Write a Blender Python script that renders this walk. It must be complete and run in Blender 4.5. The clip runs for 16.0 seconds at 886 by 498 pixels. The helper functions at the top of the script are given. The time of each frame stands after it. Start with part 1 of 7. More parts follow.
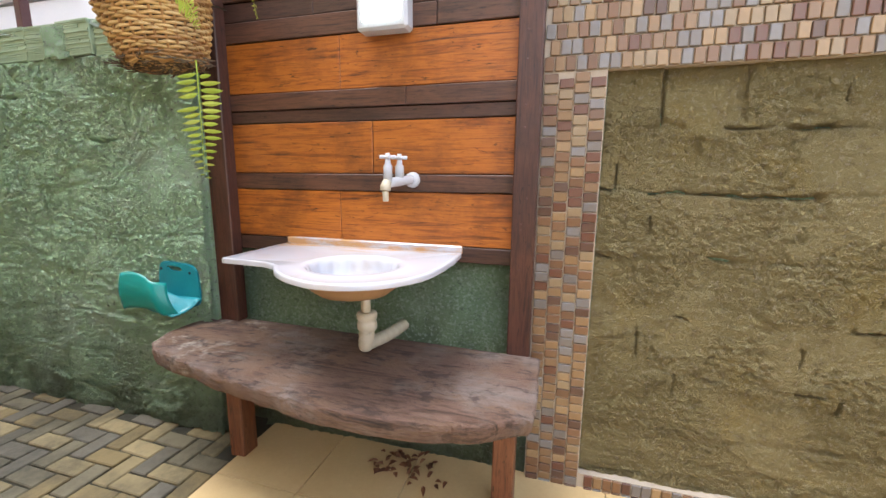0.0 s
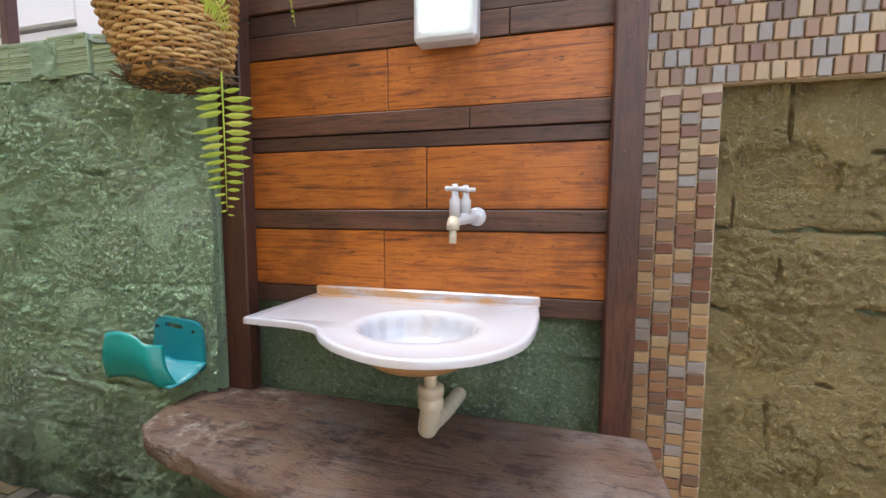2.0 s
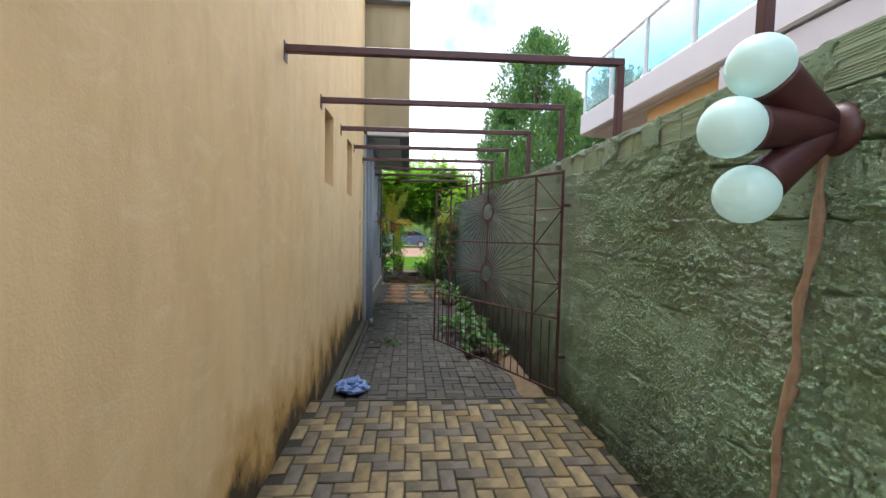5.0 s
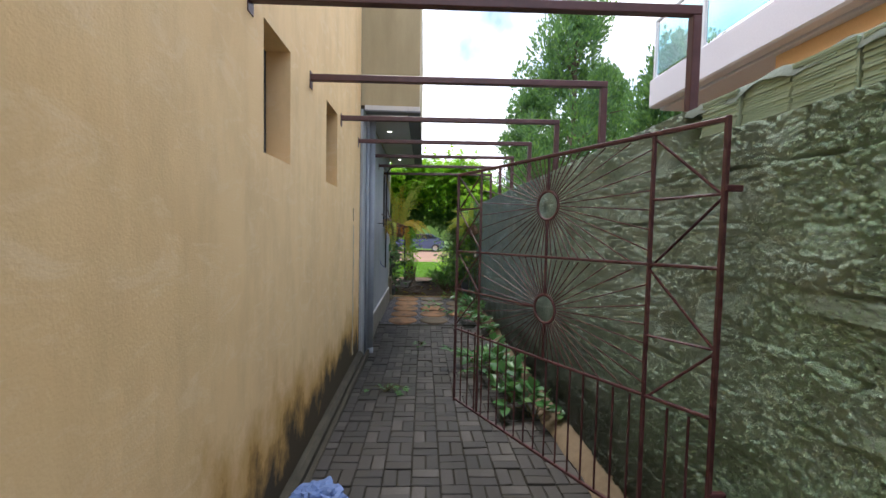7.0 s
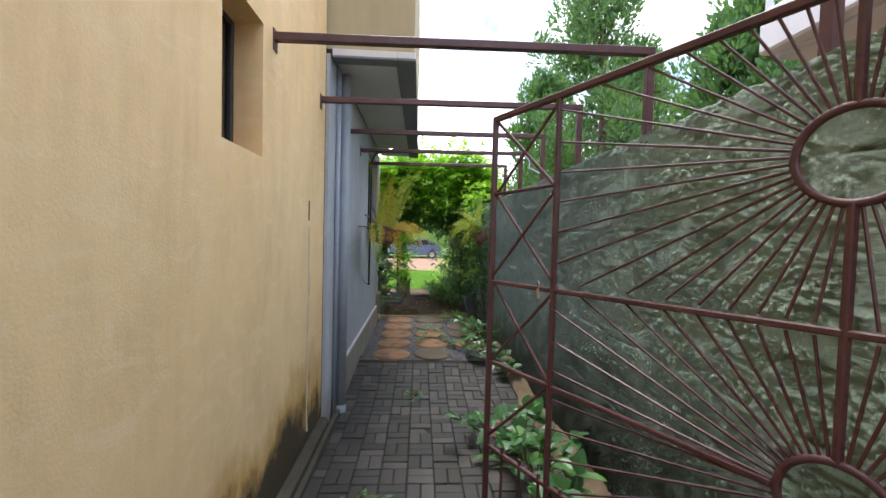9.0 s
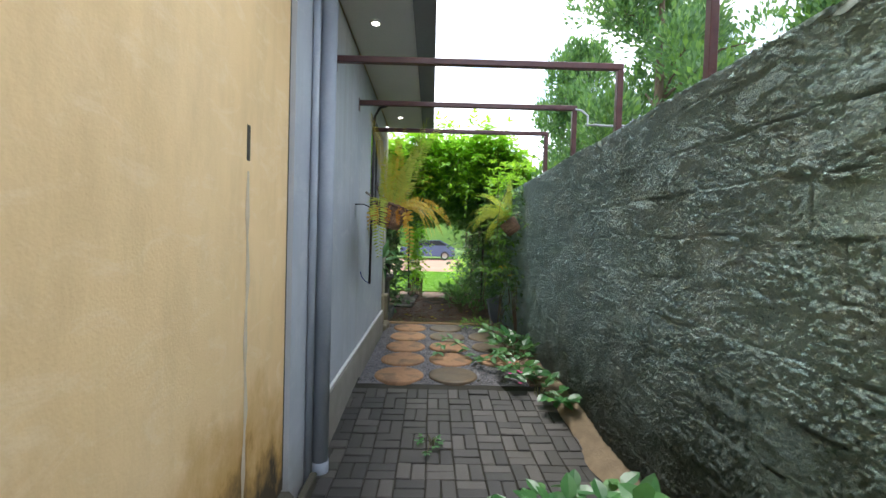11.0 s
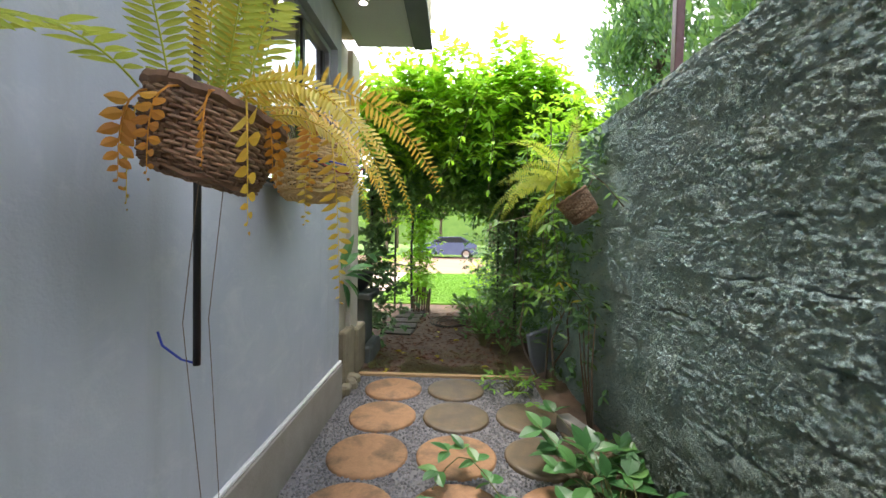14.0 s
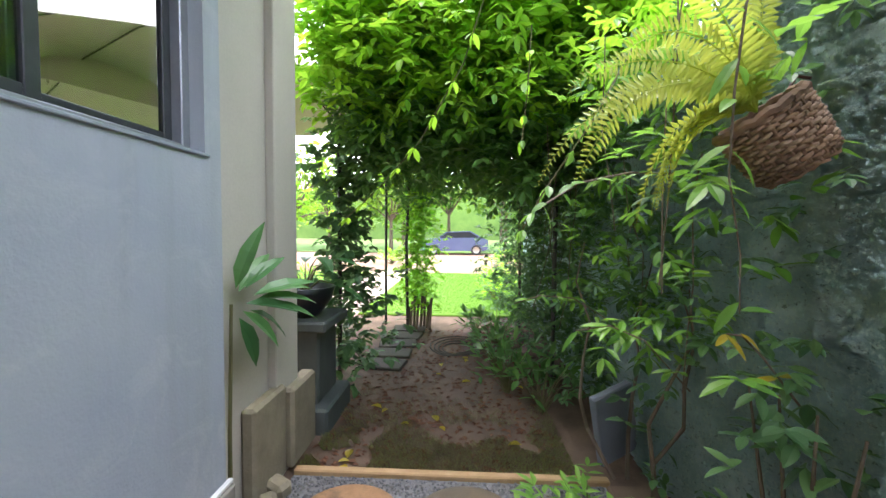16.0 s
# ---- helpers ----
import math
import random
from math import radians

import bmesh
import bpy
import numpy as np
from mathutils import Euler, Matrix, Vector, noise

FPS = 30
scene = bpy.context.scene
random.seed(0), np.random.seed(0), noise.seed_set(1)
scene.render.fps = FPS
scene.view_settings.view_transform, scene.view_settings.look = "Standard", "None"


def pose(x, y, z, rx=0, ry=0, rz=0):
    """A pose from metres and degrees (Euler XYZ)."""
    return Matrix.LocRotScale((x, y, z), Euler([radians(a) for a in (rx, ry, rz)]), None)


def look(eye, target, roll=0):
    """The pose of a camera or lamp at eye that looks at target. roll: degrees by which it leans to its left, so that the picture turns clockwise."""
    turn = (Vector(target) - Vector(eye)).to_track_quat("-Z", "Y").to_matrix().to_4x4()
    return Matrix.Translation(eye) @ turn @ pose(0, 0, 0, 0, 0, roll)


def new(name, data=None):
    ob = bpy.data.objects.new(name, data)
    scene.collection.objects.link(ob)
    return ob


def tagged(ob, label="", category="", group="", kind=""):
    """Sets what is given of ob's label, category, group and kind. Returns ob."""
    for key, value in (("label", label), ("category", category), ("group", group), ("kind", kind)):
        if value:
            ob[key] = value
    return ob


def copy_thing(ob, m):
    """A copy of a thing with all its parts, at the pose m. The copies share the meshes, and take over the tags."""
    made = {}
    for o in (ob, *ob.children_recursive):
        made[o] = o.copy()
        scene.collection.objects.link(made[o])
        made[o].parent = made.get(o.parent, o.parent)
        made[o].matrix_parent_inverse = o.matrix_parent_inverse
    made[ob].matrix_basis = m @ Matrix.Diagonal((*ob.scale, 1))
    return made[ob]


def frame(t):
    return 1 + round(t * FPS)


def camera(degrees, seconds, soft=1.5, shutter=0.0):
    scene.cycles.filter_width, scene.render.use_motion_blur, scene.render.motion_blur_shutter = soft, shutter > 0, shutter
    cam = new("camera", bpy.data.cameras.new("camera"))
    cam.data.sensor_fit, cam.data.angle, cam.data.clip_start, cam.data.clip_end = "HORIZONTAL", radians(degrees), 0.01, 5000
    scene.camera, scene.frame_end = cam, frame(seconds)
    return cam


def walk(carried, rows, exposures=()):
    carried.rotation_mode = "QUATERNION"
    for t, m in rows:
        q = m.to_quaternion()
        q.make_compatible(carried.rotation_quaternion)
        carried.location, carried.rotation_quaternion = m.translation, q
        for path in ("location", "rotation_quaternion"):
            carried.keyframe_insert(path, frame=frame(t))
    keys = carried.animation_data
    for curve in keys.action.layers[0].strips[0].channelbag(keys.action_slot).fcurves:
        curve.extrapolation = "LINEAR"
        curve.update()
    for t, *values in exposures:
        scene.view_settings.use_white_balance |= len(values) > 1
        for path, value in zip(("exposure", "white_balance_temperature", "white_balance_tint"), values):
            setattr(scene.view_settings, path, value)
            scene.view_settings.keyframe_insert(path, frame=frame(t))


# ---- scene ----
cam = camera(94.5, 16.0)
PATH = [
    (0, (-0.047, 0.064, 1.299), (-0.595, 1.955, 0.945), 0.5),
    (0.5, (-0.085, 0.071, 1.3), (-0.475, 1.998, 0.932), 0.4),
    (1, (-0.148, 0.095, 1.295), (-0.469, 2.033, 0.922), 0.2),
    (1.5, (-0.296, 0.212, 1.282), (-0.589, 2.16, 0.936), 0.3),
    (2, (-0.443, 0.316, 1.289), (-0.945, 2.244, 1.116), 0.2),
    (2.5, (-0.578, 0.342, 1.291), (-1.517, 2.102, 1.141), 0.5),
    (3, (-0.844, 0.337, 1.328), (-2.177, 1.823, 1.202), 0.7),
    (3.5, (-1.164, 0.337, 1.354), (-2.811, 1.467, 1.238), 0.8),
    (4, (-1.567, 0.357, 1.391), (-3.433, 1.067, 1.276), 0.9),
    (4.5, (-1.918, 0.33, 1.39), (-3.893, 0.628, 1.273), 1.1),
    (4.7, (-2.086, 0.302, 1.399), (-4.072, 0.512, 1.282), 1.1),
    (6.8, (-3.967, 0.355, 1.428), (-5.962, 0.444, 1.332), 1.3),
    (7, (-4.18, 0.362, 1.419), (-6.175, 0.456, 1.321), 1.2),
    (7.5, (-4.674, 0.353, 1.428), (-6.669, 0.459, 1.338), 1.4),
    (8, (-5.189, 0.333, 1.404), (-7.185, 0.438, 1.329), 1.4),
    (8.5, (-5.684, 0.347, 1.412), (-7.679, 0.455, 1.333), 1.6),
    (9, (-6.105, 0.358, 1.415), (-8.101, 0.472, 1.344), 1.5),
    (9.5, (-6.424, 0.337, 1.293), (-8.42, 0.442, 1.23), 1.6),
    (10, (-6.751, 0.274, 1.237), (-8.748, 0.373, 1.184), 1.6),
    (10.2, (-6.91, 0.26, 1.176), (-8.907, 0.355, 1.124), 1.6),
    (12.3, (-8.928, 0.379, 1.174), (-10.927, 0.374, 1.106), 1.6),
    (12.5, (-9.145, 0.385, 1.168), (-11.144, 0.379, 1.096), 1.4),
    (13, (-9.631, 0.45, 1.169), (-11.63, 0.427, 1.097), 1.3),
    (13.5, (-10.191, 0.516, 1.171), (-12.189, 0.475, 1.101), 1.2),
    (14, (-10.714, 0.552, 1.138), (-12.712, 0.495, 1.065), 1.1),
    (14.5, (-11.235, 0.594, 1.119), (-13.233, 0.521, 1.044), 0.9),
    (15, (-11.742, 0.618, 1.137), (-13.738, 0.524, 1.057), 0.6),
    (15.5, (-12.224, 0.58, 1.136), (-14.22, 0.479, 1.044), 0.6),
    (16, (-12.703, 0.565, 1.093), (-14.698, 0.463, 0.997), 0.5),
]
walk(cam, [(t, look(eye, target, roll)) for t, eye, target, roll in PATH],
     [(0, 1.54, 6500, 9), (1.5, 1.5, 6500, 10), (2.5, 1.04, 6500, 8), (3.5, 1.02, 6500, 10), (5, 1.0, 6500, 12), (7, 0.95, 6500, 15), (8.5, 1.15, 6500, 15), (9.5, 1.45, 6500, 15),
      (10.5, 1.6, 6500, 12), (12.5, 1.78, 6500, 9), (13.5, 2.06, 6800, 12), (14, 2.05, 6950, 14), (15, 2.26, 6950, 15), (16, 2.34, 6450, 16)])


# ---- world and light ----
world = bpy.data.worlds.new("sky")
scene.world = world
world.use_nodes = True
wn, wl = world.node_tree.nodes, world.node_tree.links
wn.clear()
w_out = wn.new("ShaderNodeOutputWorld")
w_bg = wn.new("ShaderNodeBackground")
w_sky = wn.new("ShaderNodeTexSky")
w_sky.sky_type = "NISHITA"
w_sky.sun_disc = False
w_sky.sun_elevation = radians(73)
w_sky.sun_rotation = radians(259)
w_bg.inputs["Strength"].default_value = 0.15
w_noise = wn.new("ShaderNodeTexNoise")
w_noise.inputs["Scale"].default_value = 2.2
w_noise.inputs["Detail"].default_value = 7
w_coord = wn.new("ShaderNodeTexCoord")
w_ramp = wn.new("ShaderNodeValToRGB")
w_ramp.color_ramp.elements[0].position, w_ramp.color_ramp.elements[1].position = 0.41, 0.55
w_mix = wn.new("ShaderNodeMix")
w_mix.data_type = "RGBA"
w_mix.inputs["B"].default_value = (9.1, 9.6, 10.6, 1)
wl.new(w_coord.outputs["Generated"], w_noise.inputs["Vector"])
wl.new(w_noise.outputs["Fac"], w_ramp.inputs["Fac"])
wl.new(w_ramp.outputs["Color"], w_mix.inputs["Factor"])
wl.new(w_sky.outputs["Color"], w_mix.inputs["A"])
wl.new(w_mix.outputs["Result"], w_bg.inputs["Color"])
wl.new(w_bg.outputs["Background"], w_out.inputs["Surface"])

sun = new("sun", bpy.data.lights.new("sun", "SUN"))
sun.data.energy = 1.45
sun.data.angle = radians(24)
sun.data.color = (1.0, 0.97, 0.93)
sun.matrix_world = look((0, 0, 20), (3.2, 0.6, 8), 0)


# ---- materials ----
def rgba(c):
    return (c[0], c[1], c[2], 1.0)


class Nodes:
    """Small wrapper to wire a node material."""

    def __init__(self, name, rough=0.7, metal=0.0, spec=0.5):
        self.mat = bpy.data.materials.new(name)
        self.mat.use_nodes = True
        self.n, self.l = self.mat.node_tree.nodes, self.mat.node_tree.links
        self.n.clear()
        self.out = self.n.new("ShaderNodeOutputMaterial")
        self.b = self.n.new("ShaderNodeBsdfPrincipled")
        self.b.inputs["Roughness"].default_value = rough
        self.b.inputs["Metallic"].default_value = metal
        self.b.inputs["Specular IOR Level"].default_value = spec
        self.l.new(self.b.outputs[0], self.out.inputs[0])
        self.co = self.n.new("ShaderNodeTexCoord").outputs["Object"]

    def put(self, value, socket):
        if isinstance(value, (int, float)):
            socket.default_value = value
        elif isinstance(value, tuple):
            socket.default_value = rgba(value)
        else:
            self.l.new(value, socket)

    def noise(self, scale, detail=4.0, stretch=(1, 1, 1), rough=0.6, distort=0.0):
        m = self.n.new("ShaderNodeMapping")
        m.inputs["Scale"].default_value = stretch
        self.l.new(self.co, m.inputs["Vector"])
        t = self.n.new("ShaderNodeTexNoise")
        t.inputs["Scale"].default_value = scale
        t.inputs["Detail"].default_value = detail
        t.inputs["Roughness"].default_value = rough
        t.inputs["Distortion"].default_value = distort
        self.l.new(m.outputs[0], t.inputs["Vector"])
        return t.outputs["Fac"]

    def ramp(self, fac, stops, mode="LINEAR"):
        r = self.n.new("ShaderNodeValToRGB")
        r.color_ramp.interpolation = mode
        e = r.color_ramp.elements
        while len(e) < len(stops):
            e.new(0.5)
        for k, (p, c) in enumerate(stops):
            e[k].position = p
            e[k].color = rgba(c) if isinstance(c, tuple) else (c, c, c, 1)
        self.put(fac, r.inputs["Fac"])
        return r.outputs["Color"]

    def mix(self, fac, a, b, mode="MIX"):
        m = self.n.new("ShaderNodeMix")
        m.data_type, m.blend_type = "RGBA", mode
        self.put(fac, m.inputs["Factor"])
        self.put(a, m.inputs["A"])
        self.put(b, m.inputs["B"])
        return m.outputs["Result"]

    def math(self, op, a, b=0.0):
        m = self.n.new("ShaderNodeMath")
        m.operation = op
        self.put(a, m.inputs[0])
        self.put(b, m.inputs[1])
        return m.outputs[0]

    def axis(self, which):
        s = self.n.new("ShaderNodeSeparateXYZ")
        self.l.new(self.co, s.inputs[0])
        return s.outputs[which]

    def band(self, value, a, b):
        """0 at a, 1 at b."""
        m = self.n.new("ShaderNodeMapRange")
        m.inputs["From Min"].default_value, m.inputs["From Max"].default_value = a, b
        self.l.new(value, m.inputs["Value"])
        return m.outputs[0]

    def random(self):
        return self.n.new("ShaderNodeObjectInfo").outputs["Random"]

    def island(self):
        return self.n.new("ShaderNodeNewGeometry").outputs["Random Per Island"]

    def colour(self, c):
        self.put(c, self.b.inputs["Base Color"])
        return self

    def bump(self, height, strength=0.4, distance=0.01):
        k = self.n.new("ShaderNodeBump")
        k.inputs["Strength"].default_value = strength
        k.inputs["Distance"].default_value = distance
        self.l.new(height, k.inputs["Height"])
        self.l.new(k.outputs[0], self.b.inputs["Normal"])
        return self


def plain(name, c1, c2, scale=6.0, rough=0.6, metal=0.0, bump=0.3, fine=60.0, stretch=(1, 1, 1), spec=0.5):
    """A surface with blotches at one scale and grain at a finer one."""
    s = Nodes(name, rough, metal, spec)
    big = s.noise(scale, 5, stretch)
    small = s.noise(fine, 4, stretch)
    col = s.mix(s.ramp(big, [(0.3, 0.0), (0.7, 1.0)]), c1, c2)
    s.colour(s.mix(s.math("MULTIPLY", small, 0.35), col, tuple(0.6 * v for v in c1)))
    if bump:
        s.bump(small, bump, 0.004)
    return s.mat


def pieces(name, palette, rough=0.8, fine=50.0, bump=0.5, grime=(0.02, 0.02, 0.015), grime_scale=2.0, island=False, amount=0.75):
    """Pieces that differ one by one, with grime over all of them."""
    s = Nodes(name, rough)
    pick = s.island() if island else s.random()
    stops = [(k / len(palette), c) for k, c in enumerate(palette)]
    col = s.ramp(pick, stops, "CONSTANT")
    grain = s.noise(fine, 5)
    col = s.mix(s.math("MULTIPLY", grain, 0.5), col, tuple(0.5 * v for v in palette[0]))
    dirt = s.ramp(s.noise(grime_scale, 6, rough=0.7), [(0.42, 0.0), (0.68, 1.0)])
    col = s.mix(s.math("MULTIPLY", dirt, amount), col, grime)
    s.colour(col).bump(grain, bump, 0.004)
    return s.mat


def make_green_render(name="green_rough_render", mossy=False):
    s = Nodes(name, 0.8)
    big = s.noise(1.3, 6)
    mid = s.noise(7, 6, rough=0.7)
    green = s.mix(s.ramp(big, [(0.3, 0.0), (0.7, 1.0)]), (0.48, 0.76, 0.47), (0.60, 0.86, 0.57))
    grey = s.mix(s.ramp(mid, [(0.35, 0.0), (0.65, 1.0)]), (0.35, 0.53, 0.53), (0.52, 0.71, 0.70))
    along = s.math("ADD", s.axis(0), s.math("MULTIPLY", s.noise(0.9, 4), 3.0))
    green = s.mix(s.math("MULTIPLY", s.band(along, -1.8, -4.0), 0.5), green, (0.36, 0.57, 0.33))
    col = s.mix(s.band(along, -5.2, -8.2), green, grey)
    # wash of pale lime and of damp olive green
    lime = s.ramp(s.noise(2.6, 6, (1, 1, 1.6), 0.65), [(0.52, 0.0), (0.68, 0.5)])
    col = s.mix(lime, col, (0.74, 0.84, 0.76))
    damp = s.ramp(s.noise(1.7, 6, (1, 1, 0.7), 0.65), [(0.52, 0.0), (0.72, 0.4)])
    col = s.mix(damp, col, (0.20, 0.27, 0.14))
    if mossy:
        # olive darkening for moss and for the shade behind the sink
        col = s.mix(0.55, col, (0.12, 0.19, 0.08))
        mould = s.ramp(s.noise(5.0, 6, (1, 1, 0.55), 0.7), [(0.50, 0.0), (0.62, 0.9)])
        col = s.mix(s.math("MULTIPLY", mould, s.band(s.axis(2), 0.75, 0.25)), col, (0.03, 0.035, 0.02))
    # grit: dark pores and pale sand grains, also standing in for relief shading
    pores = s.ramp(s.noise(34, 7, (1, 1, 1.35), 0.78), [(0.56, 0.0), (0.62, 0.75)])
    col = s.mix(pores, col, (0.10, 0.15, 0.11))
    grains = s.ramp(s.noise(60, 6, rough=0.75), [(0.52, 0.0), (0.60, 0.7)])
    col = s.mix(grains, col, (0.64, 0.79, 0.68))
    # dark mossy foot, and a wider darkening up the lower wall
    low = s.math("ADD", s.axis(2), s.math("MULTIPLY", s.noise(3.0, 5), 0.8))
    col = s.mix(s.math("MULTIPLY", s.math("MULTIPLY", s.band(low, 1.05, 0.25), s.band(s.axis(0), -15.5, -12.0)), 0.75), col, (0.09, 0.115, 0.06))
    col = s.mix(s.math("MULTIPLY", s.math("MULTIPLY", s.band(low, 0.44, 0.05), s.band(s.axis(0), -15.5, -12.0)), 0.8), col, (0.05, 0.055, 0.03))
    # pale upper patch: lime, plus light through the gate put into the colour
    lit_lime = s.math("MULTIPLY", s.math("MULTIPLY", s.band(along, -3.6, -4.6), s.band(along, -7.4, -6.2)), s.ramp(s.noise(2.1, 6, (1, 1, 0.6), 0.7), [(0.36, 0.0), (0.50, 0.9)]))
    col = s.mix(s.math("MULTIPLY", lit_lime, s.band(low, 0.8, 1.3)), col, (0.62, 0.80, 0.64))
    # lower wall darker again between x -6 and -11
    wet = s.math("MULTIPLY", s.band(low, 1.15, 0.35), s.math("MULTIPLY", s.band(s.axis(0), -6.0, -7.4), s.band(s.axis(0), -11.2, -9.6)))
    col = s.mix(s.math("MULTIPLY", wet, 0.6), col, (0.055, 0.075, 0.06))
    grit = s.ramp(s.noise(46, 7, rough=0.8), [(0.42, 0.0), (0.58, 1.0)])
    s.colour(col).bump(s.math("ADD", s.noise(120, 4), s.math("ADD", grit, grit)), 1.0, 0.015)
    return s.mat


def make_house_plaster():
    s = Nodes("ochre_house_plaster", 0.85)
    big = s.noise(0.8, 6)
    streak = s.noise(2.2, 5, (3, 3, 0.25))
    fine = s.noise(95, 4)
    trowel = s.noise(3.2, 6, (1.5, 1.5, 0.45), 0.7)
    col = s.mix(s.ramp(big, [(0.3, 0.0), (0.7, 1.0)]), (0.79, 0.555, 0.28), (0.86, 0.635, 0.35))
    col = s.mix(s.math("MULTIPLY", s.ramp(streak, [(0.52, 0.0), (0.78, 1.0)]), 0.2), col, (0.52, 0.35, 0.16))
    col = s.mix(s.ramp(trowel, [(0.45, 0.0), (0.70, 0.32)]), col, (0.52, 0.37, 0.19))
    pale = s.ramp(s.noise(5.0, 6, (0.8, 0.8, 1.6), 0.7, 1.0), [(0.52, 0.0), (0.66, 0.4)])
    col = s.mix(pale, col, (0.88, 0.70, 0.46))
    low = s.math("SUBTRACT", s.axis(2), s.math("MULTIPLY", s.noise(1.5, 6, (1.3, 1.3, 0.8), 0.65), 1.5))
    col = s.mix(s.math("MULTIPLY", s.band(low, -0.36, -0.72), 0.85), col, (0.50, 0.28, 0.06))
    col = s.mix(s.math("MULTIPLY", s.band(low, -0.66, -0.88), 0.95), col, (0.035, 0.03, 0.018))
    spots = s.ramp(s.noise(11, 3), [(0.75, 0.0), (0.78, 1.0)])
    col = s.mix(s.math("MULTIPLY", spots, 0.35), col, (0.25, 0.17, 0.09))
    s.colour(col).bump(s.math("ADD", fine, s.math("ADD", trowel, s.math("MULTIPLY", s.noise(12, 6, (1, 1, 0.6), 0.65, 1.2), 0.4))), 0.2, 0.007)
    return s.mat


def make_blue_plaster():
    s = Nodes("pale_blue_plaster", 0.8)
    big = s.noise(1.1, 6)
    streak = s.noise(2.0, 6, (2.5, 2.5, 0.22))
    col = s.mix(s.ramp(big, [(0.3, 0.0), (0.7, 1.0)]), (0.33, 0.372, 0.435), (0.41, 0.445, 0.48))
    col = s.mix(s.math("MULTIPLY", s.ramp(streak, [(0.46, 0.0), (0.70, 1.0)]), 0.4), col, (0.26, 0.28, 0.265))
    pale = s.ramp(s.noise(3.5, 6, (1, 1, 1.3), 0.7, 0.8), [(0.52, 0.0), (0.68, 0.35)])
    col = s.mix(pale, col, (0.50, 0.53, 0.54))
    low = s.math("SUBTRACT", s.axis(2), s.math("MULTIPLY", s.noise(3.0, 6), 0.6))
    col = s.mix(s.math("MULTIPLY", s.band(low, -0.35, -0.75), 0.6), col, (0.20, 0.17, 0.10))
    fine = s.noise(80, 4)
    s.colour(col).bump(s.math("ADD", fine, s.noise(10, 4)), 0.25, 0.005)
    return s.mat


def make_wood(name, c1, c2, c3, along=0, scale=5.0, rough=0.45, bump=0.3):
    s = Nodes(name, rough)
    st = [9, 9, 9]
    st[along] = 0.55
    warp = s.noise(scale, 6, tuple(st), 0.65, 0.9)
    fine = s.noise(scale * 3.5, 5, tuple(st), 0.7, 0.5)
    col = s.ramp(warp, [(0.33, c3), (0.43, c1), (0.54, c2), (0.63, c1), (0.72, c3)])
    col = s.mix(s.math("MULTIPLY", s.random(), 0.25), col, c3)
    col = s.mix(s.ramp(fine, [(0.50, 0.0), (0.64, 0.6)]), col, tuple(0.3 * v for v in c1))
    blot = s.ramp(s.noise(3.6, 6, rough=0.7), [(0.46, 0.0), (0.68, 1.0)])
    col = s.mix(s.math("MULTIPLY", blot, 0.6), col, c3)
    st[along] = 1.6
    crack = s.ramp(s.noise(scale * 1.3, 7, tuple(st), 0.72, 1.6), [(0.60, 0.0), (0.64, 0.85)])
    col = s.mix(crack, col, tuple(0.35 * v for v in c3))
    s.colour(col).bump(s.math("ADD", fine, warp), bump, 0.004)
    return s.mat


def make_slab_wood():
    s = Nodes("weathered_slab_wood", 0.72)
    warp = s.noise(4.0, 7, (0.7, 7, 7), 0.65, 1.2)
    fine = s.noise(30, 6, (1.3, 4, 4), 0.7)
    col = s.ramp(warp, [(0.34, (0.03, 0.016, 0.012)), (0.44, (0.11, 0.058, 0.04)), (0.54, (0.18, 0.105, 0.078)), (0.62, (0.12, 0.066, 0.046)), (0.7, (0.05, 0.027, 0.02))])
    grey = s.ramp(s.noise(2.6, 6), [(0.45, 0.0), (0.62, 1.0)])
    col = s.mix(s.math("MULTIPLY", grey, 0.7), col, (0.27, 0.225, 0.21))
    white = s.ramp(s.noise(7, 6, rough=0.75), [(0.52, 0.0), (0.62, 1.0)])
    col = s.mix(s.math("MULTIPLY", white, s.band(s.axis(0), -1.25, -1.8)), col, (0.5, 0.44, 0.38))
    cracks = s.ramp(s.noise(9, 6, (0.35, 6, 6), 0.7, 1.5), [(0.60, 0.0), (0.66, 1.0)])
    col = s.mix(s.math("MULTIPLY", cracks, 0.7), col, (0.025, 0.013, 0.01))
    stain = s.ramp(s.noise(6.5, 6, (0.8, 1.4, 1.4), 0.72), [(0.48, 0.0), (0.60, 0.75)])
    col = s.mix(stain, col, (0.20, 0.115, 0.075))
    dark = s.ramp(s.noise(11, 6, (0.7, 1.3, 1.3), 0.75), [(0.55, 0.0), (0.63, 0.8)])
    col = s.mix(dark, col, (0.05, 0.03, 0.026))
    s.colour(col).bump(s.math("ADD", fine, s.math("ADD", warp, stain)), 1.0, 0.014)
    return s.mat


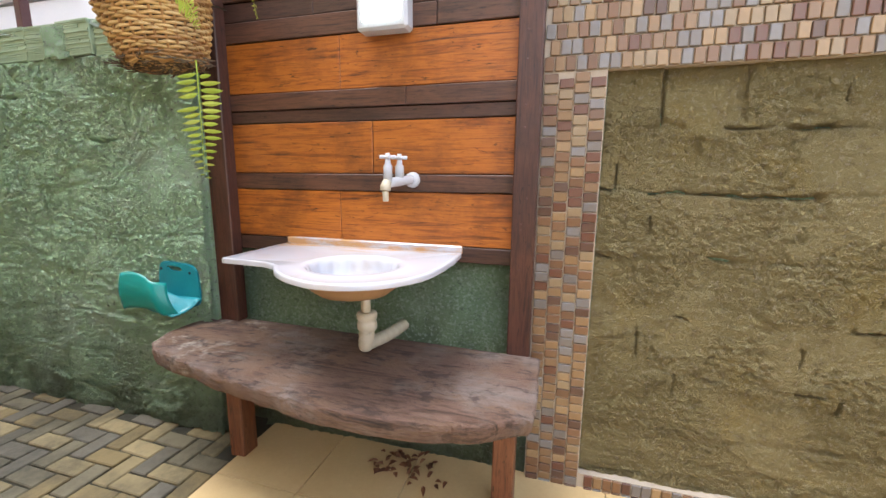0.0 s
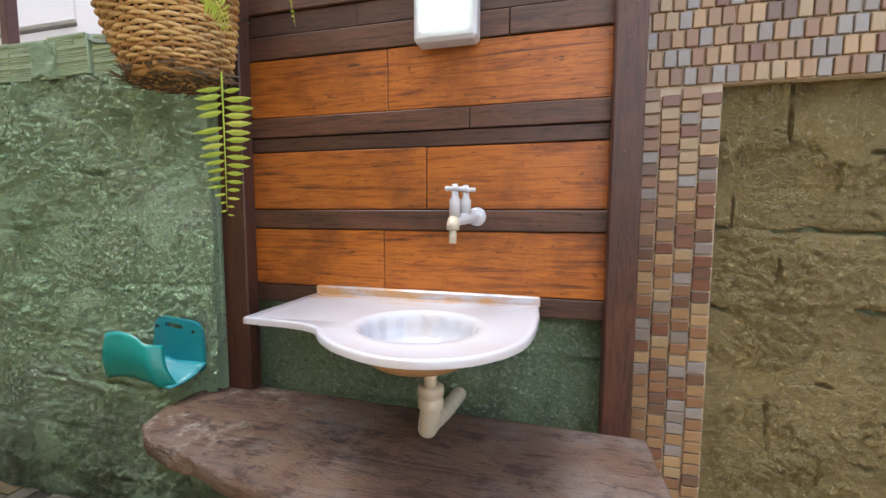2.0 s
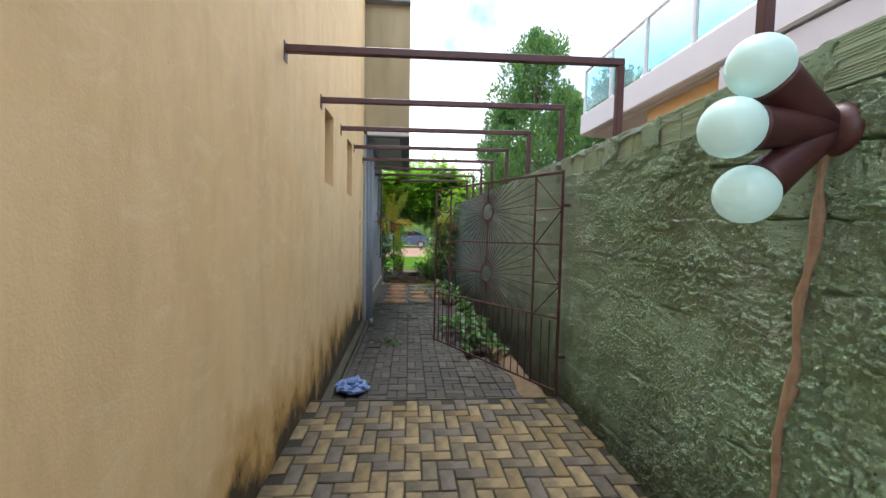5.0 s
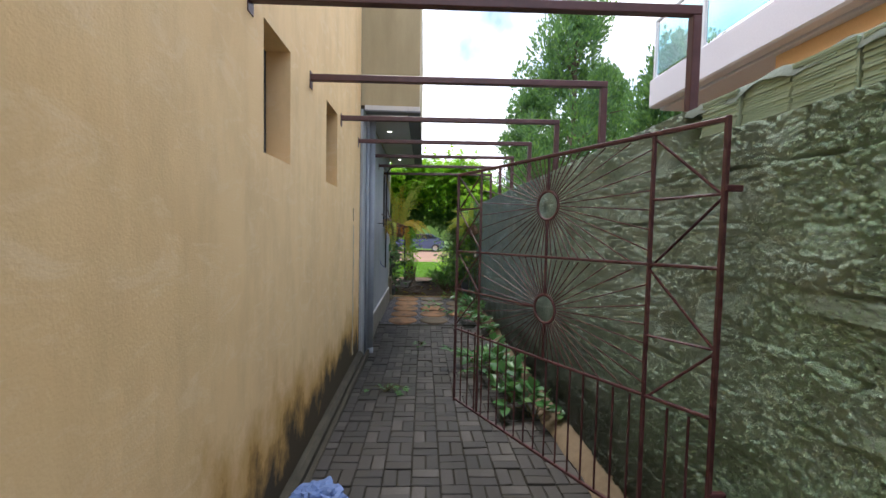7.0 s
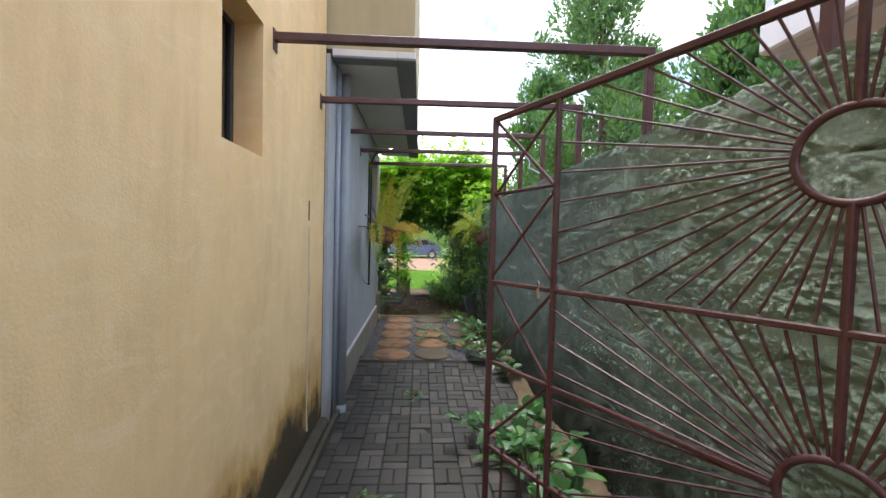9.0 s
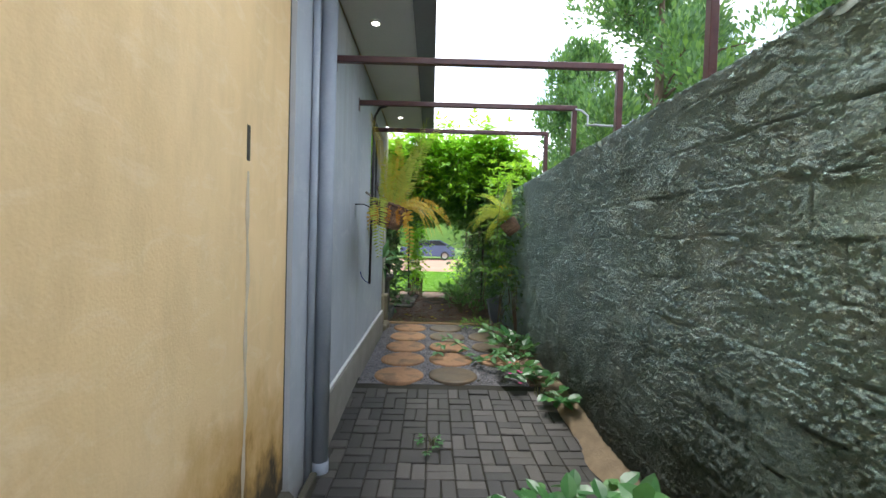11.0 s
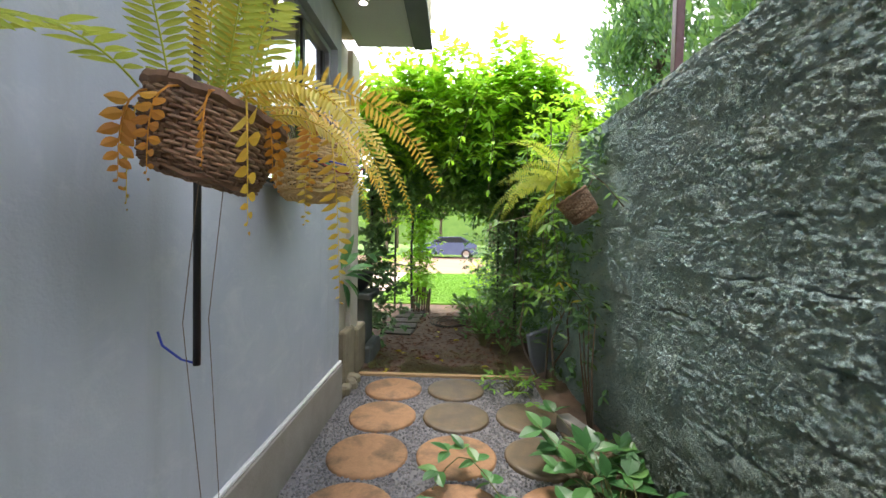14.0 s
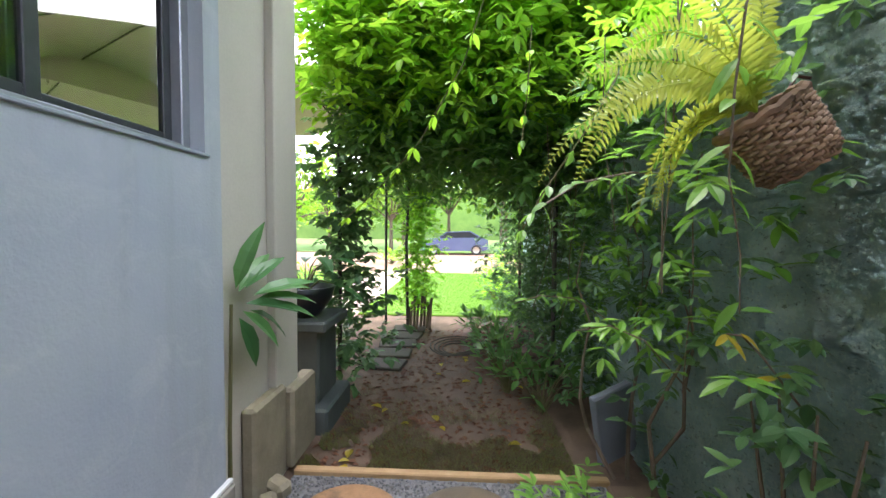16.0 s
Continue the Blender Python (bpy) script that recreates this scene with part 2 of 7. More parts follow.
def make_sand_render():
    s = Nodes("raw_sand_render", 0.95)
    big = s.noise(2.0, 6)
    col = s.mix(s.ramp(big, [(0.3, 0.0), (0.7, 1.0)]), (0.345, 0.28, 0.12), (0.45, 0.37, 0.175))
    yellow = s.ramp(s.noise(3.2, 6), [(0.56, 0.0), (0.72, 1.0)])
    col = s.mix(s.math("MULTIPLY", yellow, 0.5), col, (0.46, 0.33, 0.09))
    # pores and grains, their contrast partly painted relief shading
    pores = s.ramp(s.noise(30, 7, rough=0.78), [(0.53, 0.0), (0.62, 0.65)])
    col = s.mix(pores, col, (0.19, 0.14, 0.06))
    grains = s.ramp(s.noise(60, 6, rough=0.75), [(0.54, 0.0), (0.62, 0.6)])
    col = s.mix(grains, col, (0.64, 0.55, 0.36))
    grit = s.ramp(s.noise(55, 7, rough=0.78), [(0.40, 0.0), (0.60, 1.0)])
    s.colour(col).bump(s.math("ADD", s.noise(120, 4), s.math("ADD", grit, grit)), 1.0, 0.018)
    return s.mat


def make_porcelain():
    s = Nodes("white_cast_marble", 0.16)
    stain = s.ramp(s.noise(5, 5), [(0.55, 0.0), (0.75, 1.0)])
    col = s.mix(s.math("MULTIPLY", stain, 0.3), (0.47, 0.475, 0.53), (0.45, 0.32, 0.18))
    rust = s.ramp(s.noise(4.0, 6, (0.8, 3, 3), 0.7), [(0.47, 0.0), (0.60, 0.85)])
    col = s.mix(s.math("MULTIPLY", rust, s.band(s.axis(1), 1.70, 1.80)), col, (0.50, 0.26, 0.08))
    s.colour(col)
    return s.mat


def make_metal_paint():
    s = Nodes("maroon_painted_steel", 0.42)
    col = s.mix(s.ramp(s.noise(7, 5), [(0.35, 0.0), (0.7, 1.0)]), (0.06, 0.021, 0.024), (0.095, 0.036, 0.038))
    rust = s.ramp(s.noise(22, 6, rough=0.7), [(0.6, 0.0), (0.72, 1.0)])
    col = s.mix(s.math("MULTIPLY", rust, 0.5), col, (0.16, 0.085, 0.06))
    s.colour(col).bump(s.noise(60, 4), 0.2, 0.002)
    return s.mat


def make_leaf(name, c1, c2, c3, trans=0.35, rough=0.45):
    s = Nodes(name, rough)
    pick = s.island()
    col = s.ramp(pick, [(0.0, c1), (0.5, c2), (1.0, c3)])
    col = s.mix(s.math("MULTIPLY", s.noise(30, 3), 0.3), col, tuple(0.5 * v for v in c1))
    s.colour(col)
    t = s.n.new("ShaderNodeBsdfTranslucent")
    s.l.new(s.mix(0.5, col, c3), t.inputs["Color"])
    m = s.n.new("ShaderNodeMixShader")
    m.inputs[0].default_value = trans
    s.l.new(s.b.outputs[0], m.inputs[1])
    s.l.new(t.outputs[0], m.inputs[2])
    s.l.new(m.outputs[0], s.out.inputs[0])
    return s.mat


def make_glass(name, tint, rough=0.03):
    s = Nodes(name, rough)
    s.colour(tint)
    s.b.inputs["Transmission Weight"].default_value = 1.0
    s.b.inputs["IOR"].default_value = 1.45
    return s.mat


def make_glow(name, colour, strength):
    s = Nodes(name, 0.3)
    s.colour(tuple(0.62 * v for v in colour))
    s.b.inputs["Emission Color"].default_value = rgba(colour)
    s.b.inputs["Emission Strength"].default_value = strength
    return s.mat


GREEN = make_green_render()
GREENMOSS_SHADED = make_green_render("shaded_mossy_green_render", True)
OCHRE = make_house_plaster()
BLUE = make_blue_plaster()
SAND = make_sand_render()
PLANK = make_wood("orange_stained_plank", (0.37, 0.105, 0.014), (0.49, 0.155, 0.021), (0.08, 0.022, 0.008), scale=3.2, rough=0.42)
RAILDARK = make_wood("black_brown_rail_wood", (0.060, 0.028, 0.020), (0.085, 0.038, 0.026), (0.03, 0.015, 0.012))
RAIL = make_wood("dark_rail_wood", (0.085, 0.037, 0.024), (0.13, 0.055, 0.032), (0.03, 0.016, 0.013))
POST = make_wood("dark_post_wood", (0.065, 0.024, 0.017), (0.092, 0.034, 0.022), (0.03, 0.013, 0.011), along=2)
LEGWOOD = make_wood("red_brown_leg_wood", (0.16, 0.055, 0.026), (0.21, 0.08, 0.038), (0.06, 0.022, 0.013), along=2)
SLAB = make_slab_wood()
PORCELAIN = make_porcelain()
STEEL = make_metal_paint()
CONCRETE = plain("grey_concrete", (0.23, 0.215, 0.19), (0.33, 0.31, 0.27), 3.0, 0.9, bump=0.6)
MOSS = plain("mossy_concrete", (0.045, 0.043, 0.03), (0.095, 0.085, 0.058), 4.0, 0.9, bump=0.8)
CREAM = plain("cream_column_paint", (0.50, 0.47, 0.40), (0.58, 0.545, 0.47), 1.5, 0.85)
SOFFIT = plain("white_soffit_paint", (0.62, 0.63, 0.63), (0.69, 0.70, 0.70), 1.2, 0.8, bump=0.1)
FASCIA = plain("slate_fascia_paint", (0.17, 0.19, 0.22), (0.22, 0.24, 0.27), 2.0, 0.7)
PIPE = plain("pale_blue_pipe_paint", (0.29, 0.335, 0.39), (0.37, 0.41, 0.455), 4.0, 0.8, bump=0.2, spec=0.3)
WHITEPIPE = plain("aged_white_plastic", (0.50, 0.44, 0.33), (0.58, 0.53, 0.43), 9.0, 0.4, bump=0.05)
WHITEPLASTIC = plain("white_plastic", (0.47, 0.48, 0.53), (0.54, 0.55, 0.59), 9.0, 0.3, bump=0.0)
TEAL = plain("teal_plastic", (0.0, 0.21, 0.20), (0.0, 0.26, 0.245), 7.0, 0.35, bump=0.05)
TEALBLUE = plain("turquoise_plastic", (0.012, 0.24, 0.30), (0.02, 0.29, 0.35), 7.0, 0.35, bump=0.05)
BEIGE = plain("beige_floor_tile", (0.50, 0.36, 0.18), (0.58, 0.43, 0.235), 2.5, 0.5, bump=0.1)
WHITEWALL = plain("white_wall_paint", (0.74, 0.72, 0.78), (0.79, 0.78, 0.82), 1.0, 0.8, bump=0.1)
PEACH = plain("peach_wall_paint", (0.84, 0.53, 0.27), (0.88, 0.58, 0.32), 1.0, 0.85, bump=0.1)
JOINT = plain("dark_joint_soil", (0.016, 0.015, 0.01), (0.035, 0.032, 0.02), 5.0, 0.95, bump=0.8)
GROUT = plain("pale_grout", (0.42, 0.35, 0.28), (0.5, 0.43, 0.35), 20.0, 0.9)
PAVER_UP = pieces("buff_grey_paver", [(0.21, 0.165, 0.085), (0.12, 0.105, 0.07), (0.075, 0.07, 0.06), (0.26, 0.205, 0.11), (0.17, 0.125, 0.055), (0.105, 0.097, 0.085)], grime=(0.022, 0.021, 0.014), grime_scale=2.4, amount=0.9)
PAVER_LOW = pieces("damp_grey_paver", [(0.039, 0.037, 0.034), (0.053, 0.049, 0.044), (0.031, 0.03, 0.027), (0.047, 0.042, 0.034), (0.094, 0.086, 0.076)], rough=0.6, grime=(0.04, 0.038, 0.028), grime_scale=1.4, amount=0.7)
PAVER_UP_JOINED = pieces("buff_grey_paver_far", [(0.21, 0.165, 0.085), (0.12, 0.105, 0.07), (0.075, 0.07, 0.06), (0.26, 0.205, 0.11), (0.17, 0.125, 0.055), (0.105, 0.097, 0.085)], grime=(0.022, 0.021, 0.014), grime_scale=2.4, island=True, amount=0.9)
PAVER_LOW_JOINED = pieces("damp_grey_paver_far", [(0.039, 0.037, 0.034), (0.053, 0.049, 0.044), (0.031, 0.03, 0.027), (0.094, 0.086, 0.076)], rough=0.6, grime=(0.04, 0.038, 0.028), grime_scale=1.4, island=True, amount=0.7)
PAVER_ORANGE = plain("orange_clay_paver", (0.32, 0.155, 0.075), (0.40, 0.215, 0.11), 8.0, 0.85, bump=0.5)
MOSAIC_LIST = [(0.27, 0.16, 0.075), (0.19, 0.09, 0.043), (0.11, 0.028, 0.018), (0.21, 0.21, 0.225), (0.36, 0.235, 0.12), (0.15, 0.07, 0.036), (0.17, 0.165, 0.17), (0.23, 0.13, 0.065), (0.31, 0.225, 0.13), (0.07, 0.028, 0.024)]
MOSAIC = pieces("glazed_mosaic_tile", MOSAIC_LIST, rough=0.3, fine=40, bump=0.15, grime=(0.2, 0.14, 0.09), amount=0.25)
MOSAIC_JOINED = pieces("glazed_mosaic_tile_far", MOSAIC_LIST, rough=0.3, fine=40, bump=0.15, grime=(0.2, 0.14, 0.09), island=True, amount=0.25)
WALLCAP = plain("weathered_mortar_cap", (0.12, 0.155, 0.13), (0.21, 0.26, 0.22), 5.0, 0.95, bump=0.8)
HOLLOWBRICK = plain("painted_hollow_brick", (0.30, 0.42, 0.30), (0.44, 0.56, 0.42), 5.0, 0.9, bump=0.6)
LAMPGLASS = make_glow("opal_lamp_glass", (0.62, 0.95, 0.93), 0.14)
LAMPGLOW = make_glow("lit_lamp_diffuser", (0.80, 1.0, 0.93), 5.0)
SPOTGLOW = make_glow("lit_downlight", (1.0, 0.95, 0.85), 9.0)
WINDOWGLASS = make_glass("window_glass", (0.74, 0.80, 0.80))
BALUSTRADE = make_glass("green_balustrade_glass", (0.35, 0.72, 0.72))
# for the arch vine, dark and bright tones carry shade and sunlight
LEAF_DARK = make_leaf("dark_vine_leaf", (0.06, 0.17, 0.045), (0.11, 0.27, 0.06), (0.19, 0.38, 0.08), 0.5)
# creeper tone is darkened to hold the shade below the wall top
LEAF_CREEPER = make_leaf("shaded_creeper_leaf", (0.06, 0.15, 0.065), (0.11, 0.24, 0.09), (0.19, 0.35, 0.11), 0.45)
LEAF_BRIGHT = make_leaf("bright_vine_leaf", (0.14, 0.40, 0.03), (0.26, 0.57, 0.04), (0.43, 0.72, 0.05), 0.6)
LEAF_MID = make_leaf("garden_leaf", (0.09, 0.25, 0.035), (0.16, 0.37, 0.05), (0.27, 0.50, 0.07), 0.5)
LEAF_GLOSSY = make_leaf("glossy_broad_leaf", (0.045, 0.15, 0.05), (0.08, 0.23, 0.07), (0.15, 0.33, 0.09), 0.3, 0.35)
LEAF_CONIFER = make_leaf("conifer_spray", (0.05, 0.14, 0.07), (0.10, 0.23, 0.08), (0.20, 0.38, 0.07), 0.45)
LEAF_FERN = make_leaf("green_fern_frond", (0.30, 0.40, 0.05), (0.42, 0.50, 0.07), (0.54, 0.58, 0.09), 0.5)
LEAF_FERN_LIME = make_leaf("lime_fern_frond", (0.40, 0.58, 0.07), (0.50, 0.68, 0.10), (0.62, 0.74, 0.16), 0.5)
LEAF_FERN_YELLOW = make_leaf("yellow_fern_frond", (0.50, 0.40, 0.04), (0.66, 0.48, 0.04), (0.60, 0.54, 0.08), 0.5)
LEAF_FERN_DRY = make_leaf("dry_orange_fern_frond", (0.46, 0.17, 0.03), (0.66, 0.28, 0.04), (0.70, 0.38, 0.06), 0.4)
LEAF_FERN_GOLD = make_leaf("golden_fern_frond", (0.62, 0.34, 0.04), (0.72, 0.48, 0.05), (0.74, 0.58, 0.12), 0.4)
LEAF_FAR = make_leaf("far_foliage", (0.09, 0.22, 0.03), (0.17, 0.34, 0.04), (0.32, 0.48, 0.05), 0.45)
BARK = plain("grey_brown_bark", (0.10, 0.075, 0.05), (0.17, 0.13, 0.09), 8.0, 0.95, bump=0.8, stretch=(1, 1, 0.3))
STEM = plain("green_brown_stem", (0.10, 0.11, 0.04), (0.15, 0.13, 0.05), 8.0, 0.8)
WICKER = pieces("honey_wicker", [(0.72, 0.50, 0.21), (0.76, 0.55, 0.26), (0.62, 0.39, 0.15), (0.80, 0.60, 0.31)], rough=0.55, island=True, fine=60, grime=(0.20, 0.10, 0.04), grime_scale=4.0, amount=0.35)
WICKER_BROWN = pieces("brown_wicker", [(0.52, 0.31, 0.11), (0.60, 0.39, 0.15), (0.38, 0.20, 0.07), (0.66, 0.46, 0.21)], rough=0.6, island=True, fine=60, grime=(0.12, 0.06, 0.03), grime_scale=4.0, amount=0.5)
WICKER_GREY = pieces("weathered_wicker", [(0.30, 0.17, 0.10), (0.40, 0.25, 0.16), (0.22, 0.125, 0.075), (0.44, 0.30, 0.20)], rough=0.8, island=True, fine=60, grime=(0.03, 0.02, 0.015), grime_scale=6.0, amount=0.7)
SOIL = plain("damp_dark_soil", (0.10, 0.068, 0.048), (0.22, 0.14, 0.09), 4.0, 0.95, bump=1.0)
STREAKED = plain("rain_streaked_olive_plaster", (0.36, 0.31, 0.19), (0.50, 0.43, 0.27), 1.2, 0.9, bump=0.2, stretch=(2.5, 2.5, 0.5))
RUBBER = plain("black_plastic_tube", (0.012, 0.012, 0.013), (0.02, 0.02, 0.021), 6.0, 0.45, bump=0.05)


# ---- mesh tools ----
class Geo:
    """Gathers vertices and faces for one mesh."""

    def __init__(self):
        self.v, self.f = [], []

    def add(self, verts, faces):
        k = len(self.v)
        self.v.extend(tuple(p) for p in verts)
        self.f.extend(tuple(i + k for i in face) for face in faces)
        return self

    def box(self, x0, x1, y0, y1, z0, z1, bevel=0.0, m=None):
        x0, x1, y0, y1, z0, z1 = min(x0, x1), max(x0, x1), min(y0, y1), max(y0, y1), min(z0, z1), max(z0, z1)
        c = (Vector((x0, y0, z0)) + Vector((x1, y1, z1))) / 2
        h = (Vector((x1, y1, z1)) - Vector((x0, y0, z0))) / 2
        b = min(bevel, 0.45 * min(h))
        verts, faces = [], []
        if b <= 0:
            for sx in (-1, 1):
                for sy in (-1, 1):
                    for sz in (-1, 1):
                        verts.append(c + Vector((sx * h.x, sy * h.y, sz * h.z)))
            faces = [(0, 1, 3, 2), (4, 6, 7, 5), (0, 4, 5, 1), (2, 3, 7, 6), (0, 2, 6, 4), (1, 5, 7, 3)]
        else:
            idx = {}
            for sx in (-1, 1):
                for sy in (-1, 1):
                    for sz in (-1, 1):
                        for a in range(3):
                            p = Vector((sx * (h.x - b), sy * (h.y - b), sz * (h.z - b)))
                            p[a] = (sx, sy, sz)[a] * h[a]
                            idx[sx, sy, sz, a] = len(verts)
                            verts.append(c + p)
            for a in range(3):
                u, w = (a + 1) % 3, (a + 2) % 3
                for s in (-1, 1):
                    ring = []
                    for su, sw in ((-1, -1), (1, -1), (1, 1), (-1, 1)):
                        k = [0, 0, 0]
                        k[a], k[u], k[w] = s, su, sw
                        ring.append(idx[k[0], k[1], k[2], a])
                    faces.append(tuple(ring if s > 0 else ring[::-1]))
                for su in (-1, 1):
                    for sw in (-1, 1):
                        k, j = [0, 0, 0], [0, 0, 0]
                        k[u], k[w], j[u], j[w] = su, sw, su, sw
                        k[a], j[a] = -1, 1
                        ring = (idx[(*k, u)], idx[(*j, u)], idx[(*j, w)], idx[(*k, w)])
                        faces.append(ring if su * sw < 0 else ring[::-1])
            for sx in (-1, 1):
                for sy in (-1, 1):
                    for sz in (-1, 1):
                        ring = (idx[sx, sy, sz, 0], idx[sx, sy, sz, 1], idx[sx, sy, sz, 2])
                        faces.append(ring if sx * sy * sz > 0 else ring[::-1])
        if m is not None:
            verts = [m @ p for p in verts]
        return self.add(verts, faces)

    def bar(self, p, q, w, h, bevel=0.002):
        """A bar of section w by h from p to q; h is measured upwards."""
        p, q = Vector(p), Vector(q)
        d = q - p
        length = d.length
        d.normalize()
        up = Vector((0, 0, 1)) if abs(d.z) < 0.95 else Vector((0, 1, 0))
        side = d.cross(up).normalized()
        up = side.cross(d)
        m = Matrix((d, side, up)).transposed().to_4x4()
        m.translation = p
        return self.box(0, length, -w / 2, w / 2, -h / 2, h / 2, bevel, m)

    def tube(self, pts, radii, n=8, caps=True):
        pts = [Vector(p) for p in pts]
        if isinstance(radii, (int, float)):
            radii = [radii] * len(pts)
        verts, faces = [], []
        prev = None
        for k, p in enumerate(pts):
            d = (pts[min(k + 1, len(pts) - 1)] - pts[max(k - 1, 0)])
            d = d.normalized() if d.length > 1e-9 else Vector((0, 0, 1))
            if prev is None:
                a = d.orthogonal().normalized()
            else:
                a = prev - d * prev.dot(d)
                a = a.normalized() if a.length > 1e-6 else d.orthogonal().normalized()
            prev = a
            b = d.cross(a)
            for j in range(n):
                t = 2 * math.pi * j / n
                verts.append(p + radii[k] * (math.cos(t) * a + math.sin(t) * b))
        for k in range(len(pts) - 1):
            for j in range(n):
                i = (j + 1) % n
                faces.append((k * n + j, k * n + i, (k + 1) * n + i, (k + 1) * n + j))
        if caps:
            faces.append(tuple(range(n - 1, -1, -1)))
            faces.append(tuple((len(pts) - 1) * n + j for j in range(n)))
        return self.add(verts, faces)

    def lathe(self, profile, n=32, m=None):
        """profile: rows of radius, height."""
        verts, faces = [], []
        for r, z in profile:
            for j in range(n):
                t = 2 * math.pi * j / n
                p = Vector((r * math.cos(t), r * math.sin(t), z))
                verts.append(m @ p if m is not None else p)
        for k in range(len(profile) - 1):
            for j in range(n):
                i = (j + 1) % n
                faces.append((k * n + j, k * n + i, (k + 1) * n + i, (k + 1) * n + j))
        return self.add(verts, faces)

    def extrude(self, outline, z0, z1, m=None):
        n = len(outline)
        verts = [Vector((x, y, z0)) for x, y in outline] + [Vector((x, y, z1)) for x, y in outline]
        if m is not None:
            verts = [m @ p for p in verts]
        faces = [tuple(range(n - 1, -1, -1)), tuple(range(n, 2 * n))]
        for k in range(n):
            j = (k + 1) % n
            faces.append((k, j, n + j, n + k))
        return self.add(verts, faces)

    def leaf(self, base, tip, width, normal, droop=0.1, fold=0.15):
        """A pointed, folded leaf of eight faces."""
        base, tip, normal = Vector(base), Vector(tip), Vector(normal)
        d = tip - base
        side = d.cross(normal)
        side = side.normalized() if side.length > 1e-6 else d.orthogonal().normalized()
        up = side.cross(d).normalized()
        size = d.length
        verts = [base]
        for f, w in ((0.28, 0.9), (0.55, 1.0), (0.8, 0.6)):
            c = base + d * f - up * (droop * size * f * f)
            verts += [c - side * (w * width / 2) + up * (fold * width * w), c, c + side * (w * width / 2) + up * (fold * width * w)]
        verts.append(tip - up * (droop * size))
        faces = [(0, 2, 1), (0, 3, 2), (1, 2, 5, 4), (2, 3, 6, 5), (4, 5, 8, 7), (5, 6, 9, 8), (7, 8, 10), (8, 9, 10)]
        return self.add(verts, faces)

    def mesh(self, name, material, smooth=False):
        me = bpy.data.meshes.new(name)
        me.from_pydata(self.v, [], self.f)
        me.materials.append(material)
        if smooth:
            me.polygons.foreach_set("use_smooth", [True] * len(me.polygons))
        me.update()
        return me


def part(name, geo, material, parent=None, label="", smooth=False):
    """One mesh object, under a thing or a part."""
    ob = new(name, geo.mesh(name, material, smooth))
    if parent is not None:
        ob.parent = parent
        ob.matrix_parent_inverse = parent.matrix_world.inverted() if parent.data is None else Matrix()
    return tagged(ob, label)


def thing(name, label, category, group="", place=(0, 0, 0)):
    """An Empty at a thing's base; its parts are given in world places."""
    ob = new(name)
    ob.empty_display_size = 0.1
    ob.location = place
    ob.matrix_world = Matrix.Translation(place)
    return tagged(ob, label, category, group)


def structure(name, geo, material, label, smooth=False):
    return tagged(part(name, geo, material, None, "", smooth), label, name.split("_")[0], "", "structure")


def field(nx, ny, seed, cell):
    """Smooth random values on a grid of nx by ny points, with the given cell in points."""
    r = np.random.RandomState(seed)
    cx, cy = max(cell if isinstance(cell, (int, float)) else cell[0], 1), max(cell if isinstance(cell, (int, float)) else cell[1], 1)
    a = r.rand(int(nx / cx) + 3, int(ny / cy) + 3)
    x, y = np.arange(nx) / cx, np.arange(ny) / cy
    i, j = x.astype(int), y.astype(int)
    u, w = x - i, y - j
    u, w = u * u * (3 - 2 * u), w * w * (3 - 2 * w)
    u, w = u[:, None], w[None, :]
    g = lambda p, q: a[np.ix_(i + p, j + q)]
    return (g(0, 0) * (1 - u) + g(1, 0) * u) * (1 - w) + (g(0, 1) * (1 - u) + g(1, 1) * u) * w


def sheet(name, xs, zs, depth, y, material, face=-1):
    """An upright sheet along x whose points stand out by depth towards -y (face -1)."""
    nx, nz = len(xs), len(zs)
    gx, gz = np.meshgrid(xs, zs, indexing="ij")
    v = np.stack([gx, y + face * depth, gz], -1).reshape(-1, 3)
    i = np.arange((nx - 1) * (nz - 1))
    a = (i // (nz - 1)) * nz + i % (nz - 1)
    f = np.stack([a, a + 1, a + nz + 1, a + nz], -1) if face < 0 else np.stack([a, a + nz, a + nz + 1, a + 1], -1)
    me = bpy.data.meshes.new(name)
    me.from_pydata(v.tolist(), [], f[:, ::-1].tolist())
    me.materials.append(material)
    me.update()
    return me


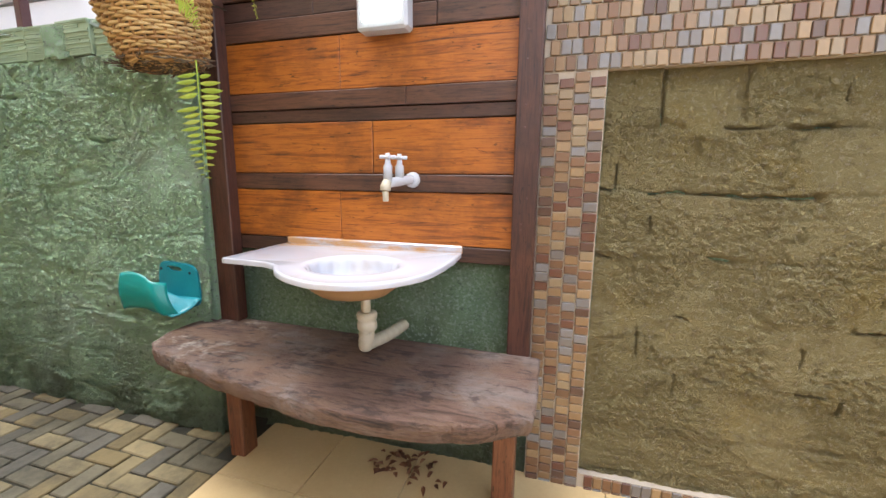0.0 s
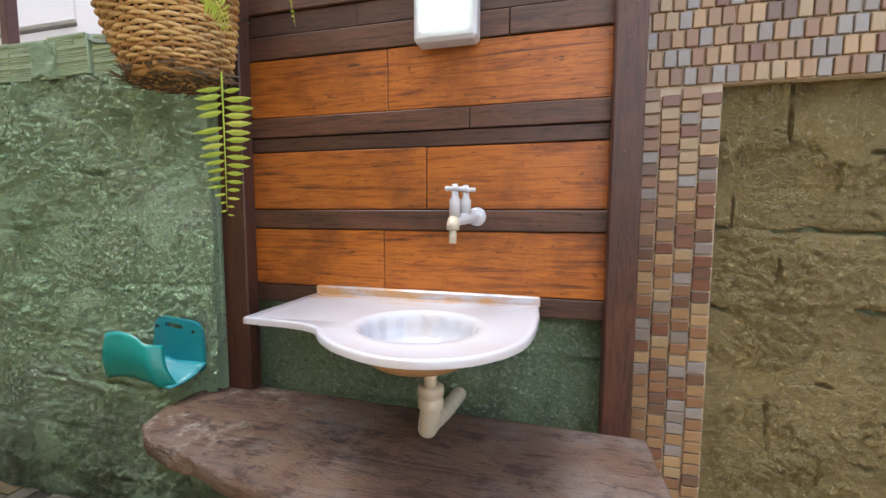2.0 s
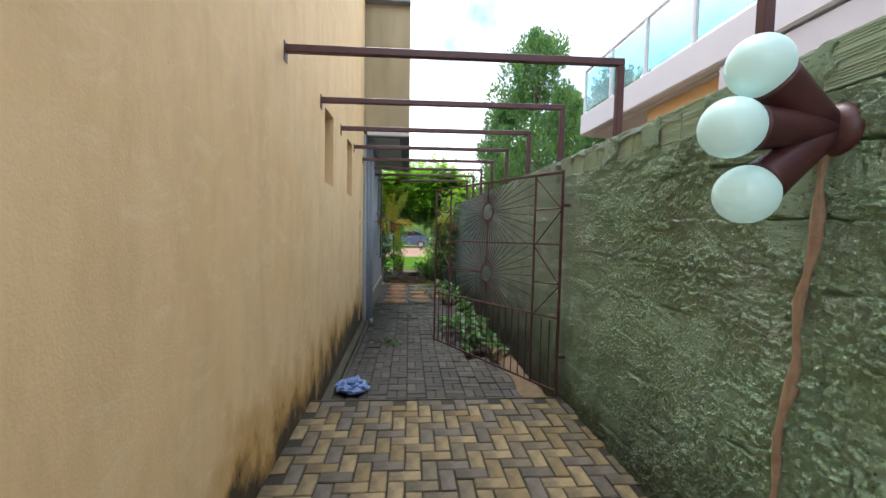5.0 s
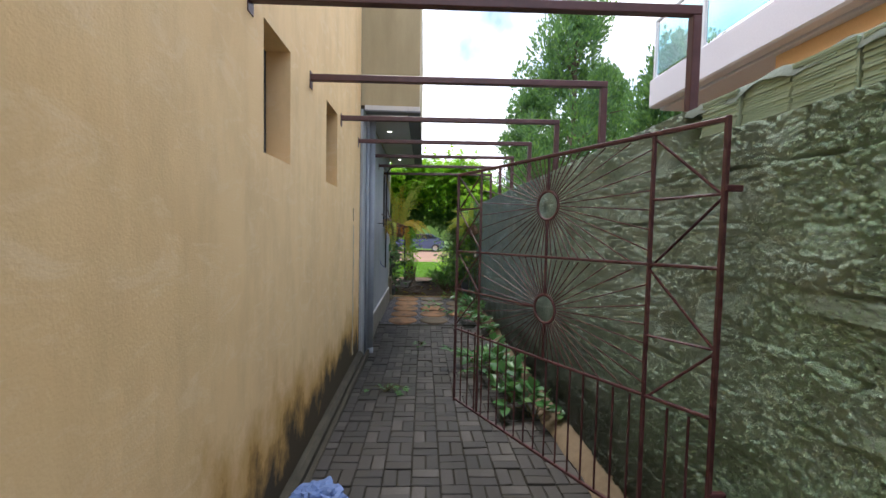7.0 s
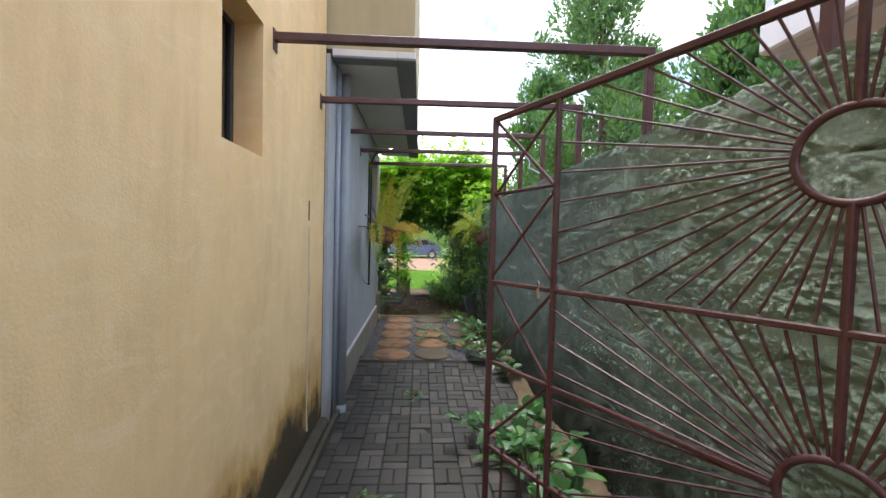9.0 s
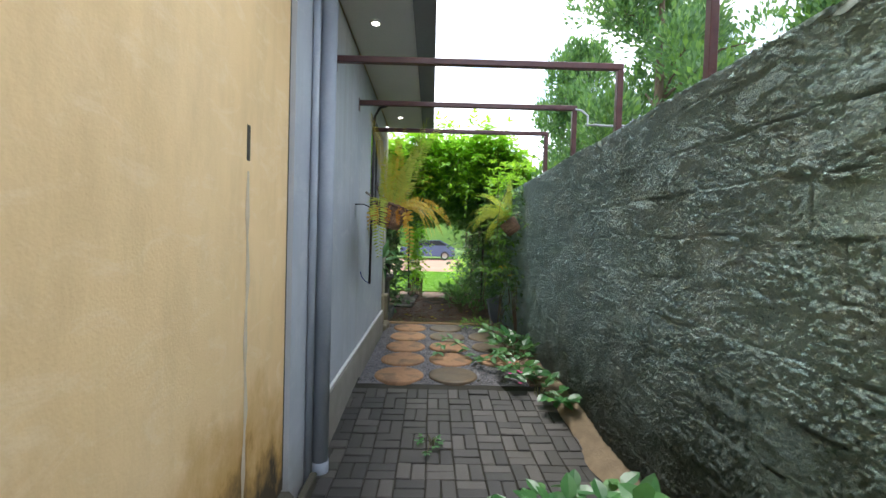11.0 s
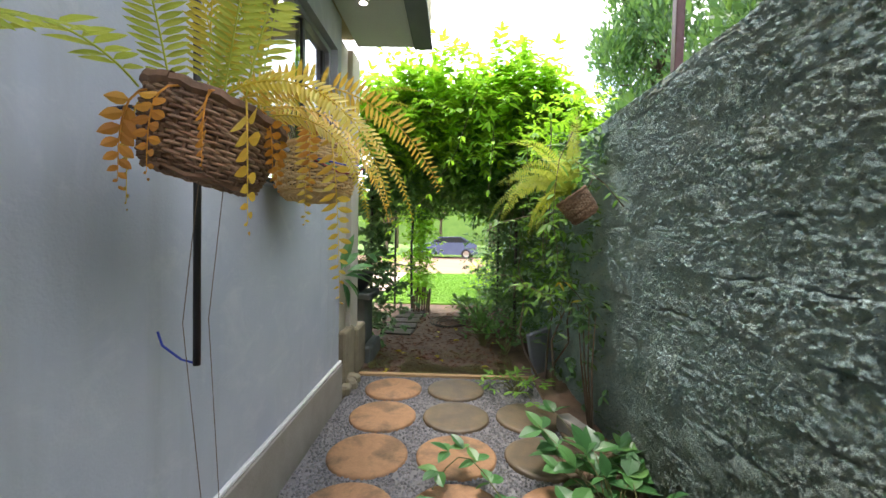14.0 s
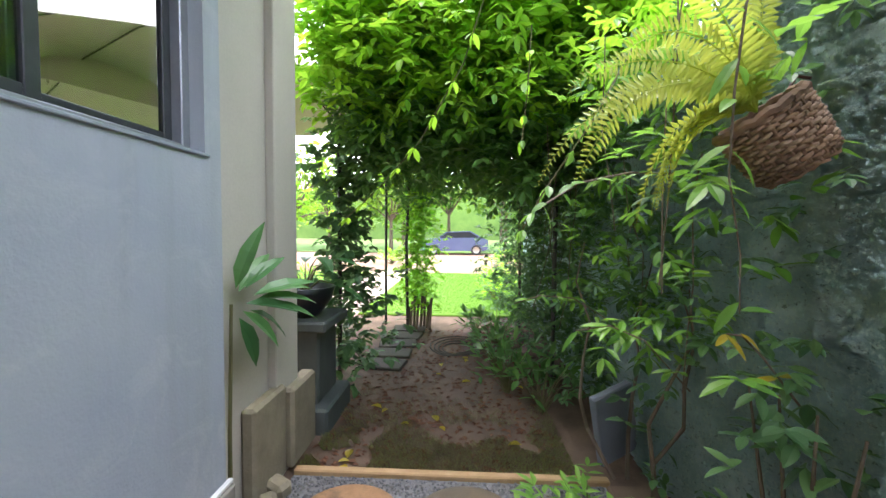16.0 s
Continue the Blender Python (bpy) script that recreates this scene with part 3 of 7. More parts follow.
def roughcast(nx, nz, seed, dx, strength=1.0, x_first=0.0, z_first=0.0, bond=0.25, course=0.245, joint_z=1.465, plain_share=0.72):
    """Relief of thrown render over block courses, in metres: crusty lumps, torn smooth patches, open joints."""
    def clods(cell, k):
        """Separate rounded clods of uneven height, one to each jittered cell."""
        r = np.random.RandomState(seed + k)
        jx, jz, tall = r.rand(113, 127), r.rand(113, 127), r.rand(113, 127)
        warp = 0.5 * (field(nx, nz, seed + k + 40, 0.6 * cell / dx) - 0.5)
        gx_, gz_ = np.arange(nx)[:, None] * dx / cell + warp, np.arange(nz)[None, :] * dx / (0.85 * cell) + warp
        ix, iz = np.floor(gx_).astype(int), np.floor(gz_).astype(int)
        best = np.zeros((nx, nz))
        for a in (-1, 0, 1):
            for b in (-1, 0, 1):
                p, q = (ix + a) % 113, (iz + b) % 127
                far_ = (gx_ - ix - a - jx[p, q]) ** 2 + (gz_ - iz - b - jz[p, q]) ** 2
                best = np.maximum(best, (0.35 + 0.65 * tall[p, q]) * np.clip(1.0 - far_ / 0.75, 0, 1) ** 0.6)
        return best

    x, z = x_first + np.arange(nx) * dx, z_first + np.arange(nz) * dx
    wob = 0.030 * (field(nx, nz, seed + 5, 0.30 / dx) - 0.5) + 0.016 * (field(nx, nz, seed + 9, 0.05 / dx) - 0.5)
    rowf = (z[None, :] - joint_z + wob) / course
    row = np.floor(rowf)
    u = rowf - row
    colf = (x[:, None] + 0.7 * wob) / bond + 0.5 * (row % 2)
    col = np.floor(colf)
    w = colf - col
    # each block stands a little in or out, and its render is thick or thin
    lot = np.random.RandomState(seed + 77).rand(97, 61)
    block = lot[(col.astype(int)) % 97, (row.astype(int)) % 61]
    grain = field(nx, nz, seed + 3, 1.4)
    crust = 0.006 * clods(0.09, 1) + 0.008 * clods(0.042, 2) + 0.019 * clods(0.0235, 6) + 0.008 * grain
    thick = 0.55 + 0.6 * field(nx, nz, seed + 8, 0.22 / dx) + 0.25 * block
    d = crust * thick + 0.010 * (block - 0.5) + 0.008 * field(nx, nz, seed, 0.35 / dx)
    # torn smears of smooth mortar, mostly across the bed joints
    patch = field(nx, nz, seed + 4, (0.19 / dx, 0.10 / dx)) + 0.20 * (field(nx, nz, seed + 11, 0.035 / dx) - 0.5)
    smear = np.clip((patch - plain_share) * 22, 0, 1)
    level = 0.022 + 0.012 * field(nx, nz, seed + 12, 0.12 / dx)
    d = d * (1 - 0.78 * smear) + 0.78 * level * smear
    # open bed joints in short lengths, and thin butt joints between blocks
    bed = np.clip(1.0 - (np.minimum(u, 1 - u) * course - 0.003) / 0.005, 0, 1)
    bed *= np.clip((field(nx, nz, seed + 6, (0.12 / dx, 0.20 / dx)) - 0.60) * 9, 0, 1)
    soft = np.clip(1.0 - np.minimum(u, 1 - u) * course / 0.020, 0, 1) * np.clip((field(nx, nz, seed + 14, 0.25 / dx) - 0.35) * 5, 0, 1)
    butt = np.clip(1.0 - (np.minimum(w, 1 - w) * bond - 0.002) / 0.004, 0, 1)
    butt *= np.clip((field(nx, nz, seed + 7, (0.2 / dx, 0.10 / dx)) - 0.63) * 9, 0, 1)
    d = d - 0.028 * np.maximum(bed, butt) - 0.006 * soft
    # ledge of mortar that hangs below some bed joints
    ledge = np.exp(-((1 - u) * course / 0.022) ** 2) * np.clip((field(nx, nz, seed + 15, (0.14 / dx, 0.2 / dx)) - 0.5) * 6, 0, 1)
    return strength * (d + 0.008 * ledge)


def pierced(x0, x1, y0, y1, z0, z1, holes):
    """One wall along x with rectangular openings (x0, x1, z0, z1) through it."""
    xs = sorted({x0, x1, *(h[0] for h in holes), *(h[1] for h in holes)})
    zs = sorted({z0, z1, *(h[2] for h in holes), *(h[3] for h in holes)})
    solid = {}
    for i in range(len(xs) - 1):
        for k in range(len(zs) - 1):
            cx, cz = (xs[i] + xs[i + 1]) / 2, (zs[k] + zs[k + 1]) / 2
            solid[i, k] = not any(h[0] < cx < h[1] and h[2] < cz < h[3] for h in holes)
    g, at = Geo(), {}

    def vertex(i, y, k):
        if (i, y, k) not in at:
            at[i, y, k] = len(g.v)
            g.v.append((xs[i], y, zs[k]))
        return at[i, y, k]

    for (i, k), full in solid.items():
        if not full:
            continue
        for y in (y0, y1):
            ring = (vertex(i, y, k), vertex(i + 1, y, k), vertex(i + 1, y, k + 1), vertex(i, y, k + 1))
            g.f.append(ring if y == y0 else ring[::-1])
        for di, dk, a, b in ((-1, 0, (i, k), (i, k + 1)), (1, 0, (i + 1, k + 1), (i + 1, k)), (0, -1, (i + 1, k), (i, k)), (0, 1, (i, k + 1), (i + 1, k + 1))):
            if not solid.get((i + di, k + dk), False):
                g.f.append((vertex(a[0], y0, a[1]), vertex(b[0], y0, b[1]), vertex(b[0], y1, b[1]), vertex(a[0], y1, a[1])))
    return g


# ---- ground ----
UP, LOW_END = -0.155, -5.98


def low(x):
    """Height of the lower path."""
    xs = [-60, -15.1, -12.2, -10.8, -8.6, -6.0]
    zs = [-0.40, -0.405, -0.41, -0.53, -0.475, -0.40]
    return float(np.interp(x, xs, zs))


g = Geo()
gx = [-300, -120, -70, -45, -38, -34, -30, -26, -22, -20, -18, -16, -15.1, -13, -12.2, -10.8, -8.6, -6.0]
gy = [-300, -60, -20, -8, -3, -1, 1, 3, 8, 20, 60, 300]
verts = [(x, y, low(x) - 0.07) for x in gx for y in gy]
g.add(verts, [(i * len(gy) + j, i * len(gy) + j + 1, (i + 1) * len(gy) + j + 1, (i + 1) * len(gy) + j) for i in range(len(gx) - 1) for j in range(len(gy) - 1)])
verts = [(x, y, -0.55) for x in (-6.0, 60, 300) for y in (-300, 300)]
g.add(verts, [(0, 1, 3, 2), (2, 3, 5, 4)])
structure("ground", Geo().add(g.v, [f[::-1] for f in g.f]), SOIL, "dark damp bare soil of the garden ground")

g = Geo().box(LOW_END + 0.005, -1.4, -0.56, 1.95, -0.6, UP - 0.012).box(-1.4, 4.0, -6.0, 1.95, -0.6, UP - 0.012)
upper_floor = structure("floor", g, JOINT, "upper terrace of buff and grey herringbone pavers")
g = Geo()
xs = [-6.0, -8.6, -10.8, -12.2]
for a, b in zip(xs[:-1], xs[1:]):
    g.add([(a, -0.56, low(a) - 0.012), (a, 1.76, low(a) - 0.012), (b, 1.76, low(b) - 0.012), (b, -0.56, low(b) - 0.012), (a, -0.56, -0.8), (a, 1.76, -0.8), (b, 1.76, -0.8), (b, -0.56, -0.8)],
          [(0, 1, 2, 3), (7, 6, 5, 4), (0, 4, 5, 1), (2, 6, 7, 3), (1, 5, 6, 2), (3, 7, 4, 0)])
lower_floor = structure("pavement", g, JOINT, "lower side path of damp grey pavers")
g = Geo().box(LOW_END - 0.012, LOW_END + 0.0, -0.56, 1.76, -0.6, UP - 0.004, 0.004)
structure("trim_step", g, MOSS, "mossy concrete riser of the terrace step")

# ---- walls ----
WALL_Y = 1.775
dx = 0.0082
xs, zs = np.arange(-15.6, -1.815, dx), np.arange(-0.52, 2.075, dx)
d = roughcast(len(xs), len(zs), 11, dx, 1.25, xs[0], zs[0])
d -= 0.07 * ((xs[:, None] > -6.35) & (zs[None, :] > 1.905))
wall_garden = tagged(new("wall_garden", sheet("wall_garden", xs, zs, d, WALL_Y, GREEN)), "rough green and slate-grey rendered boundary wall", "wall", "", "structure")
g = Geo().box(-21.0, -1.82, WALL_Y + 0.075, WALL_Y + 0.16, -0.75, 2.05).box(-21.0, -15.55, WALL_Y - 0.02, WALL_Y + 0.074, -0.75, 2.05)
g.box(-2.2, -1.818, WALL_Y - 0.004, WALL_Y + 0.074, -0.5, 1.9)
part("wall_core", g, GREEN, wall_garden)

# sink bay: green back wall, then the sand-coloured panel in its mosaic frame
xs, zs = np.arange(-1.66, -0.12, dx), np.arange(-0.3, 1.0, dx)
d = roughcast(len(xs), len(zs), 61, dx, 0.8, xs[0], zs[0], plain_share=0.52)
wall_sink = tagged(new("wall_sink", sheet("wall_sink", xs, zs, d, 1.93, GREENMOSS_SHADED)), "mossy green rendered wall behind the outdoor sink, darkened for shade", "wall", "", "structure")
part("wall_core", Geo().box(-1.9, 2.6, 1.95, 2.1, -0.75, 2.9), GREENMOSS_SHADED, wall_sink)
dx = 0.0066
xs, zs = np.arange(0.1, 2.6, dx), np.arange(-0.2, 1.74, dx)
d = roughcast(len(xs), len(zs), 91, dx, 1.0, xs[0], zs[0], 0.30, 0.257, 1.486, 0.64)
wall_panel = tagged(new("wall_panel", sheet("wall_panel", xs, zs, d, 1.945, SAND)), "raw sand-coloured rendered wall panel", "wall", "", "structure")

# house: long ochre wall with two window openings
HY = -0.55
W1, W2 = (-7.02, -6.56), (-8.51, -8.03)
WZ0, WZ1 = 1.83, 2.575
# unseen run past x -2 is added to hold back light on the sink
g = pierced(-10.025, -0.5, HY - 0.22, HY, -0.35, 5.4, [(*W1, WZ0, WZ1), (*W2, WZ0, WZ1)])
structure("wall_house", g, OCHRE, "tall ochre plastered house wall with mould along its foot")
g = Geo().box(-10.06, -0.5, HY - 0.25, HY + 0.07, -0.8, -0.36, 0.03)
structure("baseboard", g, MOSS, "blackened concrete foot of the house wall")

# overhanging upper storey, with white soffit and slate edge
OX0, OX1, OY = -15.03, -10.07, 0.262
g = Geo().box(OX0 + 0.02, OX1, -4.0, OY, 3.13, 5.4)
structure("wall_upper", g, STREAKED, "ochre upper storey that overhangs the path")
g = Geo().box(OX0, OX1 + 0.012, OY - 0.16, OY + 0.012, 3.07, 3.13, 0.004)
g.box(OX0, OX1 + 0.012, -0.5, OY - 0.16, 3.07, 3.13)
structure("ceiling_soffit", g, SOFFIT, "white painted soffit under the overhang")
g = Geo().box(OX0 - 0.01, OX1 + 0.02, OY - 0.17, OY + 0.02, 3.045, 3.068, 0.004)
g.box(OX1 - 0.14, OX1 + 0.02, -0.5, OY - 0.172, 3.045, 3.068, 0.004)
structure("trim_soffit", g, FASCIA, "slate-grey painted edge of the soffit")

BY = -0.515
WX0, WX1, BZ = -14.37, -12.95, 1.385
g = pierced(-14.48, -10.027, BY - 0.2, BY, -0.7, 3.07, [(WX0, WX1, BZ, 2.75)])
structure("wall_blue", g, BLUE, "pale grey-blue plastered wall with water streaks")
g = Geo().box(-14.5, -10.75, BY, BY + 0.035, -0.75, -0.09, 0.012)
structure("baseboard_blue", g, CONCRETE, "stained concrete plinth along the blue wall")
g = Geo().box(-14.5, -10.75, BY, BY + 0.026, -0.088, -0.066, 0.006)
structure("trim_plinth", g, SOFFIT, "pale mortar fillet on the plinth")

# cream column and low stone return beyond the blue wall
g = Geo().box(-15.3, -14.50, -0.74, -0.62, -0.5, 3.07, 0.006)
g.box(-15.42, -15.1, -0.62, -0.565, -0.5, 3.07, 0.006)
structure("wall_column", g, CREAM, "cream painted corner column of the veranda")

# added closing walls that stay out of sight; yard walls kept low for light
g = Geo().box(4.0, 4.2, -6.0, 2.1, -0.6, 1.9).box(-0.5, 4.0, -6.2, -6.0, -0.6, 1.9).box(-0.7, -0.5, -6.0, HY - 0.22, -0.6, 5.4)
structure("wall_end", g, OCHRE, "plain ochre end wall added round the unseen yard")
g = Geo().box(-9.9, -0.5, -6.0, HY - 0.24, 5.4, 5.5)
g.box(OX0, -9.9, -6.0, OY, 5.4, 5.5)
structure("ceiling_roof", g, FASCIA, "slate-grey flat roof of the house")
g = Geo().box(-14.4, -0.7, -6.1, -6.0, -0.6, 5.4)
g.box(-14.48, -14.38, -6.1, BY - 0.2, -0.6, 0.6)
structure("wall_back", g, OCHRE, "plain ochre rear wall of the house")

# ---- pergola of steel frames from house to garden wall ----
BEAM_X = [-3.02, -4.02, -5.25, -6.38, -7.51, -8.69, -9.85, -10.97, -12.04, -13.13]
for bx in BEAM_X:
    y0 = HY if bx > -10 else BY
    zb = 2.6
    p = thing("pergola_frame", "maroon painted steel pergola frame from house to wall", "pergola", "pergola frames over the path", (bx, 1.76, 2.05))
    g = Geo()
    g.bar((bx, y0 - 0.005, zb - 0.015), (bx, 1.825, zb + 0.015), 0.05, 0.05, 0.004)
    part("crossbeam", g, STEEL, p)
    part("post", Geo().bar((bx, 1.80, 2.03), (bx, 1.80, zb - 0.012), 0.05, 0.05, 0.004), STEEL, p)
    part("wall_plate", Geo().box(bx - 0.035, bx + 0.035, y0, y0 + 0.006, zb - 0.1, zb + 0.03, 0.002), STEEL, p)


# ---- outdoor sink ----
panel = thing("wood_panel", "orange-stained plank panel between dark wooden posts", "wall panel", place=(-1.0, 1.88, 0.5))
PX0, PX1 = -1.80, -0.235
rows = [
    (1.69, 1.925, [-1.07], PLANK, "plank"), (1.608, 1.686, [-0.742], RAIL, "rail"), (1.548, 1.604, [], RAILDARK, "rail"),
    (1.305, 1.544, [-0.912], PLANK, "plank"), (1.224, 1.301, [], RAIL, "rail"), (0.98, 1.22, [-1.091], PLANK, "plank"),
    (0.905, 0.976, [], RAILDARK, "rail"), (1.929, 2.02, [-0.6], RAIL, "rail"), (2.024, 2.11, [-1.2], RAILDARK, "rail"), (2.114, 2.30, [-0.9], RAIL, "plank"), (2.304, 2.62, [], RAIL, "plank")]
rng = random.Random(5)
for z0, z1, seams, mat, name in rows:
    cuts = [PX0] + seams + [PX1]
    for a, b in zip(cuts[:-1], cuts[1:]):
        out = rng.uniform(-0.002, 0.003) + (0.008 if mat is RAIL else 0.0)
        part(name, Geo().box(a + 0.0012, b - 0.0012, 1.858 - out, 1.90, z0, z1, 0.003), mat, panel)
part("backing", Geo().box(PX0, PX1, 1.9, 1.915, 0.91, 2.62), POST, panel)
part("post", Geo().box(-1.812, -1.692, 1.785, 1.855, 0.51, 2.62, 0.005), POST, panel)
part("post", Geo().box(-0.25, -0.152, 1.80, 1.9, 0.45, 2.62, 0.005), POST, panel)
for k in range(9):
    z = rng.uniform(0.9, 2.0)
    x = rng.choice([-0.21, -0.19, rng.uniform(-1.6, -0.4)])
    yy = 1.799 if x > -0.25 else 1.849
    g = Geo().lathe([(0.0, 0.0015), (0.003, 0.001), (0.004, 0.0)], 8, Matrix.Translation((x, yy, z)) @ pose(0, 0, 0, 90))
    part("screw_head", g, STEEL, panel)

bench = thing("slab_bench", "weathered live-edge wooden slab bench on two square legs", "bench", place=(-1.0, 1.6, UP))
outline = [(-1.87, 1.845), (-1.925, 1.70), (-1.93, 1.56), (-1.885, 1.45), (-1.80, 1.375), (-1.66, 1.335), (-1.5, 1.31), (-1.34, 1.265), (-1.18, 1.235), (-1.02, 1.215), (-0.86, 1.185), (-0.70, 1.178), (-0.54, 1.18), (-0.38, 1.205), (-0.24, 1.25), (-0.13, 1.325), (-0.095, 1.34), (-0.09, 1.5), (-0.1, 1.66), (-0.1, 1.80)]
fine = []
for k, (a, b) in enumerate(zip(outline, outline[1:] + outline[:1])):
    for j in range(4):
        f = j / 4
        wob = 0.016 * noise.noise(Vector((k * 1.7 + f * 1.7, 3.1, 0))) if 0 < k < 16 else 0
        fine.append((a[0] + (b[0] - a[0]) * f, a[1] + (b[1] - a[1]) * f + wob))
n = len(fine)
cx, cy = -0.98, 1.6
verts, faces = [], []
layers = [(0.0, 0.514), (0.55, 0.515), (0.9, 0.513), (0.985, 0.511), (0.996, 0.505), (1.0, 0.49), (0.992, 0.462), (0.98, 0.438), (0.94, 0.425)]
for s, z in layers[1:]:
    for k, (x, y) in enumerate(fine):
        w = 0.006 * noise.noise(Vector((x * 14, y * 14, z * 30)))
        verts.append((cx + (x - cx) * s + w, cy + (y - cy) * s + w, z + 0.35 * w))
top = len(verts)
verts += [(cx, cy, 0.515), (cx, cy, 0.425)]
m = len(layers) - 1
for r in range(m - 1):
    for k in range(n):
        j = (k + 1) % n
        faces.append((r * n + k, (r + 1) * n + k, (r + 1) * n + j, r * n + j))
for k in range(n):
    j = (k + 1) % n
    faces.append((top, k, j))
    faces.append((top + 1, (m - 1) * n + j, (m - 1) * n + k))
part("seat", Geo().add(verts, faces), SLAB, bench, smooth=True)
part("leg", Geo().box(-1.64, -1.55, 1.60, 1.70, UP, 0.432, 0.006), LEGWOOD, bench)
part("leg", Geo().box(-0.27, -0.18, 1.60, 1.70, UP, 0.432, 0.006), LEGWOOD, bench)

sink = thing("wash_basin", "white cast-marble wash basin with rust stains", "sink", place=(-0.85, 1.84, 0.93))
corners = [(-1.39, 1.845), (-1.395, 1.41), (-1.125, 1.395), (-1.065, 1.31), (-1.01, 1.262), (-0.95, 1.222), (-0.84, 1.178), (-0.74, 1.175), (-0.64, 1.21), (-0.56, 1.278), (-0.50, 1.375), (-0.475, 1.5), (-0.468, 1.7), (-0.475, 1.845)]
for turn in range(2):
    soft = [corners[0], corners[1]]
    for a, b in zip(corners[1:-2], corners[2:-1]):
        soft += [(0.75 * a[0] + 0.25 * b[0], 0.75 * a[1] + 0.25 * b[1]), (0.25 * a[0] + 0.75 * b[0], 0.25 * a[1] + 0.75 * b[1])]
    corners = soft + [corners[-2], corners[-1]]
bx, by, ra, rb = -0.822, 1.475, 0.180, 0.166
dense = []
for a, b in zip(corners, corners[1:] + corners[:1]):
    steps = max(1, int(math.hypot(b[0] - a[0], b[1] - a[1]) / 0.012))
    for j in range(steps):
        dense.append((a[0] + (b[0] - a[0]) * j / steps, a[1] + (b[1] - a[1]) * j / steps))
n = len(dense)


def flute(s, t):
    """Shallow shell flutes on the bowl side."""
    return 0.035 * (0.5 + 0.5 * math.cos(16 * t)) if 0.8 < s < 0.99 else 0.0


ring = [math.atan2((y - by) / rb, (x - bx) / ra) for x, y in dense]
verts, faces = [], []
loops = [[(x, y, 0.932) for x, y in dense], [(x, y, 0.948) for x, y in dense]]
loops.append([(bx + (x - bx) * 0.985, by + (y - by) * 0.985, 0.956) for x, y in dense])
loops.append([(bx + (x - bx) * 0.94, by + (y - by) * 0.94, 0.951) for x, y in dense])
for s, z in ((1.20, 0.952), (1.08, 0.954), (1.0, 0.946), (0.975, 0.93), (0.95, 0.905), (0.90, 0.875), (0.72, 0.856), (0.35, 0.848), (0.1, 0.846)):
    loops.append([(bx + ra * s * (1 - flute(s, t)) * math.cos(t), by + rb * s * (1 - flute(s, t)) * math.sin(t), z) for t in ring])
for lp in loops:
    verts += lp
for r in range(len(loops) - 1):
    for k in range(n):
        j = (k + 1) % n
        faces.append((r * n + j, (r + 1) * n + j, (r + 1) * n + k, r * n + k)[::-1])
part("basin", Geo().add(verts, faces), PORCELAIN, sink, smooth=True)
part("splashback", Geo().box(-1.39, -0.47, 1.83, 1.856, 0.945, 0.985, 0.008), PORCELAIN, sink)
UNDER = plain("unglazed_brown_underside", (0.34, 0.2, 0.10), (0.42, 0.27, 0.15), 4.0, 0.7)
g = Geo()
prof = [(1.16, 0.934), (1.10, 0.905), (0.98, 0.868), (0.78, 0.842), (0.4, 0.832), (0.05, 0.83)]
g.lathe(prof, 40, Matrix.Translation((bx, by, 0)) @ Matrix.Diagonal((ra, rb, 1, 1)))
part("bowl_underside", g, UNDER, sink, "unglazed brown bowl underside", True)
part("bracket", Geo().box(-0.56, -0.53, 1.72, 1.856, 0.88, 0.932, 0.004), UNDER, sink)
g = Geo().lathe([(0.0, 0.002), (0.02, 0.002), (0.024, 0.0)], 20, Matrix.Translation((bx, by, 0.848)))
part("drain", g, PIPE, sink)

trap = thing("drain_trap", "yellowed white plastic drain trap below the basin", "pipe", place=(-0.78, 1.55, 0.53))
g = Geo().tube([(-0.80, 1.525, 0.838), (-0.798, 1.53, 0.70)], 0.020, 16)
part("tailpiece", g, WHITEPIPE, trap, smooth=True)
g = Geo().lathe([(0.021, 0.744), (0.038, 0.742), (0.042, 0.735), (0.042, 0.716), (0.037, 0.712), (0.037, 0.700), (0.041, 0.696), (0.041, 0.672), (0.034, 0.664)], 24, Matrix.Translation((-0.798, 1.532, 0)))
part("nut", g, WHITEPIPE, trap, smooth=True)
pts, rad = [], []
for k in range(15):
    f = k / 14
    pts.append(Vector((-0.798, 1.532, 0.672)).lerp(Vector((-0.816, 1.55, 0.572)), f))
    rad.append((0.0335 if k % 4 < 2 else 0.0315) - 0.005 * max(0, f - 0.8) * 5)
part("corrugated_tube", Geo().tube(pts, rad, 18), WHITEPIPE, trap, smooth=True)
pts, rad = [], []
for k in range(29):
    f = k / 28
    pts.append(Vector((-0.816, 1.545, 0.592)).lerp(Vector((-0.785, 1.925, 0.552)), f) - Vector((0, 0, 0.012 * math.sin(math.pi * f))))
    rad.append(0.0300 if k % 4 < 2 else 0.0280)
part("outlet_tube", Geo().tube(pts, rad, 18), WHITEPIPE, trap, smooth=True)

tap = thing("wall_tap", "white plastic double wall tap with cross handles", "tap", place=(-0.711, 1.858, 1.277))
T = Matrix.Translation
g = Geo().lathe([(0.0, 0.03), (0.02, 0.03), (0.034, 0.022), (0.036, 0.0)], 24, T((-0.711, 1.856, 1.277)) @ pose(0, 0, 0, 90))
part("flange", g, WHITEPLASTIC, tap, smooth=True)
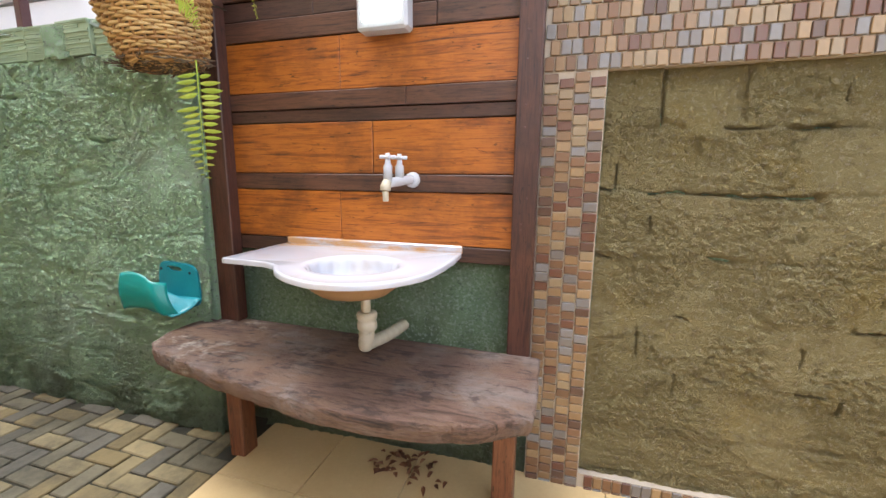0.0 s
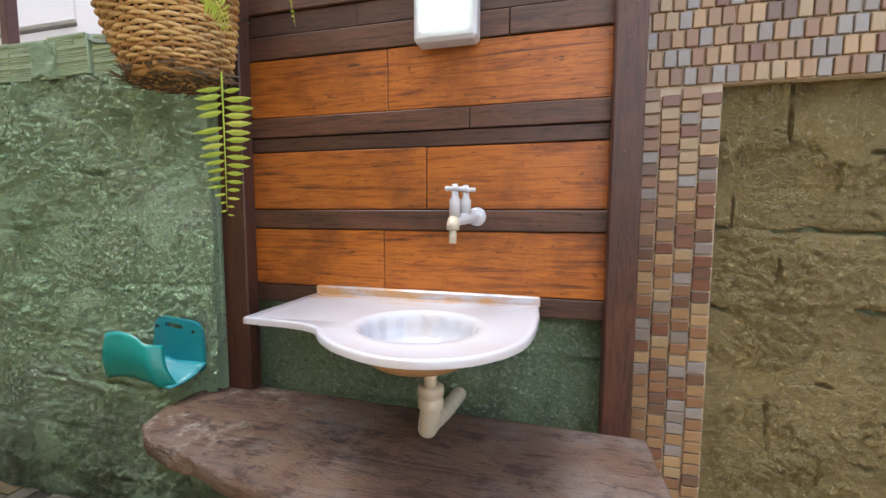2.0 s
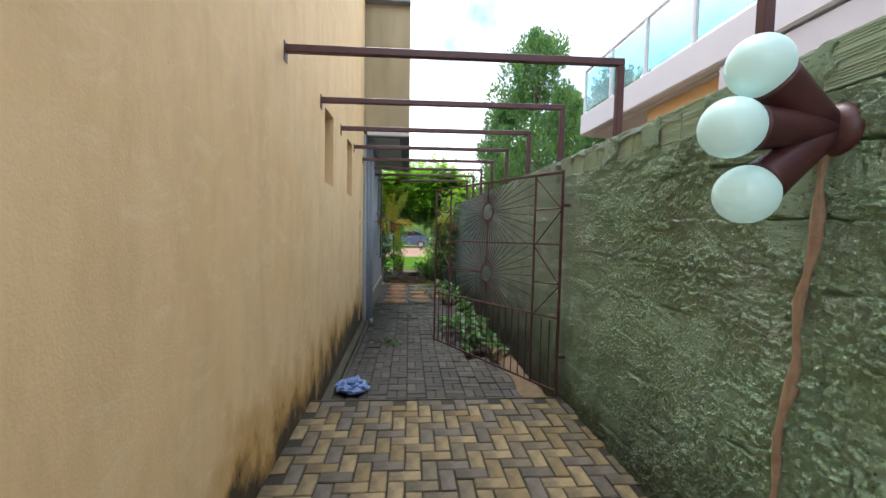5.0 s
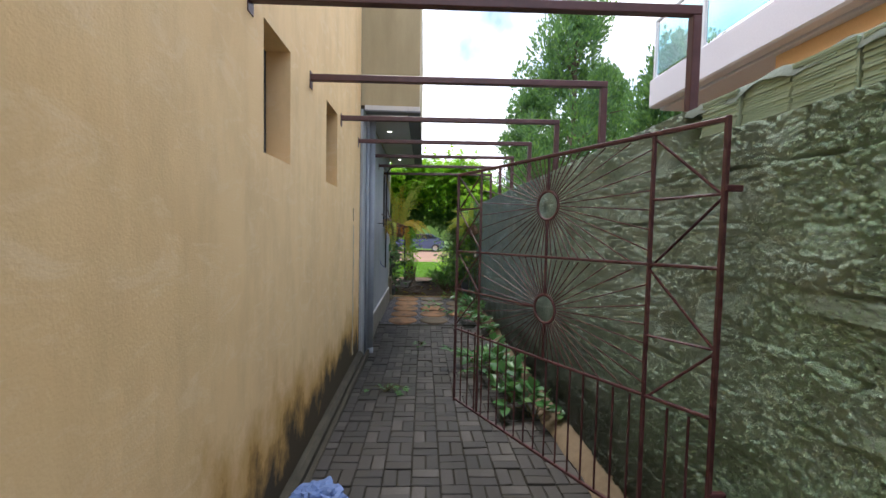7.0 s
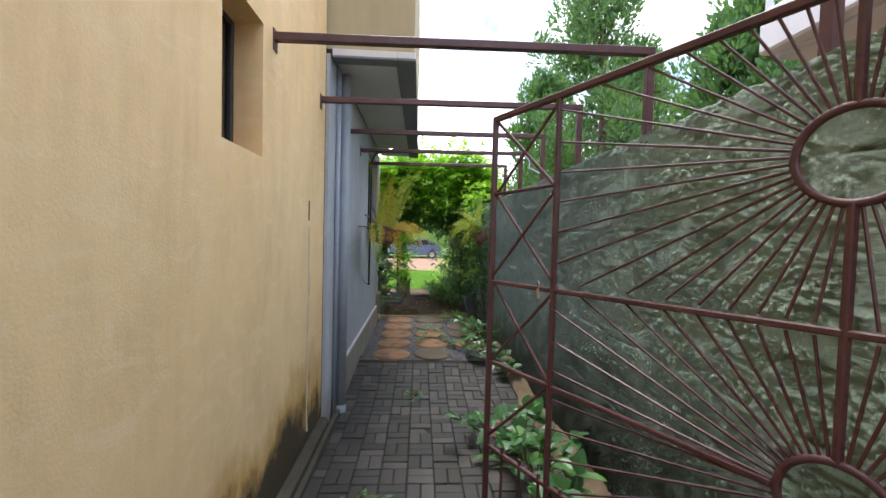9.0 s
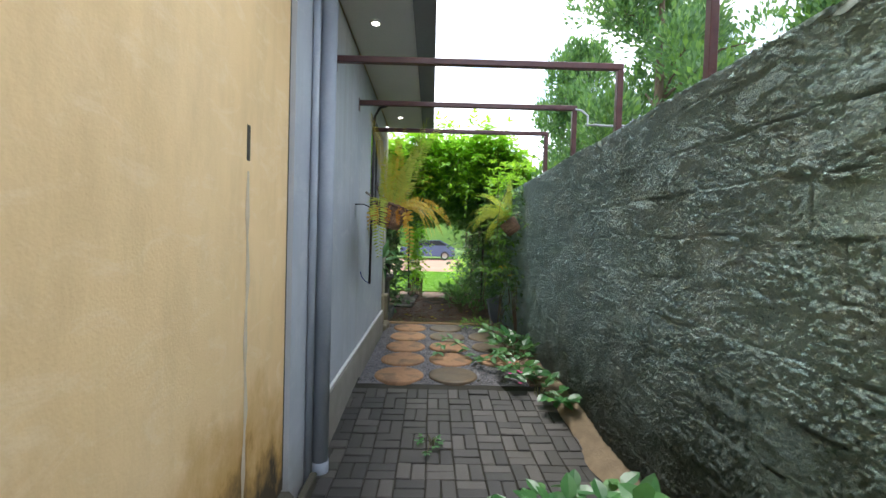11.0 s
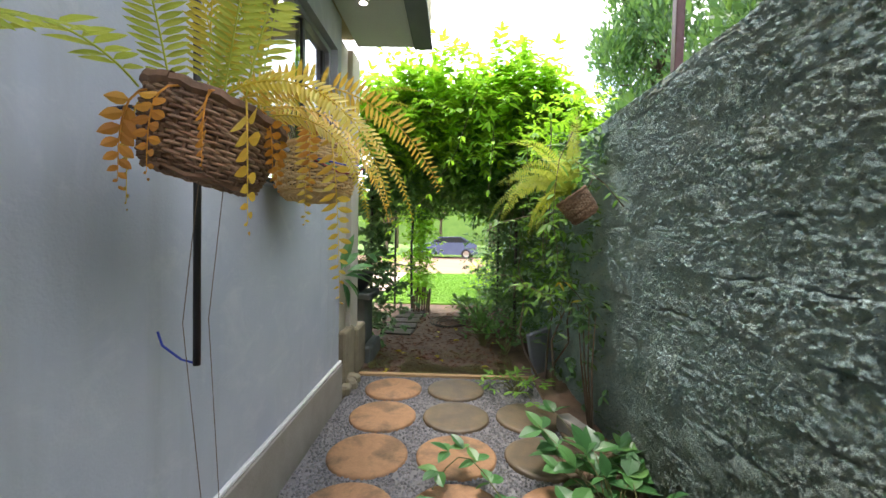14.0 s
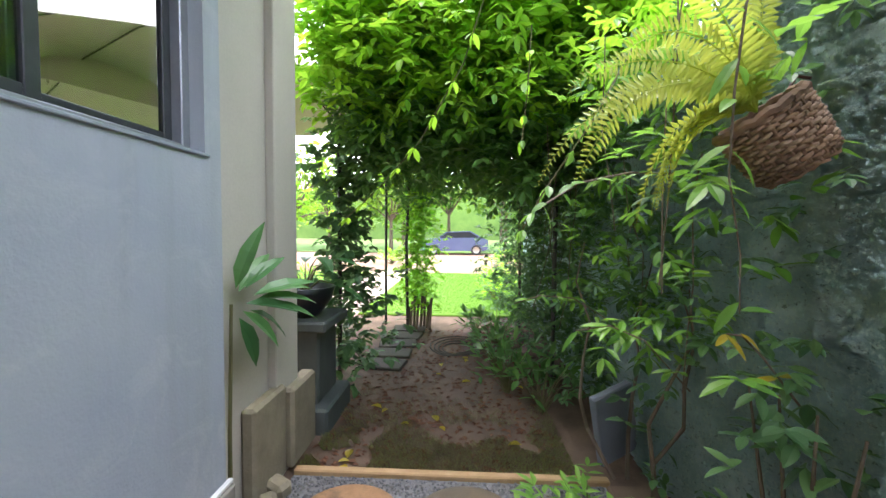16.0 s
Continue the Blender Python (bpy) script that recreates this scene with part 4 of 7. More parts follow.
g = Geo().tube([(-0.711, 1.85, 1.277), (-0.714, 1.79, 1.277), (-0.728, 1.74, 1.272), (-0.745, 1.70, 1.268), (-0.755, 1.655, 1.262)], [0.017, 0.018, 0.02, 0.02, 0.018], 14)
part("body", g, WHITEPLASTIC, tap, smooth=True)
g = Geo().tube([(-0.755, 1.66, 1.27), (-0.755, 1.645, 1.25), (-0.755, 1.643, 1.235)], [0.019, 0.022, 0.022], 14)
g.tube([(-0.755, 1.643, 1.237), (-0.755, 1.643, 1.19)], [0.013, 0.012], 14)
part("spout", g, WHITEPIPE, tap, smooth=True)
for hx, hy in ((-0.754, 1.668), (-0.732, 1.742)):
    g = Geo().tube([(hx, hy, 1.275), (hx, hy, 1.335), (hx, hy, 1.345), (hx, hy, 1.362)], [0.018, 0.019, 0.012, 0.011], 14)
    b = part("bonnet", g, WHITEPLASTIC, tap, smooth=True)
    g = Geo()
    for a in (0.4, 0.4 + math.pi / 2):
        d = Vector((math.cos(a), math.sin(a), 0)) * 0.034
        c = Vector((hx, hy, 1.372))
        g.tube([c - d, c - d * 0.85, c, c + d * 0.85, c + d], [0.007, 0.0085, 0.007, 0.0085, 0.007], 10)
    g.tube([(hx, hy, 1.36), (hx, hy, 1.388)], [0.011, 0.009], 12)
    part("cross_handle", g, WHITEPLASTIC, tap, smooth=True)

lamp = thing("wall_light", "lit square bulkhead light on the plank panel", "lamp", place=(-0.82, 1.85, 1.9))
part("housing", Geo().box(-0.935, -0.705, 1.768, 1.852, 1.90, 2.13, 0.012), WHITEPLASTIC, lamp)
part("diffuser", Geo().box(-0.905, -0.735, 1.760, 1.77, 1.935, 2.10, 0.006), LAMPGLOW, lamp, "glowing frosted diffuser")

hold = thing("plastic_seat_scoop", "teal and turquoise plastic scoop hung on the green wall", "scoop", place=(-2.05, 1.75, 0.56))


def rounded(cx, cz, wide, tall, n, corner=5.0, lean=0.0, taper=0.0):
    """Points round a soft rectangle, leaning and narrower towards its top."""
    pts = []
    for k in range(n):
        a = 2 * math.pi * k / n
        c, s_ = math.cos(a), math.sin(a)
        q = (abs(c) ** corner + abs(s_) ** corner) ** (-1 / corner)
        u_, w_ = q * c, q * s_
        x_, z_ = wide / 2 * u_ * (1 - taper * w_), tall / 2 * w_
        pts.append((cx + x_ * math.cos(lean) - z_ * math.sin(lean), cz + x_ * math.sin(lean) + z_ * math.cos(lean)))
    return pts


n = 48
outer = rounded(-2.002, 0.715, 0.27, 0.235, n, 5.0, -0.07, 0.09)
inner = rounded(-2.010, 0.800, 0.100, 0.024, n, 3.0, -0.07)
verts, faces = [], []
for ring_, y in ((outer, 1.704), (inner, 1.704), (inner, 1.716), (outer, 1.716)):
    verts += [(x, y + 0.010 * ((x + 2.0) / 0.13) ** 2, z) for x, z in ring_]
for q in range(4):
    for k in range(n):
        j = (k + 1) % n
        faces.append((q * n + k, q * n + j, ((q + 1) % 4) * n + j, ((q + 1) % 4) * n + k))
part("back_plate", Geo().add(verts, faces), TEALBLUE, hold)
verts, faces = [], []
for i in range(11):
    f = i / 10
    for j in range(9):
        k = j / 8
        x = -2.135 + 0.285 * f - 0.055 * k
        y = 1.706 - 0.128 * k
        z = 0.612 - 0.022 * f + 0.050 * (1 - k) ** 3 - 0.016 * k * f + 0.03 * k * (1 - f) + 0.012 * abs(f - 0.5) * 2
        verts.append((x, y, z))
for i in range(10):
    for j in range(8):
        faces.append((i * 9 + j, i * 9 + j + 1, (i + 1) * 9 + j + 1, (i + 1) * 9 + j))
b = part("seat", Geo().add(verts, faces), TEALBLUE, hold, smooth=True)
b.modifiers.new("thickness", "SOLIDIFY").thickness = 0.006
verts, faces = [], []
for i in range(25):
    f = i / 24
    side_in = 0.042 * max(0, abs(f - 0.5) - 0.36) / 0.14
    for j in range(11):
        k = j / 10
        top_z = 0.775 + 0.028 * math.sin(math.pi * min(1, f * 1.25)) - 0.030 * max(0, f - 0.70) / 0.30
        low_z = 0.592 + 0.026 * math.sin(math.pi * min(1.0, max(0.0, f - 0.12) / 0.72)) ** 0.5 - 0.022 * max(0, f - 0.7)
        x = -2.255 + 0.345 * f + 0.030 * (k - 0.5) * (0.5 - f) - 0.045 * k * f
        verts.append((x, 1.572 + side_in - 0.018 * math.sin(math.pi * k), low_z + (top_z - low_z) * k))
for i in range(24):
    for j in range(10):
        faces.append((i * 11 + j, i * 11 + j + 1, (i + 1) * 11 + j + 1, (i + 1) * 11 + j))
b = part("apron", Geo().add(verts, faces), TEAL, hold, "deep teal curved apron", True)
b.modifiers.new("thickness", "SOLIDIFY").thickness = 0.006
for x, z in ((-2.095, 0.795), (-1.905, 0.782)):
    part("screw_head", Geo().lathe([(0, 0.004), (0.007, 0.003), (0.008, 0)], 10, T((x, 1.703, z)) @ pose(0, 0, 0, 90)), RUBBER, hold)


# ---- woven baskets and ferns ----
def wicker(parent, m, r0, r1, height, rows, material, stakes=26):
    """A woven bowl: strands weave in and out of upright stakes."""
    g = Geo()
    seg = stakes * 3
    for k in range(rows):
        f = (k + 0.5) / rows
        r = r0 + (r1 - r0) * math.sin(f * math.pi / 2) ** 0.8
        z = height * f
        pts = []
        for j in range(seg + 1):
            t = 2 * math.pi * j / seg
            rr = r + 0.5 * height / rows * math.cos(t * stakes / 2 + math.pi * k)
            pts.append(m @ Vector((rr * math.cos(t), rr * math.sin(t), z + 0.003 * math.sin(5 * t + k))))
        g.tube(pts, 0.5 * height / rows, 6, False)
    weave = part("weave", g, material, parent)
    for j in range(0, stakes):
        t = 2 * math.pi * j / stakes
        pts = []
        for i in range(6):
            f = i / 5
            r = r0 + (r1 - r0) * math.sin(f * math.pi / 2) ** 0.8
            pts.append(m @ Vector((r * math.cos(t), r * math.sin(t), height * f)))
        part("stake", Geo().tube(pts, 0.006, 5), material, weave)
    pts = [m @ Vector((r1 * math.cos(2 * math.pi * j / 40) * 1.01, r1 * math.sin(2 * math.pi * j / 40) * 1.01, height + 0.008 + 0.004 * math.sin(j * 2.1))) for j in range(41)]
    part("rim", Geo().tube(pts, 0.016, 6, False), material, parent)
    g = Geo()
    for k in range(9):
        rr = r0 * (k + 0.6) / 9
        g.tube([m @ Vector((rr * math.cos(2 * math.pi * j / 30), rr * math.sin(2 * math.pi * j / 30), -0.004 + 0.006 * math.cos(j * 1.57 + k * 3.14))) for j in range(31)], r0 / 15, 5, False)
    part("base", g, material, parent)
    prof = [(0.0, 0.008)] + [((r0 + (r1 - r0) * math.sin(f * math.pi / 2) ** 0.8) - 0.016, 0.01 + (height - 0.01) * f) for f in (0.0, 0.25, 0.5, 0.75, 1.0)]
    part("liner", Geo().lathe(prof, 28, m), BARK, parent)
    g = Geo().lathe([(r1 * 0.95, height * 0.86), (r1 * 0.5, height * 0.93), (0.0, height * 0.95)], 24, m)
    part("potting_soil", g, SOIL, parent)


def frond(parent, start, direction, length, droop, width, pairs, material, seed, curl=0.0, broad=0.24, facing=None, lean=0.35):
    """A fern frond: a rachis that bends down, with paired pinnae."""
    r = random.Random(seed)
    p, d = Vector(start), Vector(direction).normalized()
    pairs = int(pairs * 1.7)
    step = length / pairs
    pts, dirs = [p.copy()], [d.copy()]
    side_bend = r.uniform(-0.25, 0.25) + curl
    for k in range(pairs):
        d = (d + Vector((0, 0, -droop * step / length * 1.6)) + d.cross(Vector((0, 0, 1))) * side_bend * step).normalized()
        p = p + d * step
        pts.append(p.copy())
        dirs.append(d.copy())
    g = Geo().tube(pts, [0.0032 * (1 - 0.75 * k / pairs) for k in range(pairs + 1)], 5)
    side = Vector(facing) if facing else dirs[0].cross(Vector((0, 0, 1)))
    side = side.normalized() if side.length > 0.05 else Vector((1, 0.3, 0)).normalized()
    for k in range(2, pairs + 1):
        f = k / pairs
        size = width * max(0.22, min(1.0, 0.45 + 2.5 * f) * (1.0 - f) ** 0.45)
        side = (side - dirs[k] * side.dot(dirs[k])).normalized()
        nrm = side.cross(dirs[k]).normalized()
        for s in (-1, 1):
            if r.random() < 0.04:
                continue
            q = pts[k] + dirs[k] * step * 0.5 * (s > 0)
            tip = q + (side * s + dirs[k] * lean + nrm * r.uniform(-0.15, 0.2)).normalized() * size * r.uniform(0.85, 1.1)
            g.leaf(q, tip, min(step * 0.95, size * broad), nrm, 0.12, 0.12)
    return part("frond", g, material, parent)


hang = thing("hanging_fern_basket", "honey-coloured woven basket with a drooping fern on the post", "hanging basket", "woven fern baskets", (-1.79, 1.52, 1.75))
M0 = T((-1.735, 1.545, 1.765)) @ pose(0, 0, 0, 4, -4, 0)
wicker(hang, M0, 0.150, 0.222, 0.42, 30, WICKER_BROWN, 30)
g, r = Geo(), random.Random(44)
for k in range(260):
    # dark fibres that mat the underside
    a, q = r.uniform(0, 6.28), 0.165 * math.sqrt(r.random())
    p = Vector((q * math.cos(a), q * math.sin(a), -0.004 + (0.03 if q > 0.14 else 0.0) * r.random() - 0.008 * r.random()))
    b = a + r.gauss(1.57, 0.7)
    e = p + Vector((math.cos(b), math.sin(b), r.uniform(-0.25, 0.15))) * r.uniform(0.03, 0.09)
    g.tube([M0 @ p, M0 @ (p.lerp(e, 0.5) + Vector((0, 0, -0.006))), M0 @ e], [0.004, 0.0035, 0.001], 4)
part("base_fibre", g, BARK, hang, "dark matted fibres under the basket")
frond(hang, (-1.475, 1.45, 1.74), (0.12, -0.12, -0.7), 0.45, 0.6, 0.115, 10, LEAF_FERN_LIME, 3, 0.35, 0.22, (1, 0.25, 0.1), 0.12)
frond(hang, (-1.53, 1.40, 1.97), (0.9, 0.0, 0.25), 0.20, 1.6, 0.075, 9, LEAF_FERN_LIME, 4, 0.0, 0.2, (0.1, -0.2, 1))
frond(hang, (-1.58, 1.55, 2.2), (0.6, 0.2, 0.5), 0.45, 2.2, 0.07, 16, LEAF_FERN, 5)
frond(hang, (-1.85, 1.45, 2.22), (-0.3, -0.4, 0.8), 0.5, 1.8, 0.07, 16, LEAF_FERN, 6)
g = Geo().tube([(-2.03, 1.6, 2.14), (-2.2, 1.6, 2.16), (-2.33, 1.62, 2.2), (-2.42, 1.64, 2.28)], [0.003, 0.0025, 0.002, 0.0015], 5)
for k in range(5):
    f = 0.2 + 0.18 * k
    q = Vector((-2.05 - 0.35 * f, 1.61, 2.15 + 0.07 * f))
    g.leaf(q, q + Vector((-0.01, -0.01, 0.03 + 0.005 * k)), 0.008, (0, -1, 0))
part("dry_tendril", g, LEAF_FERN_DRY, hang)
part("hook", Geo().tube([(-1.72, 1.74, 2.25), (-1.74, 1.66, 2.27), (-1.76, 1.58, 2.2)], 0.006, 6), STEEL, hang)

# ---- wall lamp with three globes ----
wl3 = thing("globe_wall_lamp", "maroon wall lamp with three opal glass globes on the green wall", "lamp", place=(-3.64, 1.74, 1.77))
g = Geo().lathe([(0.0, 0.05), (0.06, 0.045), (0.085, 0.02), (0.09, 0.0)], 28, T((-3.64, 1.745, 1.765)) @ pose(0, 0, 0, 90))
part("wall_rose", g, STEEL, wl3, smooth=True)
for gx_, gy_, gz_ in ((-3.646, 1.455, 1.965), (-3.647, 1.37, 1.759), (-3.675, 1.46, 1.542)):
    c = Vector((gx_, gy_, gz_))
    root = Vector((-3.64, 1.72, 1.765))
    d = (c - root).normalized()
    arm = part("cone_arm", Geo().tube([root, root.lerp(c, 0.3), c - d * 0.085, c - d * 0.07], [0.05, 0.058, 0.075, 0.078], 20), STEEL, wl3, smooth=True)
    prof = [(0.1 * math.sin(math.pi * k / 16), -0.1 * math.cos(math.pi * k / 16)) for k in range(17)]
    part("globe", Geo().lathe(prof, 28, T(c)), LAMPGLASS, arm, "milky glass globe", True)
CHASE = plain("brown_mortar_chase", (0.26, 0.17, 0.11), (0.40, 0.29, 0.20), 14.0, 0.95, bump=1.0, fine=90)
pts = [(-3.64 - 0.012 * math.sin(k * 1.3) - 0.010 * k, 1.727 + 0.004 * math.sin(k * 1.7), 1.80 - 0.107 * k) for k in range(19)]
structure("trim_chase", Geo().tube(pts, [0.017 + 0.006 * math.sin(k * 2.3) + 0.003 * math.sin(k * 5.1) for k in range(19)], 8), CHASE, "brown mortar-filled cable chase down the wall", True)

# ---- steel gate with two sunbursts ----
GA, GB = Vector((-5.9, 1.655, 0)), Vector((-7.795, 0.655, 0))
gd = (GB - GA).normalized()


def gp(u, z):
    return GA + gd * u + Vector((0, 0, z))


gate = thing("steel_gate", "open maroon steel gate with two sunburst wheels", "gate", place=(-5.9, 1.655, -0.1))
GW = 2.135
part("hinge_stile", Geo().bar(gp(0, -0.12), gp(0, 1.93), 0.022, 0.022, 0.003), STEEL, gate)
part("latch_stile", Geo().bar(gp(GW, -0.12), gp(GW, 1.90), 0.023, 0.023, 0.003), STEEL, gate)
part("top_rail", Geo().bar(gp(0, 1.915), gp(GW, 1.89), 0.022, 0.022, 0.003), STEEL, gate)
part("bottom_rail", Geo().bar(gp(0, -0.07), gp(GW, -0.10), 0.019, 0.019, 0.003), STEEL, gate)
part("middle_rail", Geo().bar(gp(0, 1.27), gp(GW, 1.225), 0.016, 0.016, 0.003), STEEL, gate)
part("lower_rail", Geo().bar(gp(0, 0.60), gp(GW, 0.535), 0.016, 0.016, 0.003), STEEL, gate)
part("sun_rail", Geo().bar(gp(1.15, 0.905), gp(GW, 0.893), 0.015, 0.015, 0.003), STEEL, gate)
for u in (0.33, 1.79):
    part("upright", Geo().bar(gp(u, -0.09), gp(u, 1.9), 0.019, 0.019, 0.003), STEEL, gate)
for a, b in ((1.675, 1.905), (0.995, 1.495), (0.56, 0.815)):
    part("centre_upright", Geo().bar(gp(1.05, a), gp(1.05, b), 0.016, 0.016, 0.003), STEEL, gate)
for z0 in (0.905, 1.585):
    c = gp(1.05, z0)
    pts = [c + (gd * math.cos(2 * math.pi * k / 36) + Vector((0, 0, math.sin(2 * math.pi * k / 36)))) * 0.092 for k in range(37)]
    hoop = part("sun_hoop", Geo().tube(pts, 0.009, 8, False), STEEL, gate, smooth=True)
    lo, hi = (0.575, 1.235) if z0 < 1.2 else (1.26, 1.89)
    count = 46
    for k in range(count):
        a = 2 * math.pi * (k + 0.5) / count
        cu, cz = math.cos(a), math.sin(a)
        limits = []
        if cu > 1e-6:
            limits.append((1.79 - 1.05) / cu)
        if cu < -1e-6:
            limits.append((0.33 - 1.05) / cu)
        if cz > 1e-6:
            limits.append((hi - z0) / cz)
        if cz < -1e-6:
            limits.append((lo - z0) / cz)
        reach = min(limits)
        part("ray", Geo().tube([gp(1.05 + 0.09 * cu, z0 + 0.09 * cz), gp(1.05 + reach * cu, z0 + reach * cz)], 0.0037, 5), STEEL, hoop)
for u0, u1 in ((0.0, 0.33), (1.79, GW)):
    for z in (0.9, 1.585) if u0 < 1 else (1.585,):
        part("side_bar", Geo().tube([gp(u0, z + 0.01), gp(u1, z)], 0.007, 6), STEEL, gate)
    zs = [0.57, 0.90, 1.24, 1.585, 1.89]
    for k in range(4):
        a, b = (u0, u1) if k % 2 else (u1, u0)
        part("brace", Geo().tube([gp(a, zs[k]), gp(b, zs[k + 1])], 0.0065, 6), STEEL, gate)
        if k in (1, 2, 3) and u0 > 1:
            part("brace", Geo().tube([gp(b, zs[k]) + Vector((0.01, 0.01, 0)), gp(a, zs[k + 1]) + Vector((0.01, 0.01, 0))], 0.0065, 6), STEEL, gate)
    if u0 < 1:
        part("brace", Geo().tube([gp(u1, 1.24), gp(u0, 1.585)], 0.0065, 6), STEEL, gate)
for k in range(1, 21):
    u = GW * k / 21
    if min(abs(u - 0.33), abs(u - 1.79)) < 0.03:
        continue
    part("baluster", Geo().tube([gp(u, -0.09), gp(u, 0.57)], 0.0065, 6), STEEL, gate)
STEELGREY = plain("padlock_steel", (0.42, 0.40, 0.36), (0.5, 0.48, 0.44), 9.0, 0.35, 0.8, 0.1)
lock = thing("padlock", "small brass and steel padlock hung on the gate", "padlock", place=gp(1.83, 1.2))
part("lock_body", Geo().box(-0.014, 0.014, -0.008, 0.008, -0.042, -0.004, 0.003, T(gp(1.86, 1.235))), STEELGREY, lock)
pts = [gp(1.86, 1.235) + Vector((0.010 * math.cos(a), 0, 0.022 * max(0, math.sin(a)) - 0.005)) for a in [math.pi * k / 8 for k in range(9)]]
part("shackle", Geo().tube(pts, 0.004, 6), STEELGREY, lock)
for z in (0.25, 1.62):
    part("hinge", Geo().box(-0.015, 0.015, -0.005, 0.075, z - 0.014, z + 0.014, 0.004, T(GA)), STEEL, gate)


# ---- top course of hollow bricks on the boundary wall ----
shapes = []
for v in range(4):
    r = random.Random(40 + v)
    g = Geo()
    L = 0.242
    g.box(0.0, L, 0.012, 0.15, 0.0, 0.175, 0.004)
    for z0, n in ((0.016, 4), (0.070, 4), (0.124, 4)):
        for k in range(n):
            z = z0 + 0.0108 * k
            a, b = r.choice([0, 0, 0.05]), r.choice([0, 0, 0.07])
            if r.random() > 0.10:
                g.box(0.003 + a, L - 0.003 - b, 0.0075, 0.014, z, z + 0.0058)
    for z in (0.003, 0.058, 0.113, 0.164):
        g.box(0.003, L - 0.003, 0.0065, 0.014, z, z + 0.010)
    shapes.append(g.mesh("hollow_brick", HOLLOWBRICK))
rng = random.Random(9)
smears = [(3, 0.5), (6, 0.3), (7, 0.7), (9, 0.4), (11, 0.6), (13, 0.5)]
for k in range(17):
    ob = new("hollow_brick", rng.choice(shapes))
    ob.parent = wall_garden
    ob.matrix_basis = T((-1.94 - 0.2515 * (k + 1), WALL_Y - 0.03 + rng.uniform(-0.007, 0.006), 1.903 + rng.uniform(-0.007, 0.005))) @ pose(0, 0, 0, rng.uniform(-2, 2), rng.uniform(-1, 1), rng.uniform(-1.4, 1.4))
for k, f in smears:
    # mortar smeared over the joint between two bricks
    nx, nz = 26, 22
    x0, wide = -1.94 - 0.2515 * (k + f), 0.17 + 0.08 * f
    uu, ww = np.meshgrid(np.linspace(0, 1, nx), np.linspace(0, 1, nz), indexing="ij")
    edge = np.minimum(np.minimum(uu, 1 - uu), np.minimum(ww, 1 - ww) * 1.2) + 0.35 * (field(nx, nz, 700 + k, 5) - 0.5)
    out = np.clip(edge * 7, 0, 1)
    v = np.stack([x0 + wide * uu, WALL_Y - 0.012 - 0.020 * out - 0.012 * field(nx, nz, 720 + k, 6) * out + 0.012 * (1 - out), 1.895 + 0.185 * ww], -1).reshape(-1, 3)
    i = np.arange((nx - 1) * (nz - 1))
    a = (i // (nz - 1)) * nz + i % (nz - 1)
    part("mortar_smear", Geo().add(v.tolist(), np.stack([a, a + nz, a + nz + 1, a + 1], -1).tolist()), GREEN, wall_garden)
dx = 0.02
xs, ys = np.arange(-21.0, -1.66, dx), np.arange(0, 13)
hx, hy = np.meshgrid(xs, np.linspace(WALL_Y - 0.028, WALL_Y + 0.16, 13), indexing="ij")
h = 2.075 + 0.022 * field(len(xs), 13, 5, (8, 4)) + 0.02 * field(len(xs), 13, 6, (3, 3)) - 0.02
h[:, 0] -= 0.05 * field(len(xs), 1, 7, (6, 1))[:, 0] + 0.015
h[:, 12] -= 0.12
v = np.stack([hx, hy + 0.012 * (field(len(xs), 13, 8, (4, 3)) - 0.5), h], -1).reshape(-1, 3)
i = np.arange((len(xs) - 1) * 12)
a = (i // 12) * 13 + i % 12
cap = Geo()
cap.add(v.tolist(), np.stack([a, a + 13, a + 14, a + 1], -1).tolist())
structure("trim_wall_cap", cap, WALLCAP, "lumpy mortar cap along the boundary wall", True)

# ---- mosaic frame round the sand panel ----
structure("trim_grout", Geo().box(-0.152, 0.095, 1.888, 1.96, -0.25, 1.715).box(-0.152, 2.6, 1.888, 1.96, 1.715, 2.62).box(0.095, 2.6, 1.888, 1.96, -0.25, -0.075), GROUT, "pale grout bed of the mosaic frame")
mosaic = thing("mosaic_frame", "frame of small glazed brown and grey mosaic tiles", "mosaic", place=(0.1, 1.89, -0.2))
tile = Geo().box(-0.0275, 0.0275, -0.008, 0.003, -0.0182, 0.0182, 0.007).mesh("mosaic_tile", MOSAIC)
rng = random.Random(21)
P, Q = 0.0605, 0.0415
joined = Geo()
count = 0


def put_tile(x, z, upright, single):
    """One small tile, lying in the jambs and standing in the bands."""
    global count
    m = T((x + rng.uniform(-0.001, 0.001), 1.886 + rng.uniform(-0.002, 0.001), z + rng.uniform(-0.001, 0.001))) @ pose(0, 0, 0, rng.uniform(-1.5, 1.5), rng.uniform(-1.5, 1.5) + (90 if upright else 0), rng.uniform(-1.5, 1.5))
    if single and count < 300:
        ob = new("mosaic_tile", tile)
        ob.parent = mosaic
        ob.matrix_parent_inverse = mosaic.matrix_world.inverted()
        ob.matrix_basis = m
        count += 1
    else:
        joined.box(-0.0275, 0.0275, -0.008, 0.003, -0.0182, 0.0182, 0.007, m)


for k in range(47):
    for j in range(4):
        put_tile(-0.149 + P * (j + 0.5), 1.700 - Q * (k + 0.25 + 0.5 * (j % 2)), False, True)
for j in range(66):
    for k in range(14):
        put_tile(-0.13 + Q * (j + 0.5 * (k % 2)), 1.715 + P * (k + 0.5), True, k < 4 and j < 28)
